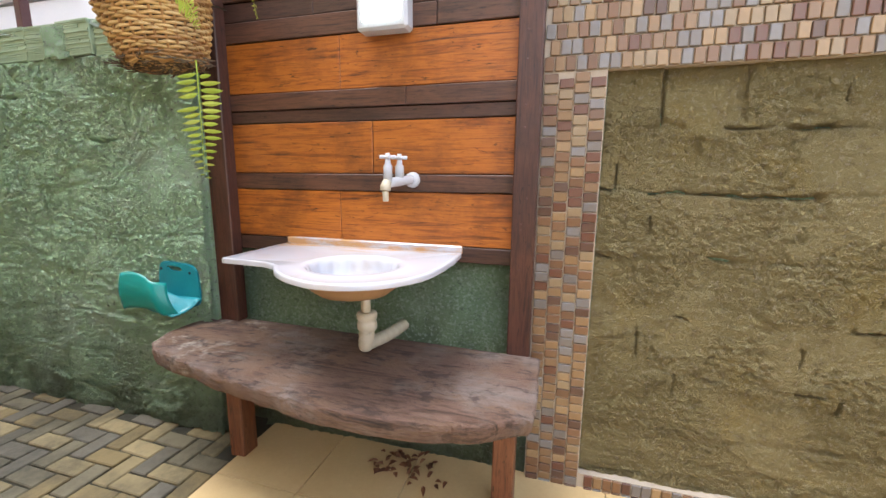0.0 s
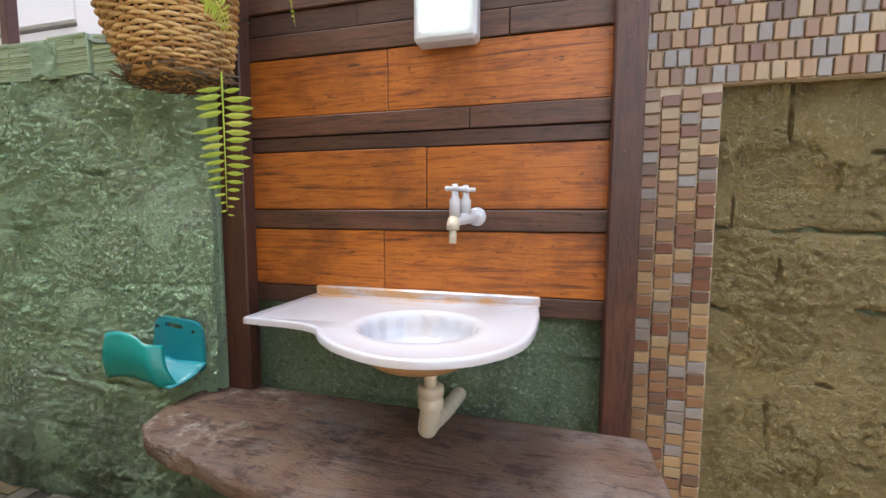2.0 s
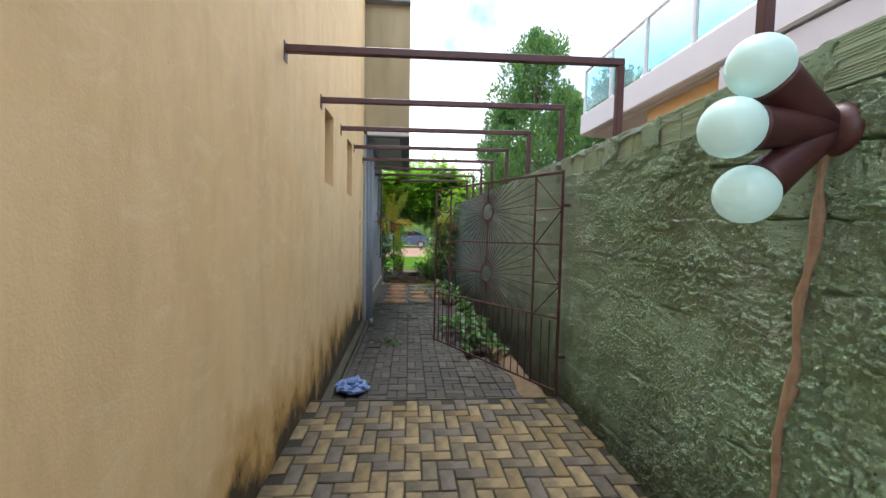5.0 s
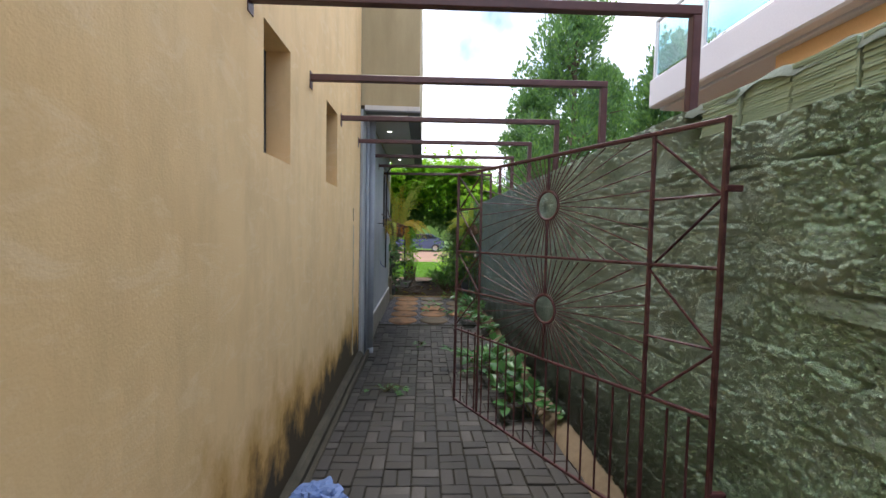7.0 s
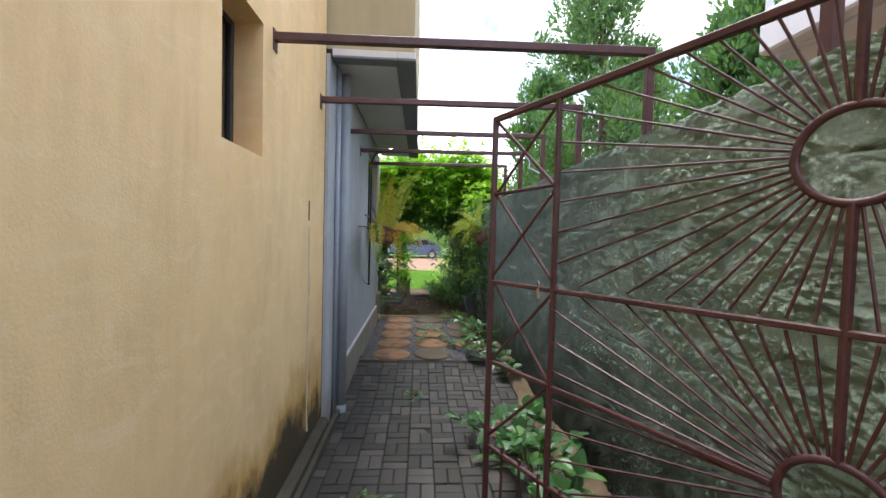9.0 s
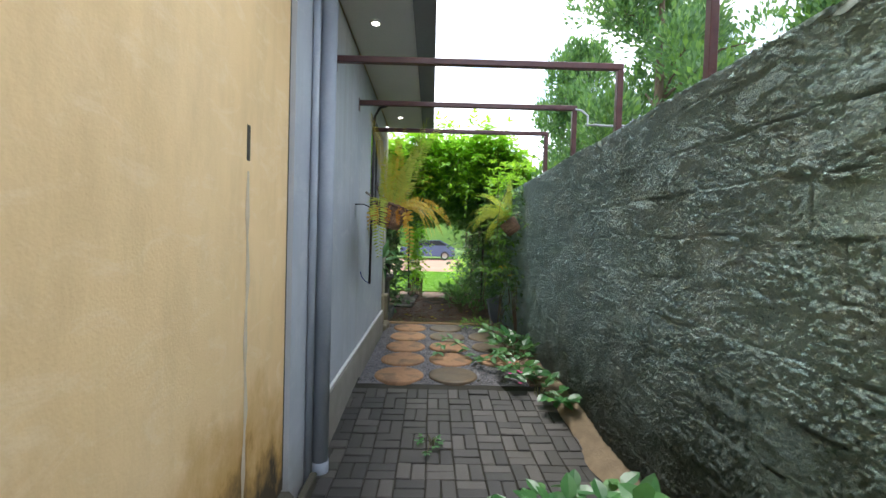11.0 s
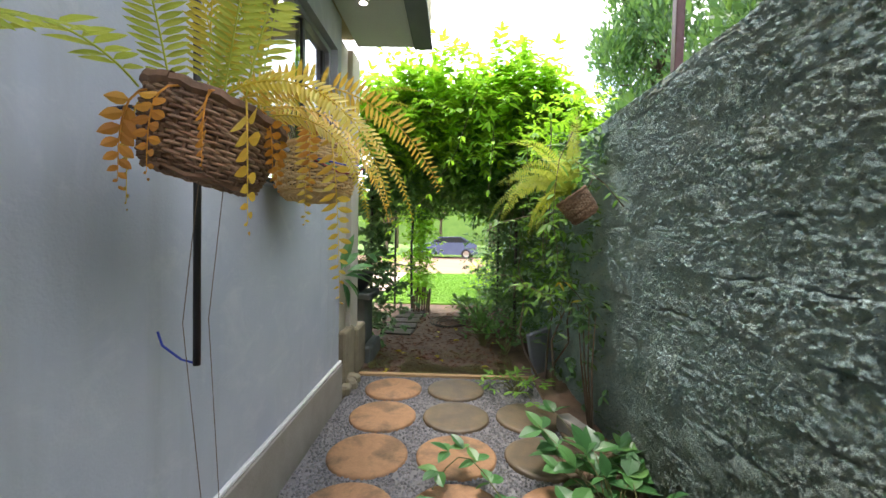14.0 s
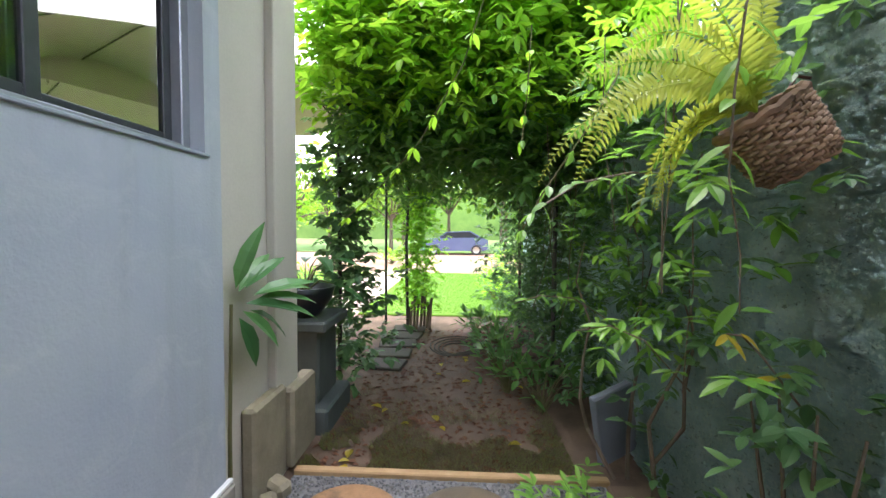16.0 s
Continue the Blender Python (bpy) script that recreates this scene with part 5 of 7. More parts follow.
for j in range(58):
    for k in range(2):
        put_tile(0.14 + Q * j, -0.105 - P * k, True, False)
tagged(part("mosaic_tiles_far", joined, MOSAIC_JOINED, mosaic), "", "", "", "stuff")

# ---- beige floor tiles by the sink ----
rng = random.Random(3)
for i in range(9):
    for j in range(7):
        x0, y1 = -1.6 + 0.455 * i, 1.92 - 0.455 * j
        if x0 > 2.2:
            continue
        g = Geo().box(x0 + 0.002, x0 + 0.453, y1 - 0.453, y1 - 0.002, UP - 0.02, UP + rng.uniform(0.010, 0.012), 0.002)
        part("floor_tile", g, BEIGE, upper_floor)
DRYLEAF = make_leaf("dry_brown_leaf", (0.10, 0.035, 0.015), (0.17, 0.065, 0.03), (0.24, 0.11, 0.05), 0.15, 0.7)
g = Geo()
for k in range(60):
    p = Vector((-0.72 + rng.gauss(0, 0.10), 1.76 + rng.gauss(0, 0.05), UP + 0.014 + rng.uniform(0, 0.03)))
    a = rng.uniform(0, 6.28)
    g.leaf(p, p + Vector((math.cos(a), math.sin(a), rng.uniform(-0.1, 0.3))) * rng.uniform(0.025, 0.06), 0.02, (0, 0, 1), 0.2, 0.4)
tagged(part("dead_leaves", g, DRYLEAF), "small heap of dry brown leaves under the bench", "leaves", "", "stuff")

# ---- fittings on the house ----
FRAME = plain("dark_window_frame", (0.03, 0.034, 0.04), (0.05, 0.055, 0.06), 5.0, 0.4)
for k, (a, b) in enumerate((W1, W2)):
    win = tagged(new("window_%d" % (k + 1)), "narrow deep-set window with a dark frame", "window", "", "structure")
    win.location = (a, HY - 0.15, WZ0)
    win.matrix_world = T((a, HY - 0.15, WZ0))
    y0, y1 = HY - 0.2, HY - 0.16
    g = Geo().box(a, a + 0.035, y0, y1, WZ0, WZ1, 0.003).box(b - 0.035, b, y0, y1, WZ0, WZ1, 0.003).box(a + 0.036, b - 0.036, y0, y1, WZ0, WZ0 + 0.035, 0.003).box(a + 0.036, b - 0.036, y0, y1, WZ1 - 0.035, WZ1, 0.003)
    part("window_frame", g, FRAME, win)
    pane = part("pane", Geo().box(a + 0.035, b - 0.035, y0 + 0.015, y0 + 0.021, WZ0 + 0.035, WZ1 - 0.035), WINDOWGLASS, win)
rng = random.Random(12)
for x, z in ((-11.324, 3.06), (-14.2, 3.06)):
    spot = thing("downlight", "small lit round downlight in the soffit", "lamp", "soffit downlights", (x, -0.256, z))
    part("ring", Geo().lathe([(0.03, 0.012), (0.034, 0.002), (0.052, 0.0), (0.056, 0.012)], 28, T((x, -0.256, 3.056))), SOFFIT, spot, smooth=True)
    part("lens", Geo().lathe([(0.0, 0.003), (0.03, 0.003)][::-1], 24, T((x, -0.256, 3.056))), SPOTGLOW, spot, "glowing lens")
pipe = thing("downpipe", "pale blue painted downpipe on the wall", "pipe", place=(-10.575, -0.44, -0.55))
part("pipe_shaft", Geo().tube([(-10.52, -0.455, -0.55), (-10.52, -0.455, 3.05)], 0.055, 24), PIPE, pipe, smooth=True)
part("shoe", Geo().tube([(-10.52, -0.455, -0.56), (-10.52, -0.455, -0.44)], 0.06, 24), PIPE, pipe, smooth=True)
cond = thing("conduit", "slim pale blue painted conduit beside the downpipe", "pipe", place=(-10.38, -0.475, -0.5))
part("pipe_shaft", Geo().tube([(-10.345, -0.49, -0.55), (-10.345, -0.49, 3.05)], 0.024, 16), PIPE, cond, smooth=True)
structure("trim_joint", Geo().box(-10.04, -10.02, HY - 0.02, HY + 0.004, -0.35, 3.06, 0.002), MOSS, "dark mossy joint at the end of the ochre wall")
# slot with a pale run below it
structure("trim_slot", Geo().box(-9.525, -9.495, HY - 0.01, HY + 0.003, 1.50, 1.66, 0.001), MOSS, "dark weep slot in the ochre wall")
RUN = plain("pale_lime_run", (0.56, 0.47, 0.33), (0.64, 0.56, 0.42), 14.0, 0.9)
structure("trim_run", Geo().tube([(-9.51 + 0.008 * math.sin(k), HY + 0.0015, 1.45 - 0.1 * k) for k in range(18)], [0.006 + 0.004 * (k % 3) for k in range(18)], 5), RUN, "pale lime run below the weep slot")

# window in the blue wall
win = tagged(new("window_3"), "sliding aluminium window in the blue wall", "window", "", "structure")
win.matrix_world = T((-13.6, BY - 0.1, BZ))
ALU = plain("grey_aluminium", (0.34, 0.36, 0.39), (0.42, 0.44, 0.47), 6.0, 0.4, 0.6, 0.05)
y0, y1 = BY - 0.13, BY - 0.06
g = Geo().box(WX0, WX0 + 0.05, y0, y1, BZ, 2.75, 0.004).box(WX1 - 0.05, WX1, y0, y1, BZ, 2.75, 0.004).box(WX0 + 0.051, WX1 - 0.051, y0, y1, BZ, BZ + 0.045, 0.004).box(WX0 + 0.051, WX1 - 0.051, y0, y1, 2.70, 2.75, 0.004)
part("window_frame", g, ALU, win)
for a, b, off in ((WX0 + 0.05, -13.72, 0.0), (-13.78, WX1 - 0.05, 0.03)):
    s = part("sash", Geo().box(a, a + 0.045, y0 + off, y0 + off + 0.028, BZ + 0.046, 2.70, 0.003).box(b - 0.045, b, y0 + off, y0 + off + 0.028, BZ + 0.046, 2.70, 0.003).box(a + 0.046, b - 0.046, y0 + off, y0 + off + 0.028, BZ + 0.046, BZ + 0.08, 0.003), FRAME, win)
    part("pane", Geo().box(a + 0.04, b - 0.04, y0 + off + 0.011, y0 + off + 0.016, BZ + 0.07, 2.70), WINDOWGLASS, s)
structure("trim_sill", Geo().box(WX0 - 0.02, WX1 + 0.02, BY - 0.06, BY + 0.012, BZ, BZ + 0.014, 0.004), PIPE, "pale blue painted window sill")
g = Geo().box(-14.4, -9.9, -4.0, -0.72, -0.5, -0.4)
structure("floor_room", g, CONCRETE, "grey floor of the room behind the window")

# ---- white neighbouring house with a glass balcony ----
nb = thing("neighbour_house", "white neighbouring house with a glazed balcony and peach wall", "house", place=(-7.0, 3.4, -0.4))
part("wall", Geo().box(-7.95, -6.4, 3.62, 9.0, -0.5, 3.098), PEACH, nb, "peach painted lower wall")
part("wall", Geo().box(-6.395, -4.9, 3.45, 9.0, -0.5, 3.098), WHITEWALL, nb)
part("parapet", Geo().box(-9.75, -4.9, 3.4, 3.55, 3.12, 3.5, 0.02), WHITEWALL, nb)
part("balcony_slab", Geo().box(-9.75, -4.9, 3.56, 9.0, 3.1, 3.28, 0.01), WHITEWALL, nb)
part("wall", Geo().box(-4.895, 3.0, 3.4, 9.0, -0.5, 6.5, 0.01), WHITEWALL, nb)
part("wall", Geo().box(-7.0, -4.9, 5.5, 9.0, 3.28, 6.5), WHITEWALL, nb)
part("roof", Geo().box(-7.2, 3.2, 3.2, 9.2, 6.51, 6.7, 0.02), FASCIA, nb)
part("column", Geo().box(-9.5, -9.2, 4.3, 4.6, -0.5, 3.1, 0.01), PEACH, nb)
WHITEMETAL = plain("white_rail_metal", (0.62, 0.65, 0.66), (0.7, 0.72, 0.73), 6.0, 0.35, 0.0, 0.05)
part("handrail", Geo().bar((-9.75, 3.47, 4.28), (-4.9, 3.47, 4.28), 0.05, 0.045, 0.008), WHITEMETAL, nb)
for k in range(5):
    x0 = -9.72 + 0.965 * k
    part("rail_post", Geo().bar((x0, 3.47, 3.5), (x0, 3.47, 4.26), 0.05, 0.05, 0.004), WHITEMETAL, nb)
    pane = part("glass_panel", Geo().box(x0 + 0.04, x0 + 0.925, 3.465, 3.473, 3.56, 4.22), BALUSTRADE, nb, "green tinted glass panel")
    pane.visible_shadow = False

# ---- blue bag and weeds on the lower path ----
bm = bmesh.new()
bmesh.ops.create_icosphere(bm, subdivisions=4, radius=1.0)
for vert in bm.verts:
    p = vert.co.copy()
    q = 0.75 + 0.55 * abs(noise.noise(p * 1.7)) + 0.35 * abs(noise.noise(p * 4.1 + Vector((5, 1, 2)))) - 0.12 * abs(noise.noise(p * 9.0))
    vert.co = Vector((p.x * q * 0.145, p.y * q * 0.17, max(p.z * q * 0.085 + 0.05, 0.0)))
g = Geo()
bm.verts.index_update()
g.add([v.co for v in bm.verts], [[v.index for v in f.verts] for f in bm.faces])
bm.free()
BAG = plain("pale_blue_plastic_film", (0.13, 0.22, 0.46), (0.15, 0.245, 0.49), 14.0, 0.55, bump=0.2, fine=35)
bag = Geo().add([(x - 6.80, y - 0.30, z - 0.405) for x, y, z in g.v], g.f)
tagged(part("plastic_bag", bag, BAG), "crumpled pale blue plastic bag lying on the pavers", "bag")


def sprig(g, base, direction, leaves, size, r, wide=0.42):
    """A short stem with leaflets to both sides and one at its tip."""
    base, d = Vector(base), Vector(direction).normalized()
    side = d.cross(Vector((0, 0, 1)))
    side = side.normalized() if side.length > 0.1 else Vector((1, 0, 0))
    p = base
    step = size * 0.55
    for k in range(leaves):
        d = (d + Vector((0, 0, -0.10))).normalized()
        q = p + d * step
        for s in (-1, 1):
            t = (side * s + d * 0.55 + Vector((r.gauss(0, 0.2), r.gauss(0, 0.2), r.gauss(-0.15, 0.25)))).normalized()
            g.leaf(q, q + t * size * r.uniform(0.75, 1.15), size * wide, (r.gauss(0, 0.3), r.gauss(0, 0.3), 1), 0.18, 0.12)
        p = q
    g.leaf(p, p + d * size, size * wide, (0, 0, 1), 0.15, 0.12)


def bush(name, label, category, centre, spread, n, size, material, seed, leaves=2, wide=0.6, stems=True, group=""):
    """A low plant: stems from one root, each with broad leaves."""
    r = random.Random(seed)
    c = Vector(centre)
    top = thing(name, label, category, group, centre)
    gl = Geo()
    for k in range(n):
        tip = c + Vector((r.gauss(0, spread[0]), r.gauss(0, spread[1]), abs(r.gauss(0, 0.35)) * spread[2] + spread[2] * 0.35))
        part("stem", Geo().tube([c + Vector((r.gauss(0, 0.02), r.gauss(0, 0.02), -0.01)), c.lerp(tip, 0.5) + Vector((0, 0, 0.06)), tip], [0.005, 0.004, 0.002], 5), STEM, top)
        d = (tip - c).normalized()
        sprig(gl, c.lerp(tip, 0.75), d + Vector((0, 0, 0.2)), leaves, size * r.uniform(0.75, 1.2), r, wide)
    part("foliage", gl, material, top)
    return top


bush("weed", "small pale green weed between the pavers", "weed", (-8.9, -0.05, low(-8.9)), (0.10, 0.12, 0.04), 12, 0.05, LEAF_GLOSSY, 1)
bush("weed", "small pale green weed between the pavers", "weed", (-10.9, 0.35, low(-10.9)), (0.06, 0.06, 0.04), 6, 0.045, LEAF_GLOSSY, 2)
for k, (x, y, s, hh) in enumerate(((-8.6, 1.35, 0.14, 0.42), (-9.0, 1.25, 0.16, 0.5), (-9.5, 1.3, 0.2, 0.35), (-9.9, 1.15, 0.2, 0.22), (-8.2, 1.5, 0.12, 0.3), (-11.8, 1.45, 0.22, 0.2), (-12.3, 1.4, 0.24, 0.26), (-12.9, 1.45, 0.24, 0.3), (-13.4, 1.5, 0.26, 0.22))):
    top = bush("broadleaf_plant", "bright green broad-leaved plant growing along the wall foot", "plant", (x, y, low(x) - 0.02), (s * 1.15, s * 0.9, hh), 15, 0.15, LEAF_GLOSSY, 20 + k, 1, 0.62, True, "plants along the wall")
    if k in (2, 5):
        r = random.Random(k)
        petal = make_leaf("pink_petal", (0.5, 0.03, 0.12), (0.6, 0.05, 0.2), (0.7, 0.10, 0.28), 0.3)
        for j in range(5):
            g = Geo()
            c = Vector((x + r.uniform(-0.2, 0.15), y - 0.28 + r.uniform(-0.05, 0.1), low(x) + r.uniform(0.12, 0.3)))
            for a in range(5):
                d = Vector((math.cos(a * 1.257), math.sin(a * 1.257), 0.3))
                g.leaf(c, c + d * 0.024, 0.02, (0, 0, 1))
            part("flower", g, petal, top, "small pink flower")
# long runner over the stepping discs
g, r = Geo(), random.Random(8)
pts = [Vector((-12.9 + 0.35 * math.sin(k * 0.5), 1.35 - 0.075 * k, low(-12.6) + 0.10 + 0.05 * math.sin(k * 0.8))) for k in range(13)]
run = thing("creeping_runner", "creeping green runner reaching over the stepping discs", "plant", "plants along the wall", (-12.9, 1.35, low(-12.6)))
for k in range(1, 13):
    sprig(g, pts[k], pts[k] - pts[k - 1] + Vector((0, 0, 0.05)), 1, 0.13, r, 0.55)
part("foliage", g, LEAF_GLOSSY, run)
part("stem", Geo().tube([Vector((-12.9, 1.45, low(-12.6) - 0.01))] + pts, 0.004, 5), STEM, run)
EDGE = plain("sandy_mortar_edge", (0.15, 0.115, 0.07), (0.24, 0.18, 0.11), 7.0, 0.95, bump=0.9)
verts, faces, r = [], [], random.Random(3)
for k in range(60):
    x = -6.3 - 0.1 * k
    w = 0.075 + 0.03 * noise.noise(Vector((x * 2.3, 0, 0)))
    for y, z in ((1.69 - w * 1.6, 0.0), (1.68 - w * 0.8, 0.05), (1.76, 0.10)):
        verts.append((x, y + 0.02 * noise.noise(Vector((x * 5, y, 1))), low(x) + z + 0.015 * noise.noise(Vector((x * 6, y * 6, 2)))))
for k in range(59):
    for j in range(2):
        faces.append((k * 3 + j, k * 3 + j + 1, k * 3 + j + 4, k * 3 + j + 3))
structure("trim_mortar_foot", Geo().add(verts, faces), EDGE, "crumbling sandy mortar at the foot of the wall", True)

structure("trim_gutter", Geo().box(-10.35, -6.3, -0.475, -0.43, -0.6, -0.425, 0.008), MOSS, "mossy cement strip along the house foot")

# ---- gravel strip with round stepping discs ----
GRAVEL = pieces("grey_gravel", [(0.22, 0.22, 0.235), (0.14, 0.14, 0.15), (0.30, 0.29, 0.30), (0.10, 0.10, 0.105), (0.19, 0.175, 0.165)], rough=0.9, island=True, fine=90, amount=0.35)
GZ = -0.425
g = Geo().box(-15.12, -12.05, -0.465, 1.42, -0.6, GZ - 0.004)
structure("floor_gravel_bed", g, plain("gravel_bed", (0.17, 0.17, 0.17), (0.24, 0.235, 0.23), 30, 0.95, bump=1.0, fine=120), "fine grey gravel bed between the discs")
r = np.random.RandomState(4)
N = 24000
px, py = r.uniform(-15.1, -12.06, N), r.uniform(-0.46, 1.41, N)
DISCS = []
for i in range(5):
    for j in range(3):
        if j == 2 and i in (0, 4):
            continue
        DISCS.append((-12.29 - 0.612 * i - 0.02 * j, -0.03 + 0.622 * j, i, j))
keep = np.ones(N, bool)
for x, y, i, j in DISCS:
    keep &= (px - x) ** 2 + (py - y) ** 2 > 0.285 ** 2
px, py = px[keep], py[keep]
N = len(px)
s = r.uniform(0.006, 0.013, (N, 1, 1)) * r.uniform(0.7, 1.3, (N, 1, 3))
oct_ = np.array([[1, 0, 0], [-1, 0, 0], [0, 1, 0], [0, -1, 0], [0, 0, 0.7], [0, 0, -0.7]], float)
ang = r.uniform(0, 6.28, N)
v = oct_[None] * s
vx = v[:, :, 0] * np.cos(ang)[:, None] - v[:, :, 1] * np.sin(ang)[:, None] + px[:, None]
vy = v[:, :, 0] * np.sin(ang)[:, None] + v[:, :, 1] * np.cos(ang)[:, None] + py[:, None]
vz = v[:, :, 2] + GZ + 0.002
v = np.stack([vx, vy, vz], -1).reshape(-1, 3)
tri = np.array([[0, 2, 4], [2, 1, 4], [1, 3, 4], [3, 0, 4], [2, 0, 5], [1, 2, 5], [3, 1, 5], [0, 3, 5]])
f = (tri[None] + 6 * np.arange(N)[:, None, None]).reshape(-1, 3)
me = bpy.data.meshes.new("gravel")
me.from_pydata(v.tolist(), [], f.tolist())
me.materials.append(GRAVEL)
tagged(new("gravel", me), "loose fine grey gravel round the stepping discs", "gravel", "", "stuff")


def make_disc(name, wet):
    s = Nodes(name, 0.55 if wet else 0.8)
    a, b, c = ((0.055, 0.045, 0.026), (0.09, 0.066, 0.035), (0.17, 0.11, 0.05)) if wet else ((0.27, 0.145, 0.07), (0.36, 0.195, 0.095), (0.17, 0.09, 0.048))
    big = s.noise(5.5, 6, rough=0.65)
    col = s.ramp(big, [(0.3, a), (0.5, b), (0.72, c)])
    dark = s.ramp(s.noise(4.0, 6, rough=0.7), [(0.5, 0.0), (0.66, 1.0)])
    col = s.mix(s.math("MULTIPLY", dark, 0.7), col, (0.085, 0.07, 0.04))
    fine = s.noise(70, 4)
    s.colour(s.mix(s.math("MULTIPLY", fine, 0.4), col, (0.08, 0.05, 0.03))).bump(fine, 0.5, 0.004)
    return s.mat


DRYDISC, WETDISC = make_disc("terracotta_disc", False), make_disc("mossy_wet_disc", True)
prof = [(0.0, 0.03), (0.20, 0.030), (0.235, 0.031), (0.255, 0.028), (0.272, 0.026), (0.281, 0.018), (0.282, -0.03)]
for x, y, i, j in DISCS:
    wet = (j == 1 and i in (0, 3, 4)) or (j == 2 and i > 1)
    disc = part("stepping_disc", Geo().lathe(prof[::-1], 44, T((0, 0, 0))), WETDISC if wet else DRYDISC, None, "", True)
    disc.location = (x, y, GZ - 0.005)
    disc.rotation_euler = (0.01 * (i % 3 - 1), 0.012 * (j - 1), i * 1.3 + j)
    tagged(disc, "damp mossy round stepping disc set in gravel" if wet else "orange-brown round stepping disc set in gravel", "stepping disc", "round stepping discs")
structure("trim_kerb", Geo().box(-15.17, -15.11, -0.47, 1.45, -0.5, -0.395, 0.008), plain("orange_clay_edging", (0.40, 0.25, 0.12), (0.48, 0.32, 0.17), 8.0, 0.9, bump=0.6), "thin clay kerb at the end of the gravel")
conc = part("concrete_block", Geo().box(-0.13, 0.13, -0.06, 0.06, 0, 0.13, 0.008, T((-13.9, 1.5, -0.43)) @ pose(0, 0, 0, 0, 0, 20)), CONCRETE)
tagged(conc, "small grey concrete block lying by the wall foot", "block")
bed = Geo().box(-15.1, -12.05, 1.42, 1.76, -0.6, -0.405, 0.01)
structure("ground_bed", bed, SOIL, "strip of dark soil at the wall foot")


# ---- fern baskets along the narrow passage ----
rod = thing("black_tube", "black plastic tube hung from the pergola down the blue wall", "tube", place=(-12.2, -0.44, 0.62))
part("tube", Geo().tube([(-12.06, -0.22, 2.57), (-12.10, -0.30, 2.56), (-12.15, -0.36, 2.48), (-12.16, -0.37, 2.3), (-12.16, -0.372, 1.4), (-12.162, -0.378, 0.644)], 0.013, 10), RUBBER, rod, smooth=True)
part("wire", Geo().tube([(-12.162, -0.38, 0.65), (-12.14, -0.42, 0.67), (-12.10, -0.46, 0.73), (-12.087, -0.467, 0.782)], 0.004, 6), plain("blue_cable", (0.01, 0.03, 0.3), (0.02, 0.05, 0.4), 5, 0.4, bump=0), rod, "blue cable end")
fa = thing("hanging_fern_basket", "weathered dark wicker basket with a yellowing fern on the blue wall", "hanging basket", "woven fern baskets", (-11.78, -0.2, 1.25))
MA = T((-11.875, -0.175, 1.285)) @ pose(0, 0, 0, -14, -5, 0) @ Matrix.Diagonal((1.22, 0.92, 1, 1))
wicker(fa, MA, 0.140, 0.172, 0.19, 19, WICKER_GREY, 34)
part("hook", Geo().tube([(-11.95, -0.52, 1.5), (-11.92, -0.42, 1.5), (-11.9, -0.33, 1.46)], 0.006, 6), RUBBER, fa)
r = random.Random(31)
crown = Vector((-11.88, -0.11, 1.47))
for k, (x, y) in enumerate(((-11.74, -0.10), (-11.80, -0.07))):
    part("hanging_root", Geo().tube([(x, y, 1.26), (x + 0.02, y - 0.03, 0.9), (x - 0.01, y - 0.02 * k, 0.4), (x + 0.03, y - 0.05, -0.2)], 0.0012, 5), BARK, fa)
for k in range(8):
    a = r.uniform(-1.2, 2.0)
    frond(fa, crown + Vector((r.uniform(-.1, .1), r.uniform(-.1, .1), -0.02)), (0.45 * math.cos(a) - 0.05, 0.26 * math.sin(a) + 0.02, 1.3), r.uniform(0.75, 1.1), r.uniform(0.35, 1.0), 0.085, 27, LEAF_FERN if k % 3 else LEAF_FERN_YELLOW, 100 + k, 0.0, 0.2, (r.gauss(0, 0.45), 1, r.gauss(0, 0.2)))
for k in range(6):
    a = -0.6 + 0.5 * k
    frond(fa, crown + Vector((0.05 * k - 0.1, 0.08, 0.0)), (-0.7 + 0.12 * k, 0.75, 0.6), r.uniform(0.5, 0.68), r.uniform(1.2, 1.9), 0.07, 26, LEAF_FERN_YELLOW if k % 2 else LEAF_FERN_GOLD, 140 + k, 0.0, 0.22, (r.gauss(0.3, 0.5), 0.6, -0.6))
frond(fa, (-11.72, -0.24, 1.49), (0.95, 0.07, 0.5), 0.95, 1.55, 0.125, 19, LEAF_FERN, 160, 0.0, 0.26)
for k in range(7):
    a = -1.9 + 0.52 * k
    frond(fa, (-11.875 + 0.19 * math.cos(a + 0.9), -0.16 + 0.16 * math.sin(a + 1.2), 1.48), (0.55 * math.cos(a), 0.55 * math.sin(a) + 0.2, 0.30), r.uniform(0.18, 0.42), 4.2, r.uniform(0.045, 0.075), 5, LEAF_FERN_DRY if k % 4 else LEAF_FERN_GOLD, 170 + k, r.uniform(-1, 1), 0.6, (r.gauss(0.2, 0.6), 1, r.gauss(0, 0.5)), r.uniform(0.2, 0.9))

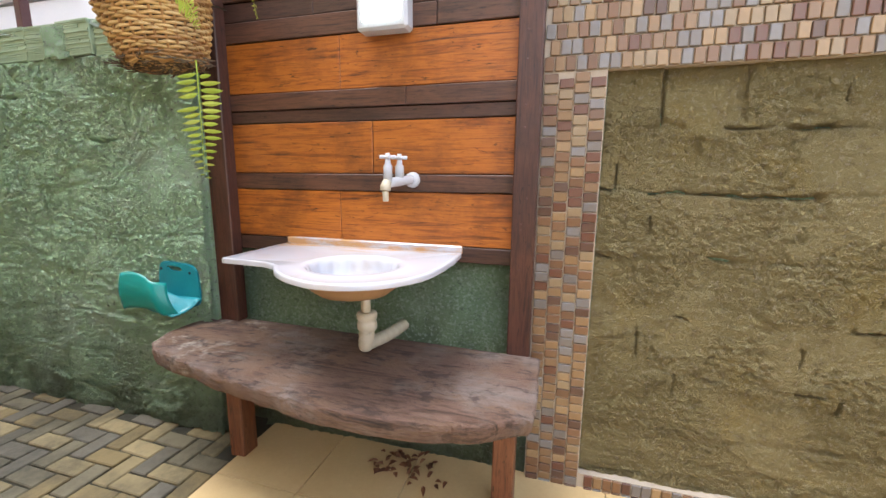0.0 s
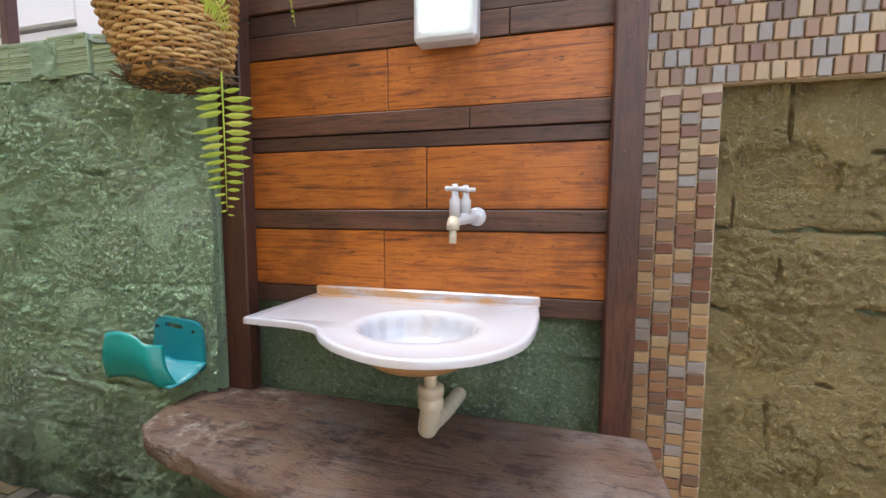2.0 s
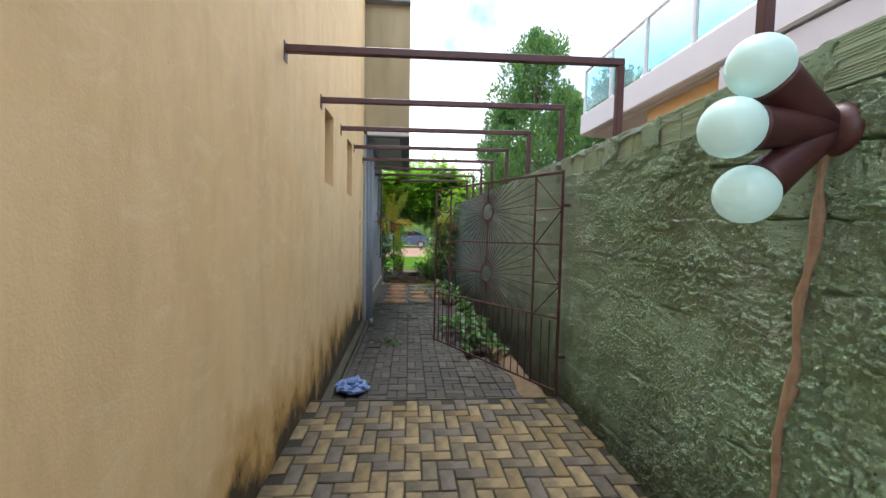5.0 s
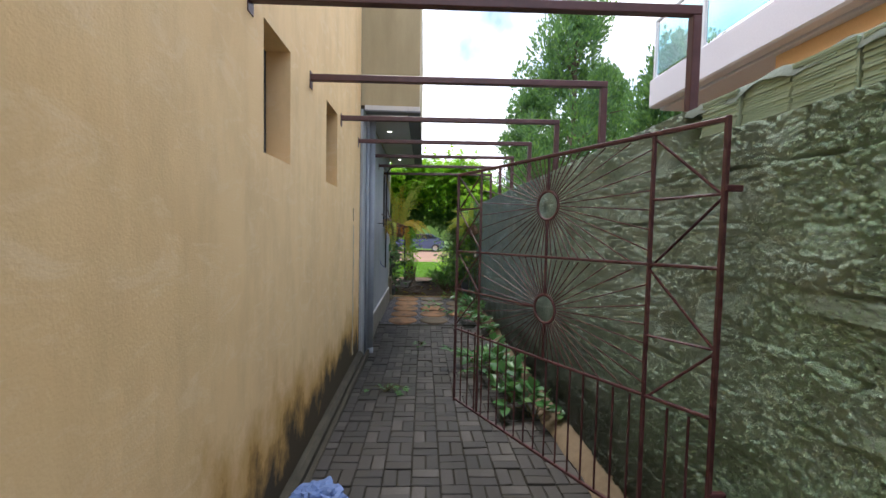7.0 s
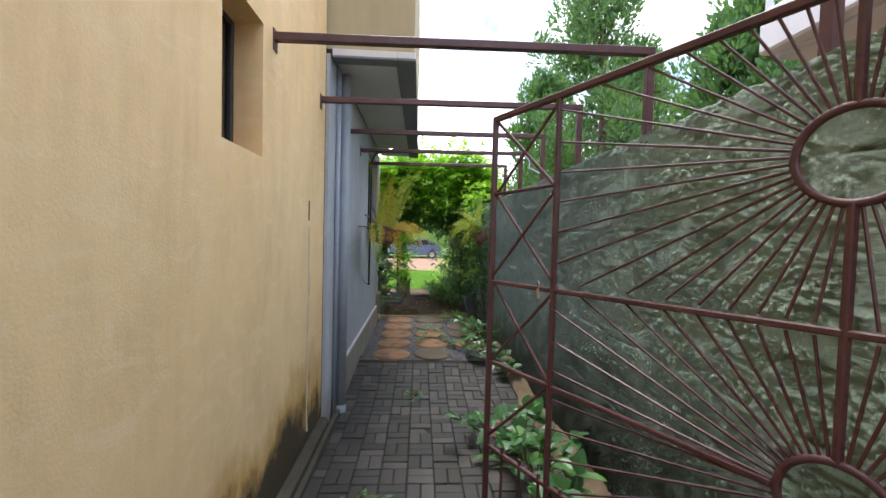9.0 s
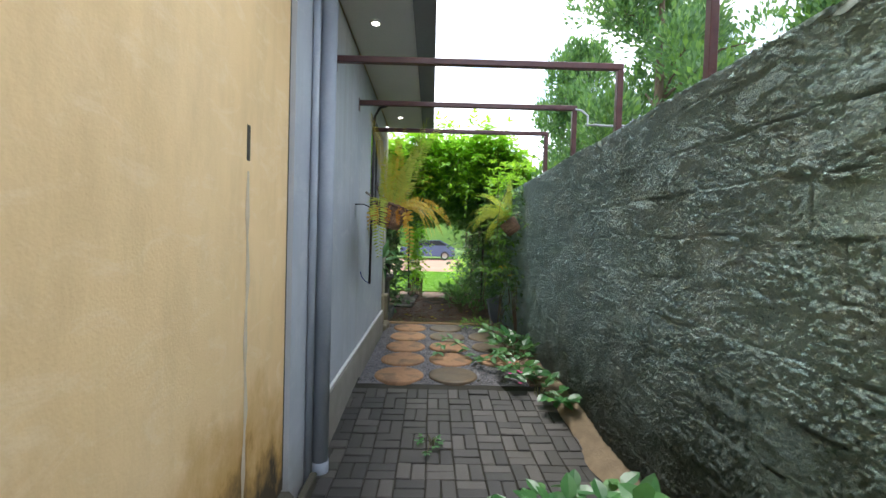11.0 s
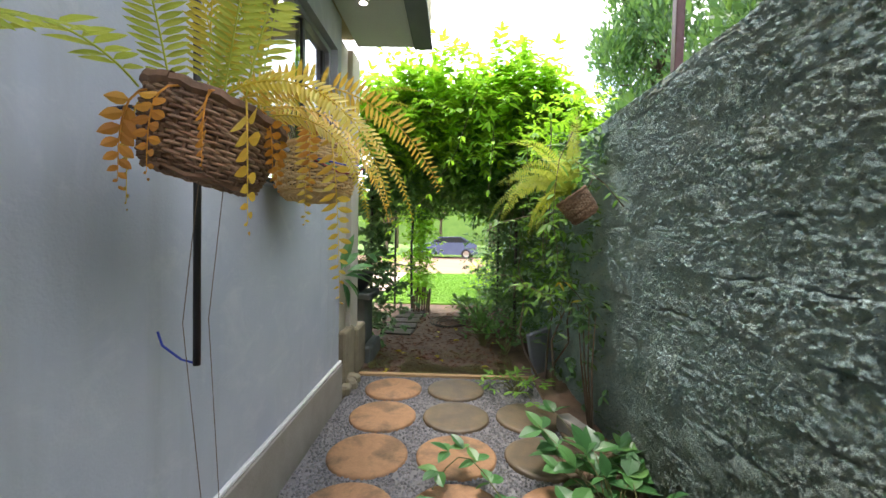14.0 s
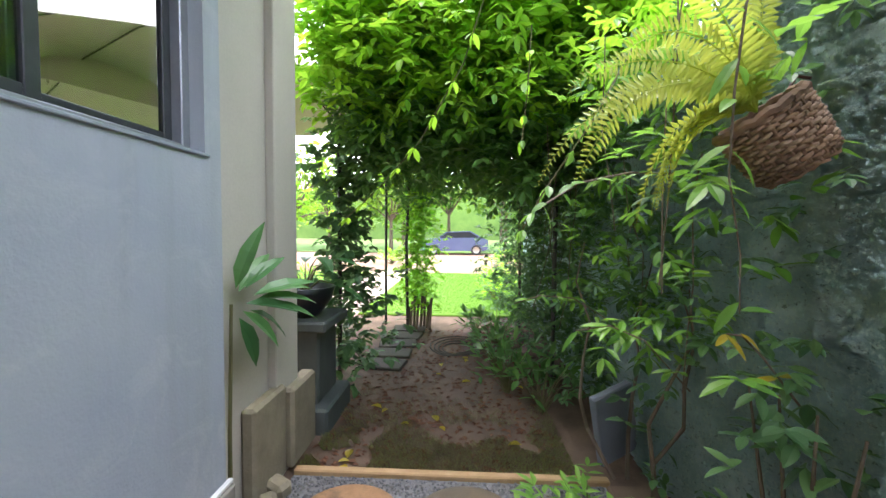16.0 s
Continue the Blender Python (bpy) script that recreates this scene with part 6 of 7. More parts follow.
fb = thing("hanging_fern_basket", "honey-coloured wicker basket with yellow trailing fern below the window", "hanging basket", "woven fern baskets", (-13.06, -0.27, 1.3))
MB = T((-13.07, -0.255, 1.345)) @ pose(0, 0, 0, 3, -6, 0)
wicker(fb, MB, 0.185, 0.235, 0.235, 17, WICKER, 36)
part("bracket_arm", Geo().tube([(-12.55, -0.5, 1.69), (-12.7, -0.40, 1.62), (-12.85, -0.33, 1.56)], 0.014, 8), plain("weathered_stick", (0.22, 0.2, 0.18), (0.3, 0.28, 0.25), 12, 0.9), fb)
for k, c in enumerate(((0.02, 0.05, 0.4), (0.0, 0.30, 0.2), (0.3, 0.03, 0.05), (0.012, 0.012, 0.013))):
    pts = [Vector((-12.80, -0.22, 1.53)), Vector((-12.85 - 0.04 * k, -0.08, 1.50 - 0.02 * k)), Vector((-12.92 - 0.06 * k, 0.0, 1.49 - 0.012 * k)), Vector((-12.98 - 0.05 * k, 0.01, 1.51))]
    part("wire", Geo().tube(pts, 0.004, 6), plain("cable_sheath", c, tuple(v * 1.2 for v in c), 5, 0.4, bump=0), fb)
for k in range(14):
    a = r.uniform(0, 6.28)
    part("dry_stem", Geo().tube([(-13.06 + 0.1 * math.cos(a), -0.25 + 0.1 * math.sin(a), 1.53), (-13.06 + 0.16 * math.cos(a), -0.25 + 0.16 * math.sin(a), 1.72), (-13.06 + 0.26 * math.cos(a), -0.25 + 0.22 * math.sin(a), 1.86)], 0.003, 5), BARK, fb)
for k in range(3):
    frond(fb, (-12.98 - 0.05 * k, -0.18, 1.56), (-0.1 - 0.1 * k, 0.35, 1.1), r.uniform(0.6, 0.8), 1.2, 0.08, 24, LEAF_FERN_YELLOW, 200 + k)
frond(fb, (-12.66, -0.06, 1.66), (0.30, 0.20, -0.5), 0.84, 1.6, 0.105, 11, LEAF_FERN_GOLD, 210, 0.0, 0.36, (0.35, 1, 0.0))
frond(fb, (-12.62, -0.12, 1.72), (0.45, 0.1, -0.2), 0.42, 2.2, 0.09, 7, LEAF_FERN_DRY, 215, 0.0, 0.45, (0.2, 1, 0.2))
frond(fb, (-12.66, -0.14, 1.66), (0.5, 0.1, -0.15), 0.54, 2.6, 0.08, 9, LEAF_FERN_GOLD, 211, 0.0, 0.42, (0.3, 1, 0.1))
frond(fb, (-12.60, -0.22, 1.74), (0.4, -0.1, -0.2), 0.40, 2.8, 0.085, 7, LEAF_FERN_DRY, 216, 0.0, 0.5, (0.1, 1, 0.2))

fc = thing("hanging_fern_basket", "tilted brown wicker basket with a bright fern on the boundary wall", "hanging basket", "woven fern baskets", (-14.2, 1.58, 1.35))
MC = T((-14.04, 1.60, 1.30)) @ pose(0, 0, 0, 36, -6, 0)
wicker(fc, MC, 0.105, 0.125, 0.19, 14, WICKER_GREY, 30)
part("hook", Geo().tube([(-14.2, 1.77, 1.62), (-14.2, 1.70, 1.63), (-14.2, 1.66, 1.55)], 0.006, 6), STEEL, fc)
crown = Vector((-14.06, 1.48, 1.47))
for k in range(13):
    a = r.uniform(0, 6.28)
    frond(fc, crown, (0.35 * math.cos(a) - 0.15, 0.45 * math.sin(a) - 0.4, r.uniform(0.8, 1.4)), r.uniform(0.5, 0.85), r.uniform(0.9, 1.7), 0.085, 22, LEAF_FERN, 240 + k, 0.0, 0.22, (r.gauss(0, 0.5), 1, r.gauss(0, 0.3)))
for k in range(5):
    frond(fc, crown, (0.05 - 0.16 * k, -0.9, 0.6), r.uniform(0.42, 0.58), 2.2, 0.085, 20, LEAF_FERN, 270 + k, 0.0, 0.22, (1, -0.2, r.gauss(0.2, 0.3)))


# ---- trees, vines and garden ----
def leaf_cloud(n, place, size, seed, leaves=2, wide=0.42, aim=None):
    """Sprigs at places drawn by place(r); aim turns them outwards."""
    r = random.Random(seed)
    g = Geo()
    k = 0
    while k < n:
        p = place(r)
        if p is None:
            continue
        d = Vector((r.gauss(0, 1), r.gauss(0, 1), r.gauss(0.1, 0.7)))
        if aim is not None:
            d = d * 0.6 + (p - Vector(aim)).normalized()
        sprig(g, p, d, leaves, size * r.uniform(0.7, 1.25), r, wide)
        k += 1
    return g


def conifer(x, y, top, radius, seed, base=-0.4):
    """A dense, uneven cypress-like tree: trunk, limbs, and many upswept sprays."""
    r = random.Random(seed)
    tree = thing("conifer_tree", "tall blue-green conifer behind the boundary wall", "tree", "conifers behind the wall", (x, y, base))
    g = Geo().tube([(x, y, base - 0.1), (x + 0.05, y, 1.5), (x - 0.03, y + 0.04, 3.5), (x, y, top - 0.5)], [0.16, 0.13, 0.08, 0.02], 9)
    leaves = Geo()
    lumps = []
    for k in range(104):
        f = r.uniform(0.12, 1.0)
        z = base + 0.6 + (top - base - 0.6) * f
        a = r.uniform(0, 6.28)
        reach = radius * (1.0 - 0.78 * f ** 3) * r.uniform(0.25, 1.0)
        c = Vector((x + reach * math.cos(a), y + reach * math.sin(a), z))
        lumps.append((c, r.uniform(0.34, 0.62) * (1.1 - 0.5 * f)))
        if k % 2 == 0:
            g.tube([(x, y, z - 0.5 * reach - 0.1), Vector((x, y, z - 0.2)).lerp(c, 0.6), c], [0.035, 0.02, 0.006], 5)
    for c, rad in lumps:
        for j in range(270):
            d = Vector((r.gauss(0, 1), r.gauss(0, 1), r.gauss(0.25, 0.9))).normalized()
            q = c + Vector((d.x * rad, d.y * rad, d.z * rad * 1.35)) * r.uniform(0.45, 1.0)
            w = (d * 0.7 + Vector((r.gauss(0, 0.35), r.gauss(0, 0.35), 0.75))).normalized()
            s = r.uniform(0.07, 0.15)
            across = w.cross(Vector((r.gauss(0, 1), r.gauss(0, 1), r.gauss(0, 0.4)))).normalized() * s * 0.22
            leaves.add([q, q + w * s * 0.5 - across, q + w * s, q + w * s * 0.55 + across], [(0, 1, 2, 3)])
    part("trunk", g, BARK, tree)
    part("crown", leaves, LEAF_CONIFER, tree)


conifer(-14.6, 4.1, 7.0, 2.0, 1)
conifer(-17.8, 3.9, 5.9, 1.5, 2)
conifer(-16.2, 5.6, 6.2, 1.5, 3)
conifer(-12.2, 5.4, 5.0, 1.2, 4)

ARCH = plain("dark_arch_steel", (0.03, 0.028, 0.025), (0.05, 0.045, 0.04), 8, 0.5)
arch = thing("vine_arch", "steel garden arch overgrown with a bright leafy vine", "arch", place=(-17.2, 0.3, -0.4))
for ax in (-16.75, -19.2):
    for ay in (-0.68, 1.45):
        part("post", Geo().tube([(ax, ay, -0.45), (ax, ay, 2.1)], 0.022, 8), ARCH, arch)
    pts = [(ax, 0.385 - 1.065 * math.cos(math.pi * k / 12), 2.1 + 0.55 * math.sin(math.pi * k / 12)) for k in range(13)]
    part("hoop", Geo().tube(pts, 0.02, 8), ARCH, arch)
for y in (-0.5, 0.38, 1.3):
    part("purlin", Geo().tube([(-16.7, y, 2.35), (-19.25, y, 2.35)], 0.015, 6), ARCH, arch)


def arch_top(r):
    p = Vector((r.uniform(-19.6, -16.1), r.uniform(-0.8, 2.4), 0))
    h = 3.15 + 0.55 * noise.noise(Vector((p.x * 0.9, p.y * 0.9, 4))) - 0.30 * ((p.y - 0.7) / 1.3) ** 2 - 0.12 * abs(p.x + 17.6)
    p.z = h - 0.1 + r.gauss(0, 0.22)
    return p


def arch_body(r, z0=1.45, z1=2.3):
    p = Vector((r.uniform(-19.6, -16.25) if r.random() < 0.6 else r.uniform(-16.7, -16.15), r.uniform(-0.48, 2.2), r.uniform(z0, z1)))
    floor_ = 1.60 + 0.3 * noise.noise(Vector((p.x * 1.5, p.y * 1.8, 9))) - 0.22 * abs(p.y - 0.35)
    return p if p.z > floor_ else None


# sunlight and shade of the one vine are put into separate leaf colours
part("foliage_top", leaf_cloud(4200, arch_top, 0.135, 51, 3, 0.42, (-17.6, 0.4, 2.0)), LEAF_BRIGHT, arch, "bright green leaves with sunlight in their colour")
part("foliage_body", leaf_cloud(2000, arch_body, 0.115, 52, 2, 0.40), LEAF_DARK, arch, "green leaves with shade in their colour")
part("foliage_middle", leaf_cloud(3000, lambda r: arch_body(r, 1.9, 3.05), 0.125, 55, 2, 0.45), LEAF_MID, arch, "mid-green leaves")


def left_column(r):
    z = r.uniform(-0.35, 2.2)
    w = 0.15 + 0.05 * math.sin(z * 4) + (0.12 if z < 0.2 else 0)
    return Vector((-16.75 + r.gauss(0, w), -0.60 + r.gauss(0, w), z))


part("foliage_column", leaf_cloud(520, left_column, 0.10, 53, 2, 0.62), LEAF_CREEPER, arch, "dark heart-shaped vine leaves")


def far_column(r):
    z = r.uniform(-0.1, 2.2)
    return Vector((-19.2 + r.gauss(0, 0.2), -0.16 + r.gauss(0, 0.15), z))


part("foliage_column", leaf_cloud(1100, far_column, 0.07, 54, 2, 0.5), LEAF_BRIGHT, arch, "yellow-green hanging vine leaves")
part("stem", Geo().tube([(-19.0, -0.30, -0.45), (-19.02, -0.33, 0.8), (-19.0, -0.28, 2.2)], 0.025, 7), ARCH, arch)
for k in range(8):
    part("stake", Geo().tube([(-19.0 + r.uniform(-0.1, 0.1), -0.3 + 0.05 * k, -0.45), (-19.0 + r.uniform(-0.1, 0.1), -0.28 + 0.05 * k, -0.05 + r.uniform(-0.08, 0.12))], 0.022, 7), BARK, arch)
for k, (pts, lv) in enumerate((([(-14.9, 0.75, 2.6), (-15.0, 0.55, 2.0), (-15.1, 0.3, 1.6), (-15.2, 0.05, 1.35), (-15.3, -0.2, 1.15)], 9), ([(-15.2, 0.95, 2.3), (-15.2, 0.93, 1.9), (-15.2, 0.9, 1.6)], 4), ([(-14.6, 1.3, 1.9), (-14.5, 1.1, 1.55), (-14.5, 0.9, 1.25), (-14.5, 0.82, 1.1)], 6))):
    g = Geo()
    pts = [Vector(p) for p in pts]
    stem = part("tendril", Geo().tube(pts, 0.004, 5), STEM, arch)
    for j in range(lv):
        f = (j + 0.5) / lv * (len(pts) - 1)
        i0 = min(int(f), len(pts) - 2)
        sprig(g, pts[i0].lerp(pts[i0 + 1], f - i0), pts[i0 + 1] - pts[i0], 1, 0.085, r, 0.4)
    part("foliage", g, LEAF_BRIGHT if k < 2 else LEAF_MID, stem)

wv = thing("wall_creeper", "dense creeper and shrubs covering the boundary wall", "creeper", place=(-16.5, 1.7, -0.4))


def creeper(r):
    x = r.uniform(-20.3, -13.8)
    dense = np.interp(x, [-20.3, -16.0, -14.8, -14.2, -13.8], [1, 0.9, 0.55, 0.3, 0.0])
    if r.random() > dense:
        return None
    deep = np.interp(x, [-20, -16.5, -15.3, -14], [0.75, 0.5, 0.22, 0.10])
    z = r.uniform(-0.3, 2.25) - 0.2 * (x > -15)
    if x > -15.8 and z < 0.55 and r.random() < 0.8:
        return None
    return Vector((x, 1.72 - abs(r.gauss(0, 0.5)) * deep, z))


# shade on the lower creeper is held in its leaf colour
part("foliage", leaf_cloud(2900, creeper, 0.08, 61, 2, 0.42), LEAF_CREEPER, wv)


def creeper_light(r):
    x = r.uniform(-16.5, -13.9)
    return Vector((x, 1.62 - abs(r.gauss(0, 0.16)), r.uniform(0.45, 2.0))) if r.random() < np.interp(x, [-16.5, -14.6, -13.9], [1, 0.8, 0.15]) else None


tagged(part("foliage_front", leaf_cloud(170, creeper_light, 0.10, 62, 2, 0.32), LEAF_MID, wv, "mid-green lance-shaped leaves"), "", "", "", "stuff")
for k in range(4):
    x = -15.3 - 0.12 * k * r.uniform(0.6, 1.4)
    pts = [Vector((-15.0 + r.uniform(-0.2, 0.2), 1.56 + r.uniform(-0.1, 0.1), -0.42))]
    for j in range(6):
        pts.append(pts[-1] + Vector((r.gauss(0.0, 0.09), r.gauss(0.02, 0.05), 0.24)))
    part("branch", Geo().tube(pts, [0.015 - 0.002 * j for j in range(7)], 6), BARK, wv)
for k in range(26):
    x, y, z = r.uniform(-19, -14.0), r.uniform(1.2, 1.7), r.uniform(1.4, 2.2)
    pts = [Vector((x, y, z))]
    for j in range(4):
        pts.append(pts[-1] + Vector((r.gauss(0, 0.04), r.gauss(0, 0.03), -r.uniform(0.15, 0.4))))
    part("hanging_stem", Geo().tube(pts, 0.0035, 4), BARK, wv)
def front_spray(r):
    return Vector((r.uniform(-16.5, -15.8), r.uniform(-0.6, 1.2), r.uniform(2.1, 3.0)))


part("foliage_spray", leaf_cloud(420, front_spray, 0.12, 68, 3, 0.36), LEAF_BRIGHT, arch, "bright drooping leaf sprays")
# foliage hanging over the wall top, its sunlight put into a brighter leaf colour
def over_wall(r):
    return Vector((r.uniform(-16.6, -14.6), r.uniform(1.35, 2.0), r.uniform(2.0, 2.6)))


part("foliage_crest", leaf_cloud(230, over_wall, 0.09, 66, 2, 0.36), LEAF_BRIGHT, wv, "yellow-green leaves over the wall top, sunlight in their colour")
# lance-leaved shoots standing clear of the creeper
SHOOTS = [
    ([(-13.95, 1.45, 1.95), (-13.92, 1.345, 1.73), (-13.9, 1.311, 1.49), (-13.9, 1.305, 1.25), (-13.9, 1.345, 1.03), (-13.9, 1.35, 0.86)], 9, 0.13, 0.25, LEAF_MID),
    ([(-14.6, 1.5, 1.35), (-14.2, 1.15, 1.30), (-14.0, 0.92, 1.24), (-13.9, 0.80, 1.17)], 7, 0.085, 0.27, LEAF_MID),
    ([(-14.1, 1.70, 0.5), (-14.08, 1.55, 0.68), (-14.05, 1.46, 0.76), (-14.03, 1.40, 0.77)], 4, 0.10, 0.25, LEAF_FERN_YELLOW),
    ([(-14.5, 1.55, 0.40), (-14.5, 1.35, 0.62), (-14.5, 1.20, 0.68), (-14.48, 1.05, 0.66)], 7, 0.11, 0.26, LEAF_MID),
    ([(-13.6, 1.72, 1.35), (-13.62, 1.60, 1.5), (-13.66, 1.48, 1.62), (-13.7, 1.40, 1.68)], 10, 0.10, 0.27, LEAF_MID),
    ([(-15.2, 1.45, 0.55), (-15.1, 1.2, 0.70), (-15.05, 1.0, 0.72), (-15.0, 0.85, 0.68)], 6, 0.085, 0.25, LEAF_MID),
]
for pts, lv, size, wide, leafy in SHOOTS:
    pts = [Vector(p) for p in pts]
    sh = thing("climbing_shoot", "arching shoot with pale lance-shaped leaves on the wall", "plant", "shoots on the wall", pts[0])
    part("stem", Geo().tube(pts, [0.0042 - 0.0004 * k for k in range(len(pts))], 6), BARK, sh)
    g = Geo()
    for j in range(lv):
        f = (j + 0.9) / (lv + 0.4) * (len(pts) - 1)
        i0 = min(int(f), len(pts) - 2)
        q = pts[i0].lerp(pts[i0 + 1], f - i0)
        for sgn in (-1, 1):
            if r.random() < 0.25:
                continue
            q = q + (pts[i0 + 1] - pts[i0]).normalized() * r.uniform(0.0, 0.03)
            d = Vector((r.uniform(-0.3, 0.7), sgn * r.uniform(0.4, 1.0), r.uniform(-0.7, 0.25))).normalized()
            g.leaf(q, q + d * size * r.uniform(0.5, 1.2), size * wide, (0.45, 0.1, 1), 0.25, 0.12)
    part("foliage", g, leafy, sh)


def wall_shrub(r):
    return Vector((r.uniform(-14.3, -13.85), 1.72 - abs(r.gauss(0, 0.12)), 0.36 + r.gauss(0, 0.20)))


ws = thing("wall_shrub", "dark broad-leaved shrub growing against the boundary wall", "shrub", place=(-14.05, 1.68, -0.43))
part("foliage", leaf_cloud(40, wall_shrub, 0.095, 67, 1, 0.42), LEAF_CREEPER, ws)
for k in range(4):
    part("stem", Geo().tube([(-14.05 + 0.03 * k, 1.68, -0.44), (-14.15 + 0.09 * k, 1.63, 0.1), (-14.25 + 0.15 * k, 1.62, 0.55)], [0.012, 0.008, 0.004], 6), BARK, ws)
for k, (x, y, n) in enumerate(((-16.6, 1.0, 34), (-17.4, 0.95, 36), (-18.2, 1.0, 30), (-16.2, 1.25, 20), (-18.6, 0.75, 20))):
    bush("dark_shrub", "dark glossy low shrub at the edge of the soil path", "shrub", (x, y, low(x) - 0.05), (0.2, 0.16, 0.42), n, 0.16, LEAF_DARK, 70 + k, 1, 0.3, True, "shrubs along the path")
bush("fern_clump", "small green fern clump at the wall foot", "plant", (-14.75, 1.2, -0.43), (0.16, 0.14, 0.14), 22, 0.10, LEAF_MID, 90, 2, 0.3)
stone = part("stone_slab", Geo().box(-0.03, 0.03, -0.16, 0.16, 0.0, 0.5, 0.01, T((-15.45, 1.62, -0.42)) @ pose(0, 0, 0, 14, 4, 25)), FASCIA)
tagged(stone, "dark grey stone slab leaning on the wall", "slab")

# soil path leaves and moss
g, rr = Geo(), random.Random(77)
for k in range(1900):
    p = Vector((rr.uniform(-19, -15.2), rr.uniform(-0.45, 1.25), low(-16) - 0.066))
    a = rr.uniform(0, 6.28)
    s = rr.uniform(0.02, 0.065) if k > 14 else rr.uniform(0.07, 0.12)
    g.leaf(p, p + Vector((math.cos(a), math.sin(a), 0.12)) * s, s * 0.55, (0, 0, 1), 0.1, 0.3)
tagged(part("fallen_leaves", g, DRYLEAF), "dry brown leaf litter on the soil", "leaves", "", "stuff")
g = Geo()
for k in range(16):
    p = Vector((rr.uniform(-18, -15.2), rr.uniform(-0.4, 1.2), low(-16) - 0.06))
    a = rr.uniform(0, 6.28)
    s = rr.uniform(0.06, 0.11)
    g.leaf(p, p + Vector((math.cos(a), math.sin(a), 0.15)) * s, s * 0.55, (0, 0, 1), 0.1, 0.3)
tagged(part("fallen_yellow_leaves", g, LEAF_FERN_YELLOW), "scattered fallen yellow leaves on the soil path", "leaves", "", "stuff")
cable = thing("roof_pipe", "slim grey pipe running from the pergola along the wall top", "pipe", place=(-11.8, 1.85, 2.1))
part("pipe_shaft", Geo().tube([(-12.04, 1.80, 2.61), (-11.93, 1.84, 2.56), (-11.80, 1.86, 2.47), (-11.80, 1.86, 2.37), (-11.6, 1.86, 2.32), (-11.3, 1.86, 2.23), (-11.0, 1.86, 2.15), (-10.8, 1.84, 2.07)], 0.011, 8), PIPE, cable, smooth=True)
DARKGRASS = make_leaf("short_moss_grass", (0.12, 0.15, 0.03), (0.18, 0.20, 0.045), (0.26, 0.25, 0.08), 0.4)
g = Geo()
for k in range(16000):
    x, y = -15.2 - abs(rr.gauss(0, 0.5)), rr.uniform(-0.5, 1.3)
    if noise.noise(Vector((x * 2.5, y * 2.5, 0))) < -0.15 - 0.25 * (x + 15.8):
        continue
    z = low(x) - 0.06
    a = rr.uniform(0, 6.28)
    h = rr.uniform(0.015, 0.04)
    g.add([(x - 0.004, y, z), (x + 0.004, y, z), (x + 0.02 * math.cos(a), y + 0.02 * math.sin(a), z + h)], [(0, 1, 2)])
tagged(part("moss_grass", g, DARKGRASS), "thin mossy grass on the bare soil", "grass", "", "stuff")
for k in range(5):
    s = part("slate_step", Geo().box(-0.16, 0.16, -0.25, 0.25, 0, 0.05, 0.012, T((-17.3 - 0.42 * k, -0.35 + 0.02 * k, low(-17) - 0.085)) @ pose(0, 0, 0, 0, 2, 8 * (k % 3) - 8)), MOSS)
    tagged(s, "dark flat slate step set in the soil", "step", "slate steps")
hose = thing("garden_hose", "pale garden hose coiled on the soil", "hose", place=(-18.0, 0.45, -0.47))
pts = [(-18.0 + (0.2 + 0.004 * k) * math.cos(k * 0.35), 0.5 + (0.16 + 0.003 * k) * math.sin(k * 0.35), low(-18) - 0.055 + 0.012 * (k // 18)) for k in range(72)]
part("coil", Geo().tube(pts, 0.008, 6), MOSS, hose)

# low stone return, pedestal and potted plant by the column
STONE = plain("rough_cream_stone", (0.20, 0.17, 0.115), (0.33, 0.29, 0.20), 4.0, 0.95, bump=0.9)
for k, (x0, z1) in enumerate(((-14.78, 0.12), (-15.20, 0.07))):
    part_ = Geo().box(x0 - 0.4, x0, -0.62, -0.535 + 0.03 * k, -0.45, z1, 0.02)
    structure("wall_return_%d" % (k + 1), part_, STONE, "rough cream stone foot of the column")
for k in range(3):
    b = part("rubble_stone", Geo().box(-0.07, 0.07, -0.05, 0.05, 0, 0.1, 0.03, T((-14.6 - 0.17 * k, -0.48 + 0.02 * (k % 2), -0.44)) @ pose(0, 0, 0, 5 * k, 3 * k, 31 * k)), STONE)
    tagged(b, "cream rubble stone beside the gravel", "stone", "rubble stones")
ped = thing("pedestal", "dark grey concrete pedestal for a plant pot", "pedestal", place=(-16.0, -0.72, -0.45))
PED = plain("dark_wet_concrete", (0.06, 0.075, 0.07), (0.10, 0.115, 0.105), 4.0, 0.8, bump=0.5)
part("plinth", Geo().box(-16.32, -15.68, -1.04, -0.45, -0.5, -0.28, 0.02), PED, ped)
part("shaft", Geo().box(-16.22, -15.78, -0.96, -0.55, -0.281, 0.3, 0.015), PED, ped)
part("cap", Geo().box(-16.3, -15.7, -1.03, -0.47, 0.30, 0.38, 0.015), PED, ped)
pot = thing("plant_pot", "black glazed bowl pot with a broad-leaved plant", "plant pot", place=(-15.95, -0.72, 0.38))
POTM = plain("black_glazed_pot", (0.012, 0.013, 0.016), (0.02, 0.022, 0.026), 5, 0.3, bump=0.05)
part("bowl", Geo().lathe([(0.0, 0.0), (0.10, 0.0), (0.13, 0.03), (0.21, 0.14), (0.24, 0.24), (0.225, 0.245), (0.2, 0.2), (0.0, 0.19)], 32, T((-15.95, -0.72, 0.38))), POTM, pot, smooth=True)
plant = Geo()
stems = Geo()
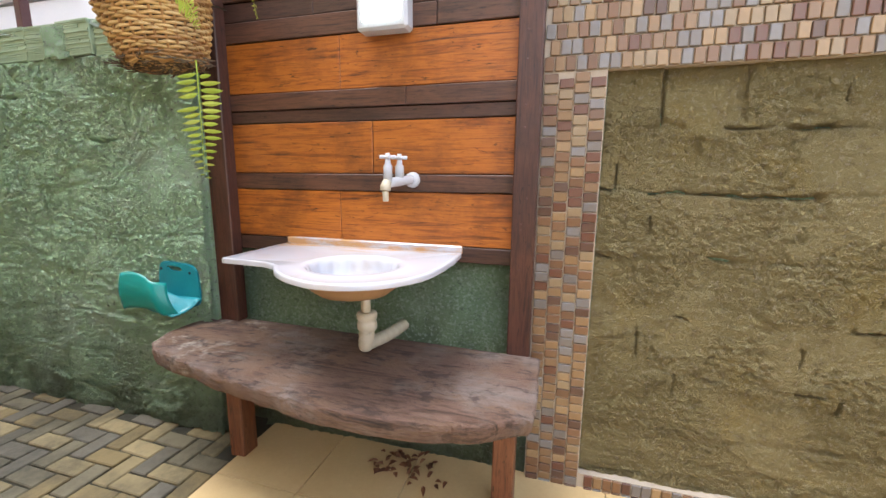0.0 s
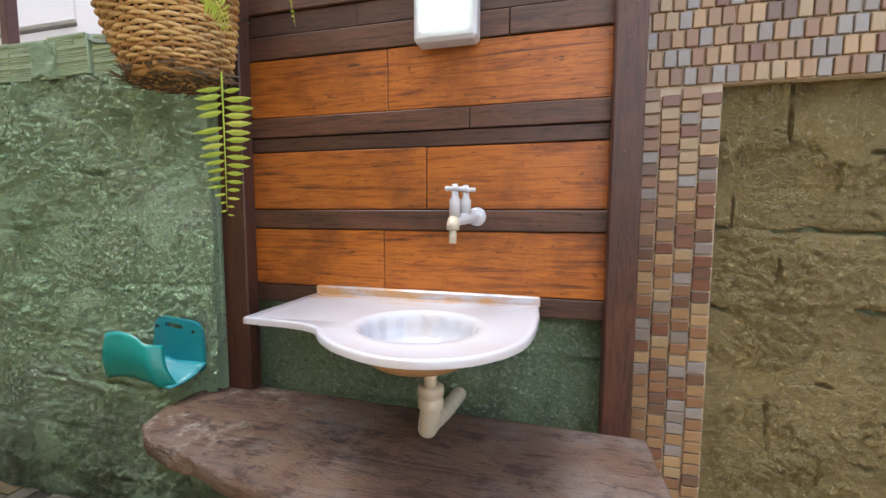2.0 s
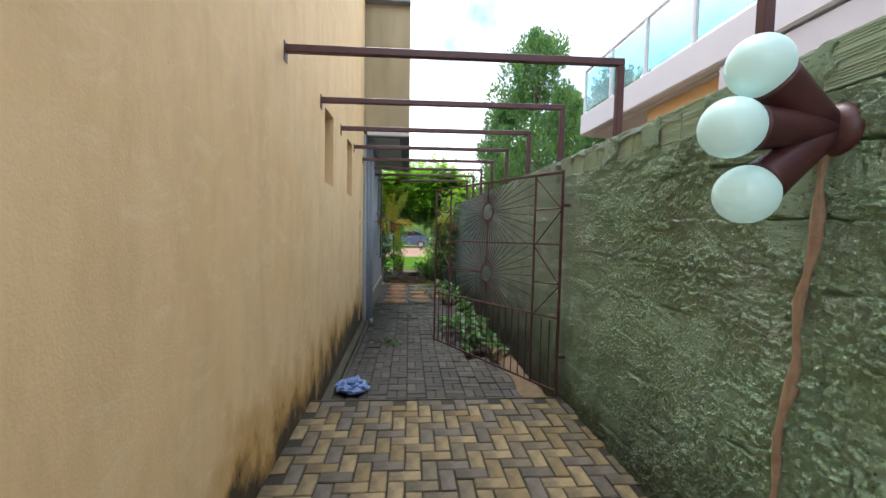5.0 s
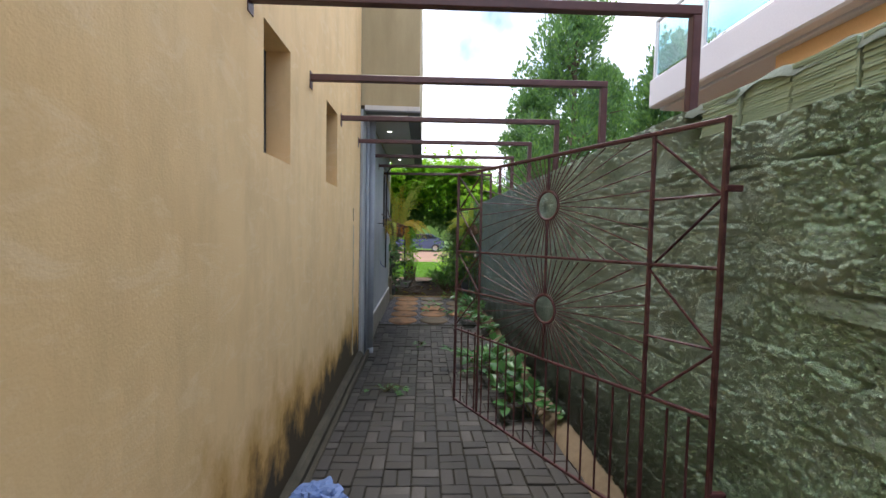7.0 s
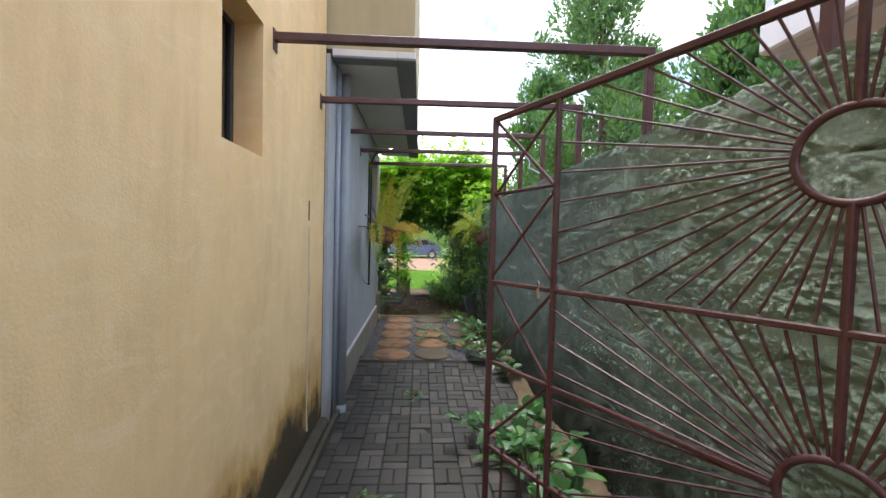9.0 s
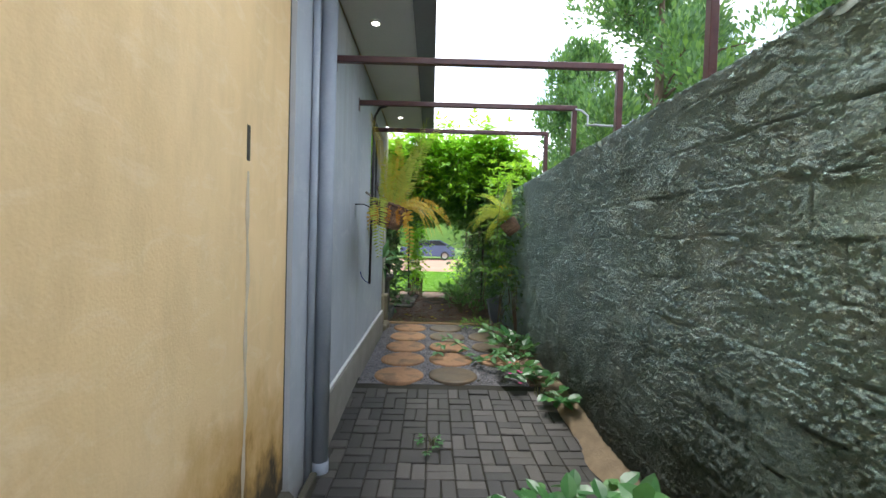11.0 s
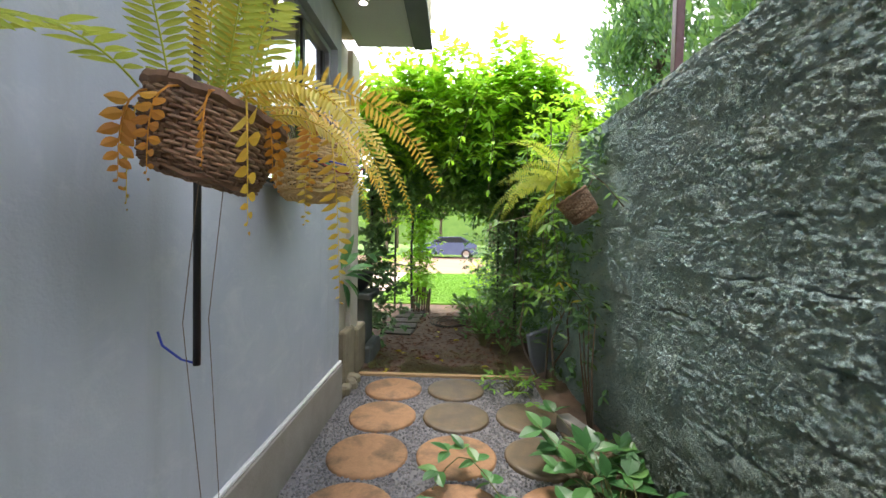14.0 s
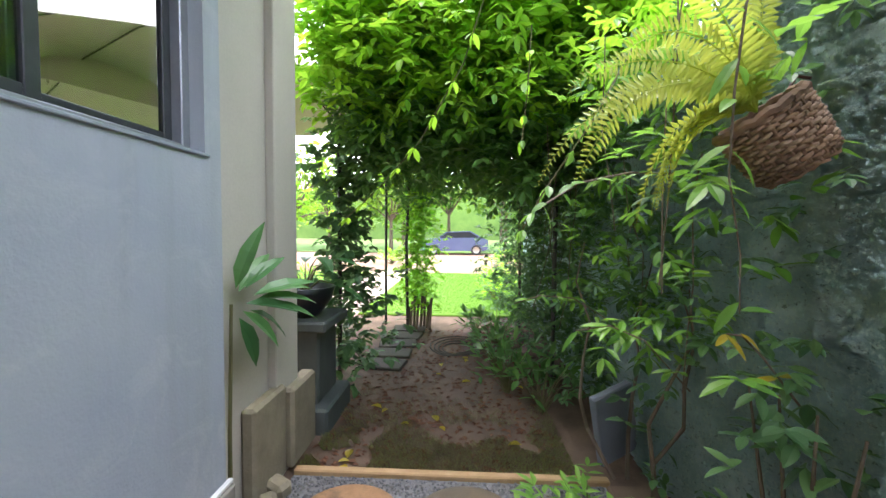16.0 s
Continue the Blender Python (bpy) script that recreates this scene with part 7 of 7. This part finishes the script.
for k in range(13):
    a = rr.uniform(0, 6.28)
    q = Vector((-15.95, -0.72, 0.58))
    tip = q + Vector((0.22 * math.cos(a), 0.25 * math.sin(a), rr.uniform(0.05, 0.3)))
    stems.tube([q, q.lerp(tip, 0.5) + Vector((0, 0, 0.06)), tip], [0.008, 0.006, 0.003], 5)
    plant.leaf(tip, tip + Vector((0.3 * math.cos(a), 0.3 * math.sin(a), rr.uniform(-0.15, 0.12))), 0.10, (0, 0, 1), 0.3, 0.15)
part("stems", stems, STEM, pot)
part("foliage", plant, LEAF_GLOSSY, pot)
cp = thing("column_plant", "long-leaved dark green plant behind the blue wall", "plant", place=(-14.62, -0.56, 0.1))
g = Geo()
base = Vector((-14.62, -0.56, 0.72))
for d, s in (((-0.35, 0.05, 0.35), 0.3), ((-0.7, 0.35, 0.18), 0.36), ((-0.75, 0.42, 0.05), 0.38), ((-0.7, 0.5, -0.1), 0.36), ((-0.3, 0.30, -0.02), 0.26), ((-0.2, 0.26, -0.25), 0.24), ((0.0, 0.15, 0.5), 0.3), ((-0.1, 0.2, -0.45), 0.24), ((-0.5, 0.5, 0.25), 0.30), ((-0.5, 0.2, 0.45), 0.28), ((-0.6, 0.3, -0.3), 0.28)):
    d = Vector(d)
    g.leaf(base + d * 0.15, base + d * 0.15 + d.normalized() * s * 1.15, 0.085, (0.45, 0.3, 1), 0.3, 0.15)
part("foliage", g, LEAF_GLOSSY, cp)
part("stem", Geo().tube([(-14.60, -0.57, -0.45), (-14.60, -0.565, 0.1), base], [0.012, 0.01, 0.008], 6), STEM, cp)

# parasol over the terrace beyond the column
CANVAS = plain("cream_canvas", (0.64, 0.62, 0.55), (0.70, 0.68, 0.61), 3.0, 0.9, bump=0.2)
par = thing("parasol", "large cream canvas parasol over the veranda terrace", "parasol", place=(-18.3, -3.2, -0.45))
n = 16
verts = [(-18.3, -3.2, 4.1)]
for s, z in ((0.35, 3.9), (0.7, 3.5), (1.0, 2.9)):
    for k in range(n):
        a = 2 * math.pi * k / n
        verts.append((-18.3 + 2.3 * s * math.cos(a), -3.2 + 2.3 * s * math.sin(a), z - 0.05 * (k % 2) * s))
faces = [(0, 1 + k, 1 + (k + 1) % n) for k in range(n)]
for q in range(2):
    for k in range(n):
        j = (k + 1) % n
        faces.append((1 + q * n + k, 1 + (q + 1) * n + k, 1 + (q + 1) * n + j, 1 + q * n + j))
c = part("canopy", Geo().add(verts, faces), CANVAS, par)
c.modifiers.new("thickness", "SOLIDIFY").thickness = 0.01
part("pole", Geo().tube([(-18.3, -3.2, -0.5), (-18.3, -3.2, 4.09)], 0.03, 10), ARCH, par)
for k in range(8):
    a = 2 * math.pi * k / 8
    part("rib", Geo().tube([(-18.3, -3.2, 4.05), (-18.3 + 0.8 * math.cos(a), -3.2 + 0.8 * math.sin(a), 3.85), (-18.3 + 1.6 * math.cos(a), -3.2 + 1.6 * math.sin(a), 3.44), (-18.3 + 2.25 * math.cos(a), -3.2 + 2.25 * math.sin(a), 2.87)], 0.012, 5), ARCH, par)

copy_thing(par, T((-19.2, -6.2, -0.45)))
sp = thing("sill_plant", "green broad-leaved plant behind the window", "plant", place=(-14.3, -1.2, -0.4))
g = Geo()
for k in range(7):
    q = Vector((-14.25 + 0.05 * k, -1.15 - 0.06 * k, 1.25 + 0.03 * (k % 3)))
    part("stem", Geo().tube([(-14.1, -1.3, -0.42), (-14.15, -1.3, 0.6), q], [0.01, 0.008, 0.004], 5), STEM, sp)
    g.leaf(q, q + Vector((rr.gauss(0, 0.1), rr.gauss(0, 0.1), rr.uniform(0.15, 0.35))), 0.13, (0.3, 1, 0.2), 0.1, 0.1)
part("foliage", g, LEAF_BRIGHT, sp)

# lawn, paved walk, road and what lies beyond
LAWN = make_leaf("sunlit_lawn_grass", (0.10, 0.26, 0.015), (0.15, 0.34, 0.02), (0.20, 0.42, 0.03), 0.3)
structure("ground_lawn", Geo().box(-27.0, -20.0, -1.35, 2.6, -0.55, -0.44, 0.02).box(-27.0, -20.0, -6.5, -2.6, -0.55, -0.44, 0.02), plain("lawn_turf", (0.12, 0.26, 0.02), (0.17, 0.33, 0.03), 3.0, 0.95, bump=0.8), "bright green mown lawn")
N = 42000
r2 = np.random.RandomState(6)
x, y = r2.uniform(-26.9, -20.05, N), r2.uniform(-1.3, 2.55, N)
a, h = r2.uniform(0, 6.28, N), r2.uniform(0.02, 0.05, N)
v = np.stack([np.stack([x - 0.006, y, 0 * x - 0.445], -1), np.stack([x + 0.006 * np.sin(a), y + 0.006, 0 * x - 0.445], -1), np.stack([x + 0.02 * np.cos(a), y + 0.02 * np.sin(a), -0.44 + h], -1)], 1).reshape(-1, 3)
me = bpy.data.meshes.new("lawn_grass")
me.from_pydata(v.tolist(), [], np.arange(3 * N).reshape(-1, 3).tolist())
me.materials.append(LAWN)
tagged(new("lawn_grass", me), "bright green mown lawn grass", "grass", "", "stuff")
structure("pavement_walk", Geo().box(-27.0, -18.8, -2.6, -1.35, -0.55, -0.435, 0.02), plain("pink_paving", (0.46, 0.33, 0.27), (0.54, 0.40, 0.34), 3.0, 0.9), "pinkish paved garden walk")
structure("road", Geo().box(-39.0, -27.05, -60, 60, -0.6, -0.45), plain("sunlit_sandy_road", (0.27, 0.155, 0.10), (0.34, 0.21, 0.145), 0.7, 0.95), "pale sandy unpaved road")
structure("ground_verge", Geo().box(-70.0, -39.0, -60, 60, -0.6, -0.40), plain("verge_grass", (0.10, 0.2, 0.03), (0.15, 0.26, 0.05), 1.0, 0.95), "green verge beyond the road")

car = thing("parked_car", "silver-blue hatchback parked across the road", "car", place=(-38.2, 0.0, -0.45))
PAINT = plain("silver_blue_car_paint", (0.13, 0.16, 0.30), (0.16, 0.20, 0.34), 1.0, 0.25, 0.5, 0.0)
CARGLASS = plain("dark_car_glass", (0.02, 0.025, 0.03), (0.03, 0.035, 0.04), 2.0, 0.08, 0.0, 0.0)
side = [(-2.0, 0.28), (-2.02, 0.7), (-1.9, 0.92), (-1.1, 1.0), (-0.55, 1.4), (0.9, 1.45), (1.65, 1.05), (1.95, 0.9), (2.0, 0.35), (1.7, 0.25), (-1.75, 0.25)]
m = T((-38.2, 0.05, -0.45)) @ Matrix(((0, 0, 1, 0), (1, 0, 0, 0), (0, 1, 0, 0), (0, 0, 0, 1)))
part("body", Geo().extrude(side, -0.8, 0.8, m), PAINT, car)
gl = [(-0.98, 1.03), (-0.5, 1.36), (0.86, 1.4), (1.45, 1.06)]
part("side_window", Geo().extrude(gl, 0.801, 0.806, m), CARGLASS, car)
for wy in (-1.3, 1.25):
    wm = T((-37.42, 0.05 + wy, -0.45 + 0.31)) @ pose(0, 0, 0, 0, 90, 0)
    w = part("wheel", Geo().lathe([(0.2, -0.1), (0.3, -0.1), (0.31, -0.05), (0.31, 0.05), (0.3, 0.1), (0.2, 0.1)], 24, wm), RUBBER, car)
    part("rim", Geo().lathe([(0.0, 0.06), (0.18, 0.08), (0.2, 0.1)][::-1], 20, wm), STEELGREY, w)
    wm = T((-38.98, 0.05 + wy, -0.45 + 0.31)) @ pose(0, 0, 0, 0, 90, 0)
    part("wheel", Geo().lathe([(0.0, -0.1), (0.3, -0.1), (0.31, 0.0), (0.3, 0.1), (0.0, 0.1)], 24, wm), RUBBER, car)
for yy in (-1.96, 1.9):
    part("headlight" if yy < 0 else "taillight", Geo().box(-37.8, -37.38, yy - 0.03 + 0.05, yy + 0.04, 0.15, 0.3, 0.02), WHITEPLASTIC if yy < 0 else PAVER_ORANGE, car)


def round_tree(x, y, top, radius, seed, base=-0.45, material=None, n=420, size=0.22, label="leafy green tree beyond the road"):
    r = random.Random(seed)
    tree = thing("broadleaf_tree", label, "tree", "trees beyond the garden", (x, y, base))
    fork = base + (top - base) * 0.35
    g = Geo().tube([(x, y, base - 0.1), (x + 0.06, y, fork)], [0.16, 0.1], 8)
    lumps = []
    for k in range(9):
        c = Vector((x + r.gauss(0, radius * 0.5), y + r.gauss(0, radius * 0.5), r.uniform(fork + 0.15 * (top - fork), top - radius * 0.25)))
        lumps.append((c, radius * r.uniform(0.35, 0.6)))
        g.tube([(x + 0.06, y, fork), Vector((x, y, fork)).lerp(c, 0.5) + Vector((0, 0, 0.1)), c], [0.07, 0.045, 0.015], 6)
    def place(r):
        c, rad = r.choice(lumps)
        d = Vector((r.gauss(0, 1), r.gauss(0, 1), r.gauss(0, 0.8))).normalized()
        return c + d * rad * r.uniform(0.6, 1.05)
    part("trunk", g, BARK, tree)
    part("crown", leaf_cloud(n, place, size, seed + 1, 1, 0.5), material or LEAF_FAR, tree)


k = 0
for x, y, t_, rad in ((-41, -4.5, 5.5, 2.6), (-42, 3.5, 6.5, 3.0), (-44, -0.6, 7.0, 3.2), (-43, -9.5, 6, 3), (-45, 8.5, 7, 3.2), (-47, -14, 7.5, 3.6), (-46, 14, 7.5, 3.4), (-50, -5, 8.5, 4), (-51, 4, 9, 4.2)):
    round_tree(x, y, t_, rad, 300 + 10 * k, n=520, size=0.42)
    k += 1
for x, y, t_, rad in ((-24.5, -5.8, 3.2, 1.5), (-23.0, 3.6, 2.9, 1.4), (-21.5, 2.6, 2.4, 1.1), (-27.5, 4.4, 4.0, 1.8), (-28.5, -6.5, 4.5, 2.0)):
    round_tree(x, y, t_, rad, 300 + 10 * k, n=480, size=0.2, material=LEAF_BRIGHT, label="bright green leafy tree in the front garden")
    k += 1
for k, (x, y) in enumerate(((-22.0, 1.25), (-23.5, 1.5), (-21.0, 1.35), (-25.5, 1.7), (-20.4, -2.9), (-22.5, -3.2))):
    bush("garden_shrub", "yellow-green low shrub beside the lawn", "shrub", (x, y, -0.45), (0.22, 0.2, 0.6), 26, 0.15, LEAF_BRIGHT, 400 + k, 2, 0.28, True, "shrubs beside the lawn")
# dense hedge that closes the garden at both sides
for name, y0, y1, x0, x1 in (("hedge", 2.8, 3.6, -27, -18.3), ("hedge", -7.5, -6.5, -27, -16.0)):
    hd = thing(name, "dense green hedge along the garden", "hedge", "garden hedges", ((x0 + x1) / 2, (y0 + y1) / 2, -0.45))
    part("stems", Geo().box(x0, x1, (y0 + y1) / 2 - 0.05, (y0 + y1) / 2 + 0.05, -0.5, 1.2, 0.02), BARK, hd)
    part("foliage", leaf_cloud(1100, lambda r: Vector((r.uniform(x0, x1), r.uniform(y0, y1), r.uniform(-0.4, 1.9))), 0.17, 500 + int(y0), 1, 0.5), LEAF_MID, hd)
backdrop = Geo()
backdrop.add([(-75, -120, -2), (-75, 120, -2), (-75, 120, 7), (-75, -120, 7)], [(0, 1, 2, 3)])
structure("backdrop", backdrop, plain("distant_woodland", (0.10, 0.2, 0.04), (0.2, 0.33, 0.07), 0.35, 0.95, fine=2.0), "distant green woodland")
round_tree(-22.5, -9.0, 5.2, 2.0, 401, n=480, size=0.2, material=LEAF_MID, label="leafy green tree beyond the veranda")
round_tree(-20.0, -9.5, 4.6, 1.8, 402, n=480, size=0.2, material=LEAF_MID, label="leafy green tree beyond the veranda")
for x, y, h in ((-30.0, 2.3, 0.75), (-29.0, 3.2, 1.0), (-30.5, -2.6, 0.7)):
    bush("flowering_shrub", "yellow-green garden shrub at the edge of the road", "shrub", (x, y, -0.46), (0.45, 0.45, h), 60, 0.16, LEAF_BRIGHT, int(h * 100), 2, 0.4, True, "shrubs by the road")


# ---- pavers ----
def paver_mesh(lx, ly, material, seed):
    r = random.Random(seed)
    g = Geo().box(-lx / 2, lx / 2, -ly / 2, ly / 2, -0.03, 0.0, 0.0055)
    g.v = [(x + r.gauss(0, 0.0012), y + r.gauss(0, 0.0012), z + r.gauss(0, 0.0007)) for x, y, z in g.v]
    return g.mesh("paver", material)


rng = random.Random(77)
B = 0.106
up_x = [paver_mesh(2 * B - 0.009, B - 0.009, PAVER_UP, k) for k in range(5)]
up_y = [paver_mesh(B - 0.009, 2 * B - 0.009, PAVER_UP, 10 + k) for k in range(5)]
orange = (paver_mesh(2 * B - 0.009, B - 0.009, PAVER_ORANGE, 21), paver_mesh(B - 0.009, 2 * B - 0.009, PAVER_ORANGE, 22))
cells = []
X0 = -5.955
for j in range(-2, 24):
    for i in range(-60, 90):
        # herringbone: each row starts one step further, lying and standing pavers in turn
        k = (i - j) % 4
        x, y = X0 + i * B, -0.55 + j * B
        if k == 0:
            cells.append((x + B, y + B / 2, True))
        elif k == 3:
            cells.append((x + B / 2, y + B, False))
used, far = 0, Geo()
for x, y, lying in cells:
    hx_, hy_ = (B, B / 2) if lying else (B / 2, B)
    if x - hx_ < X0 - 0.05 or x + hx_ > -1.58 or y - hy_ < -0.60 or y + hy_ > 1.80:
        continue
    m = T((x, y, UP + rng.gauss(0, 0.0022))) @ pose(0, 0, 0, rng.gauss(0, 0.5), rng.gauss(0, 0.5), rng.gauss(0, 0.7))
    is_orange = -4.45 < x < -4.0 and 1.15 < y < 1.55 and rng.random() < 0.55
    if -5.9 < x < -3.15 and used < 300:
        ob = new("paver", (orange[0] if lying else orange[1]) if is_orange else rng.choice(up_x if lying else up_y))
        ob.parent = upper_floor
        ob.matrix_basis = m
        used += 1
    else:
        far.box(-hx_ + 0.0045, hx_ - 0.0045, -hy_ + 0.0045, hy_ - 0.0045, -0.03, 0.0, 0.0055, m)
tagged(part("pavers_joined", far, PAVER_UP_JOINED, upper_floor), "", "", "", "stuff")

C = 0.212
lo_x = [paver_mesh(C - 0.008, C / 2 - 0.008, PAVER_LOW, 30 + k) for k in range(5)]
lo_y = [paver_mesh(C / 2 - 0.008, C - 0.008, PAVER_LOW, 40 + k) for k in range(5)]
used, far = 0, Geo()
for i in range(29):
    for j in range(11):
        cx_, cy_ = -6.09 - C * i, -0.44 + C * j
        if cx_ < -12.0 or cy_ > 1.72:
            continue
        for s in (-1, 1):
            lying = (i + j) % 2 == 0
            x, y = (cx_, cy_ + s * C / 4) if lying else (cx_ + s * C / 4, cy_)
            tilt = math.degrees(math.atan2(low(x - 0.1) - low(x + 0.1), 0.2))
            m = T((x, y, low(x) + rng.gauss(0, 0.003))) @ pose(0, 0, 0, rng.gauss(0, 0.7), tilt + rng.gauss(0, 0.7), rng.gauss(0, 0.8))
            if -9.6 < x < -6.3 and y < 1.5 and used < 300:
                ob = new("paver", rng.choice(lo_x if lying else lo_y))
                ob.parent = lower_floor
                ob.matrix_basis = m
                used += 1
            else:
                hx_, hy_ = (C / 2, C / 4) if lying else (C / 4, C / 2)
                far.box(-hx_ + 0.004, hx_ - 0.004, -hy_ + 0.004, hy_ - 0.004, -0.03, 0.0, 0.0055, m)
tagged(part("pavers_joined", far, PAVER_LOW_JOINED, lower_floor), "", "", "", "stuff")
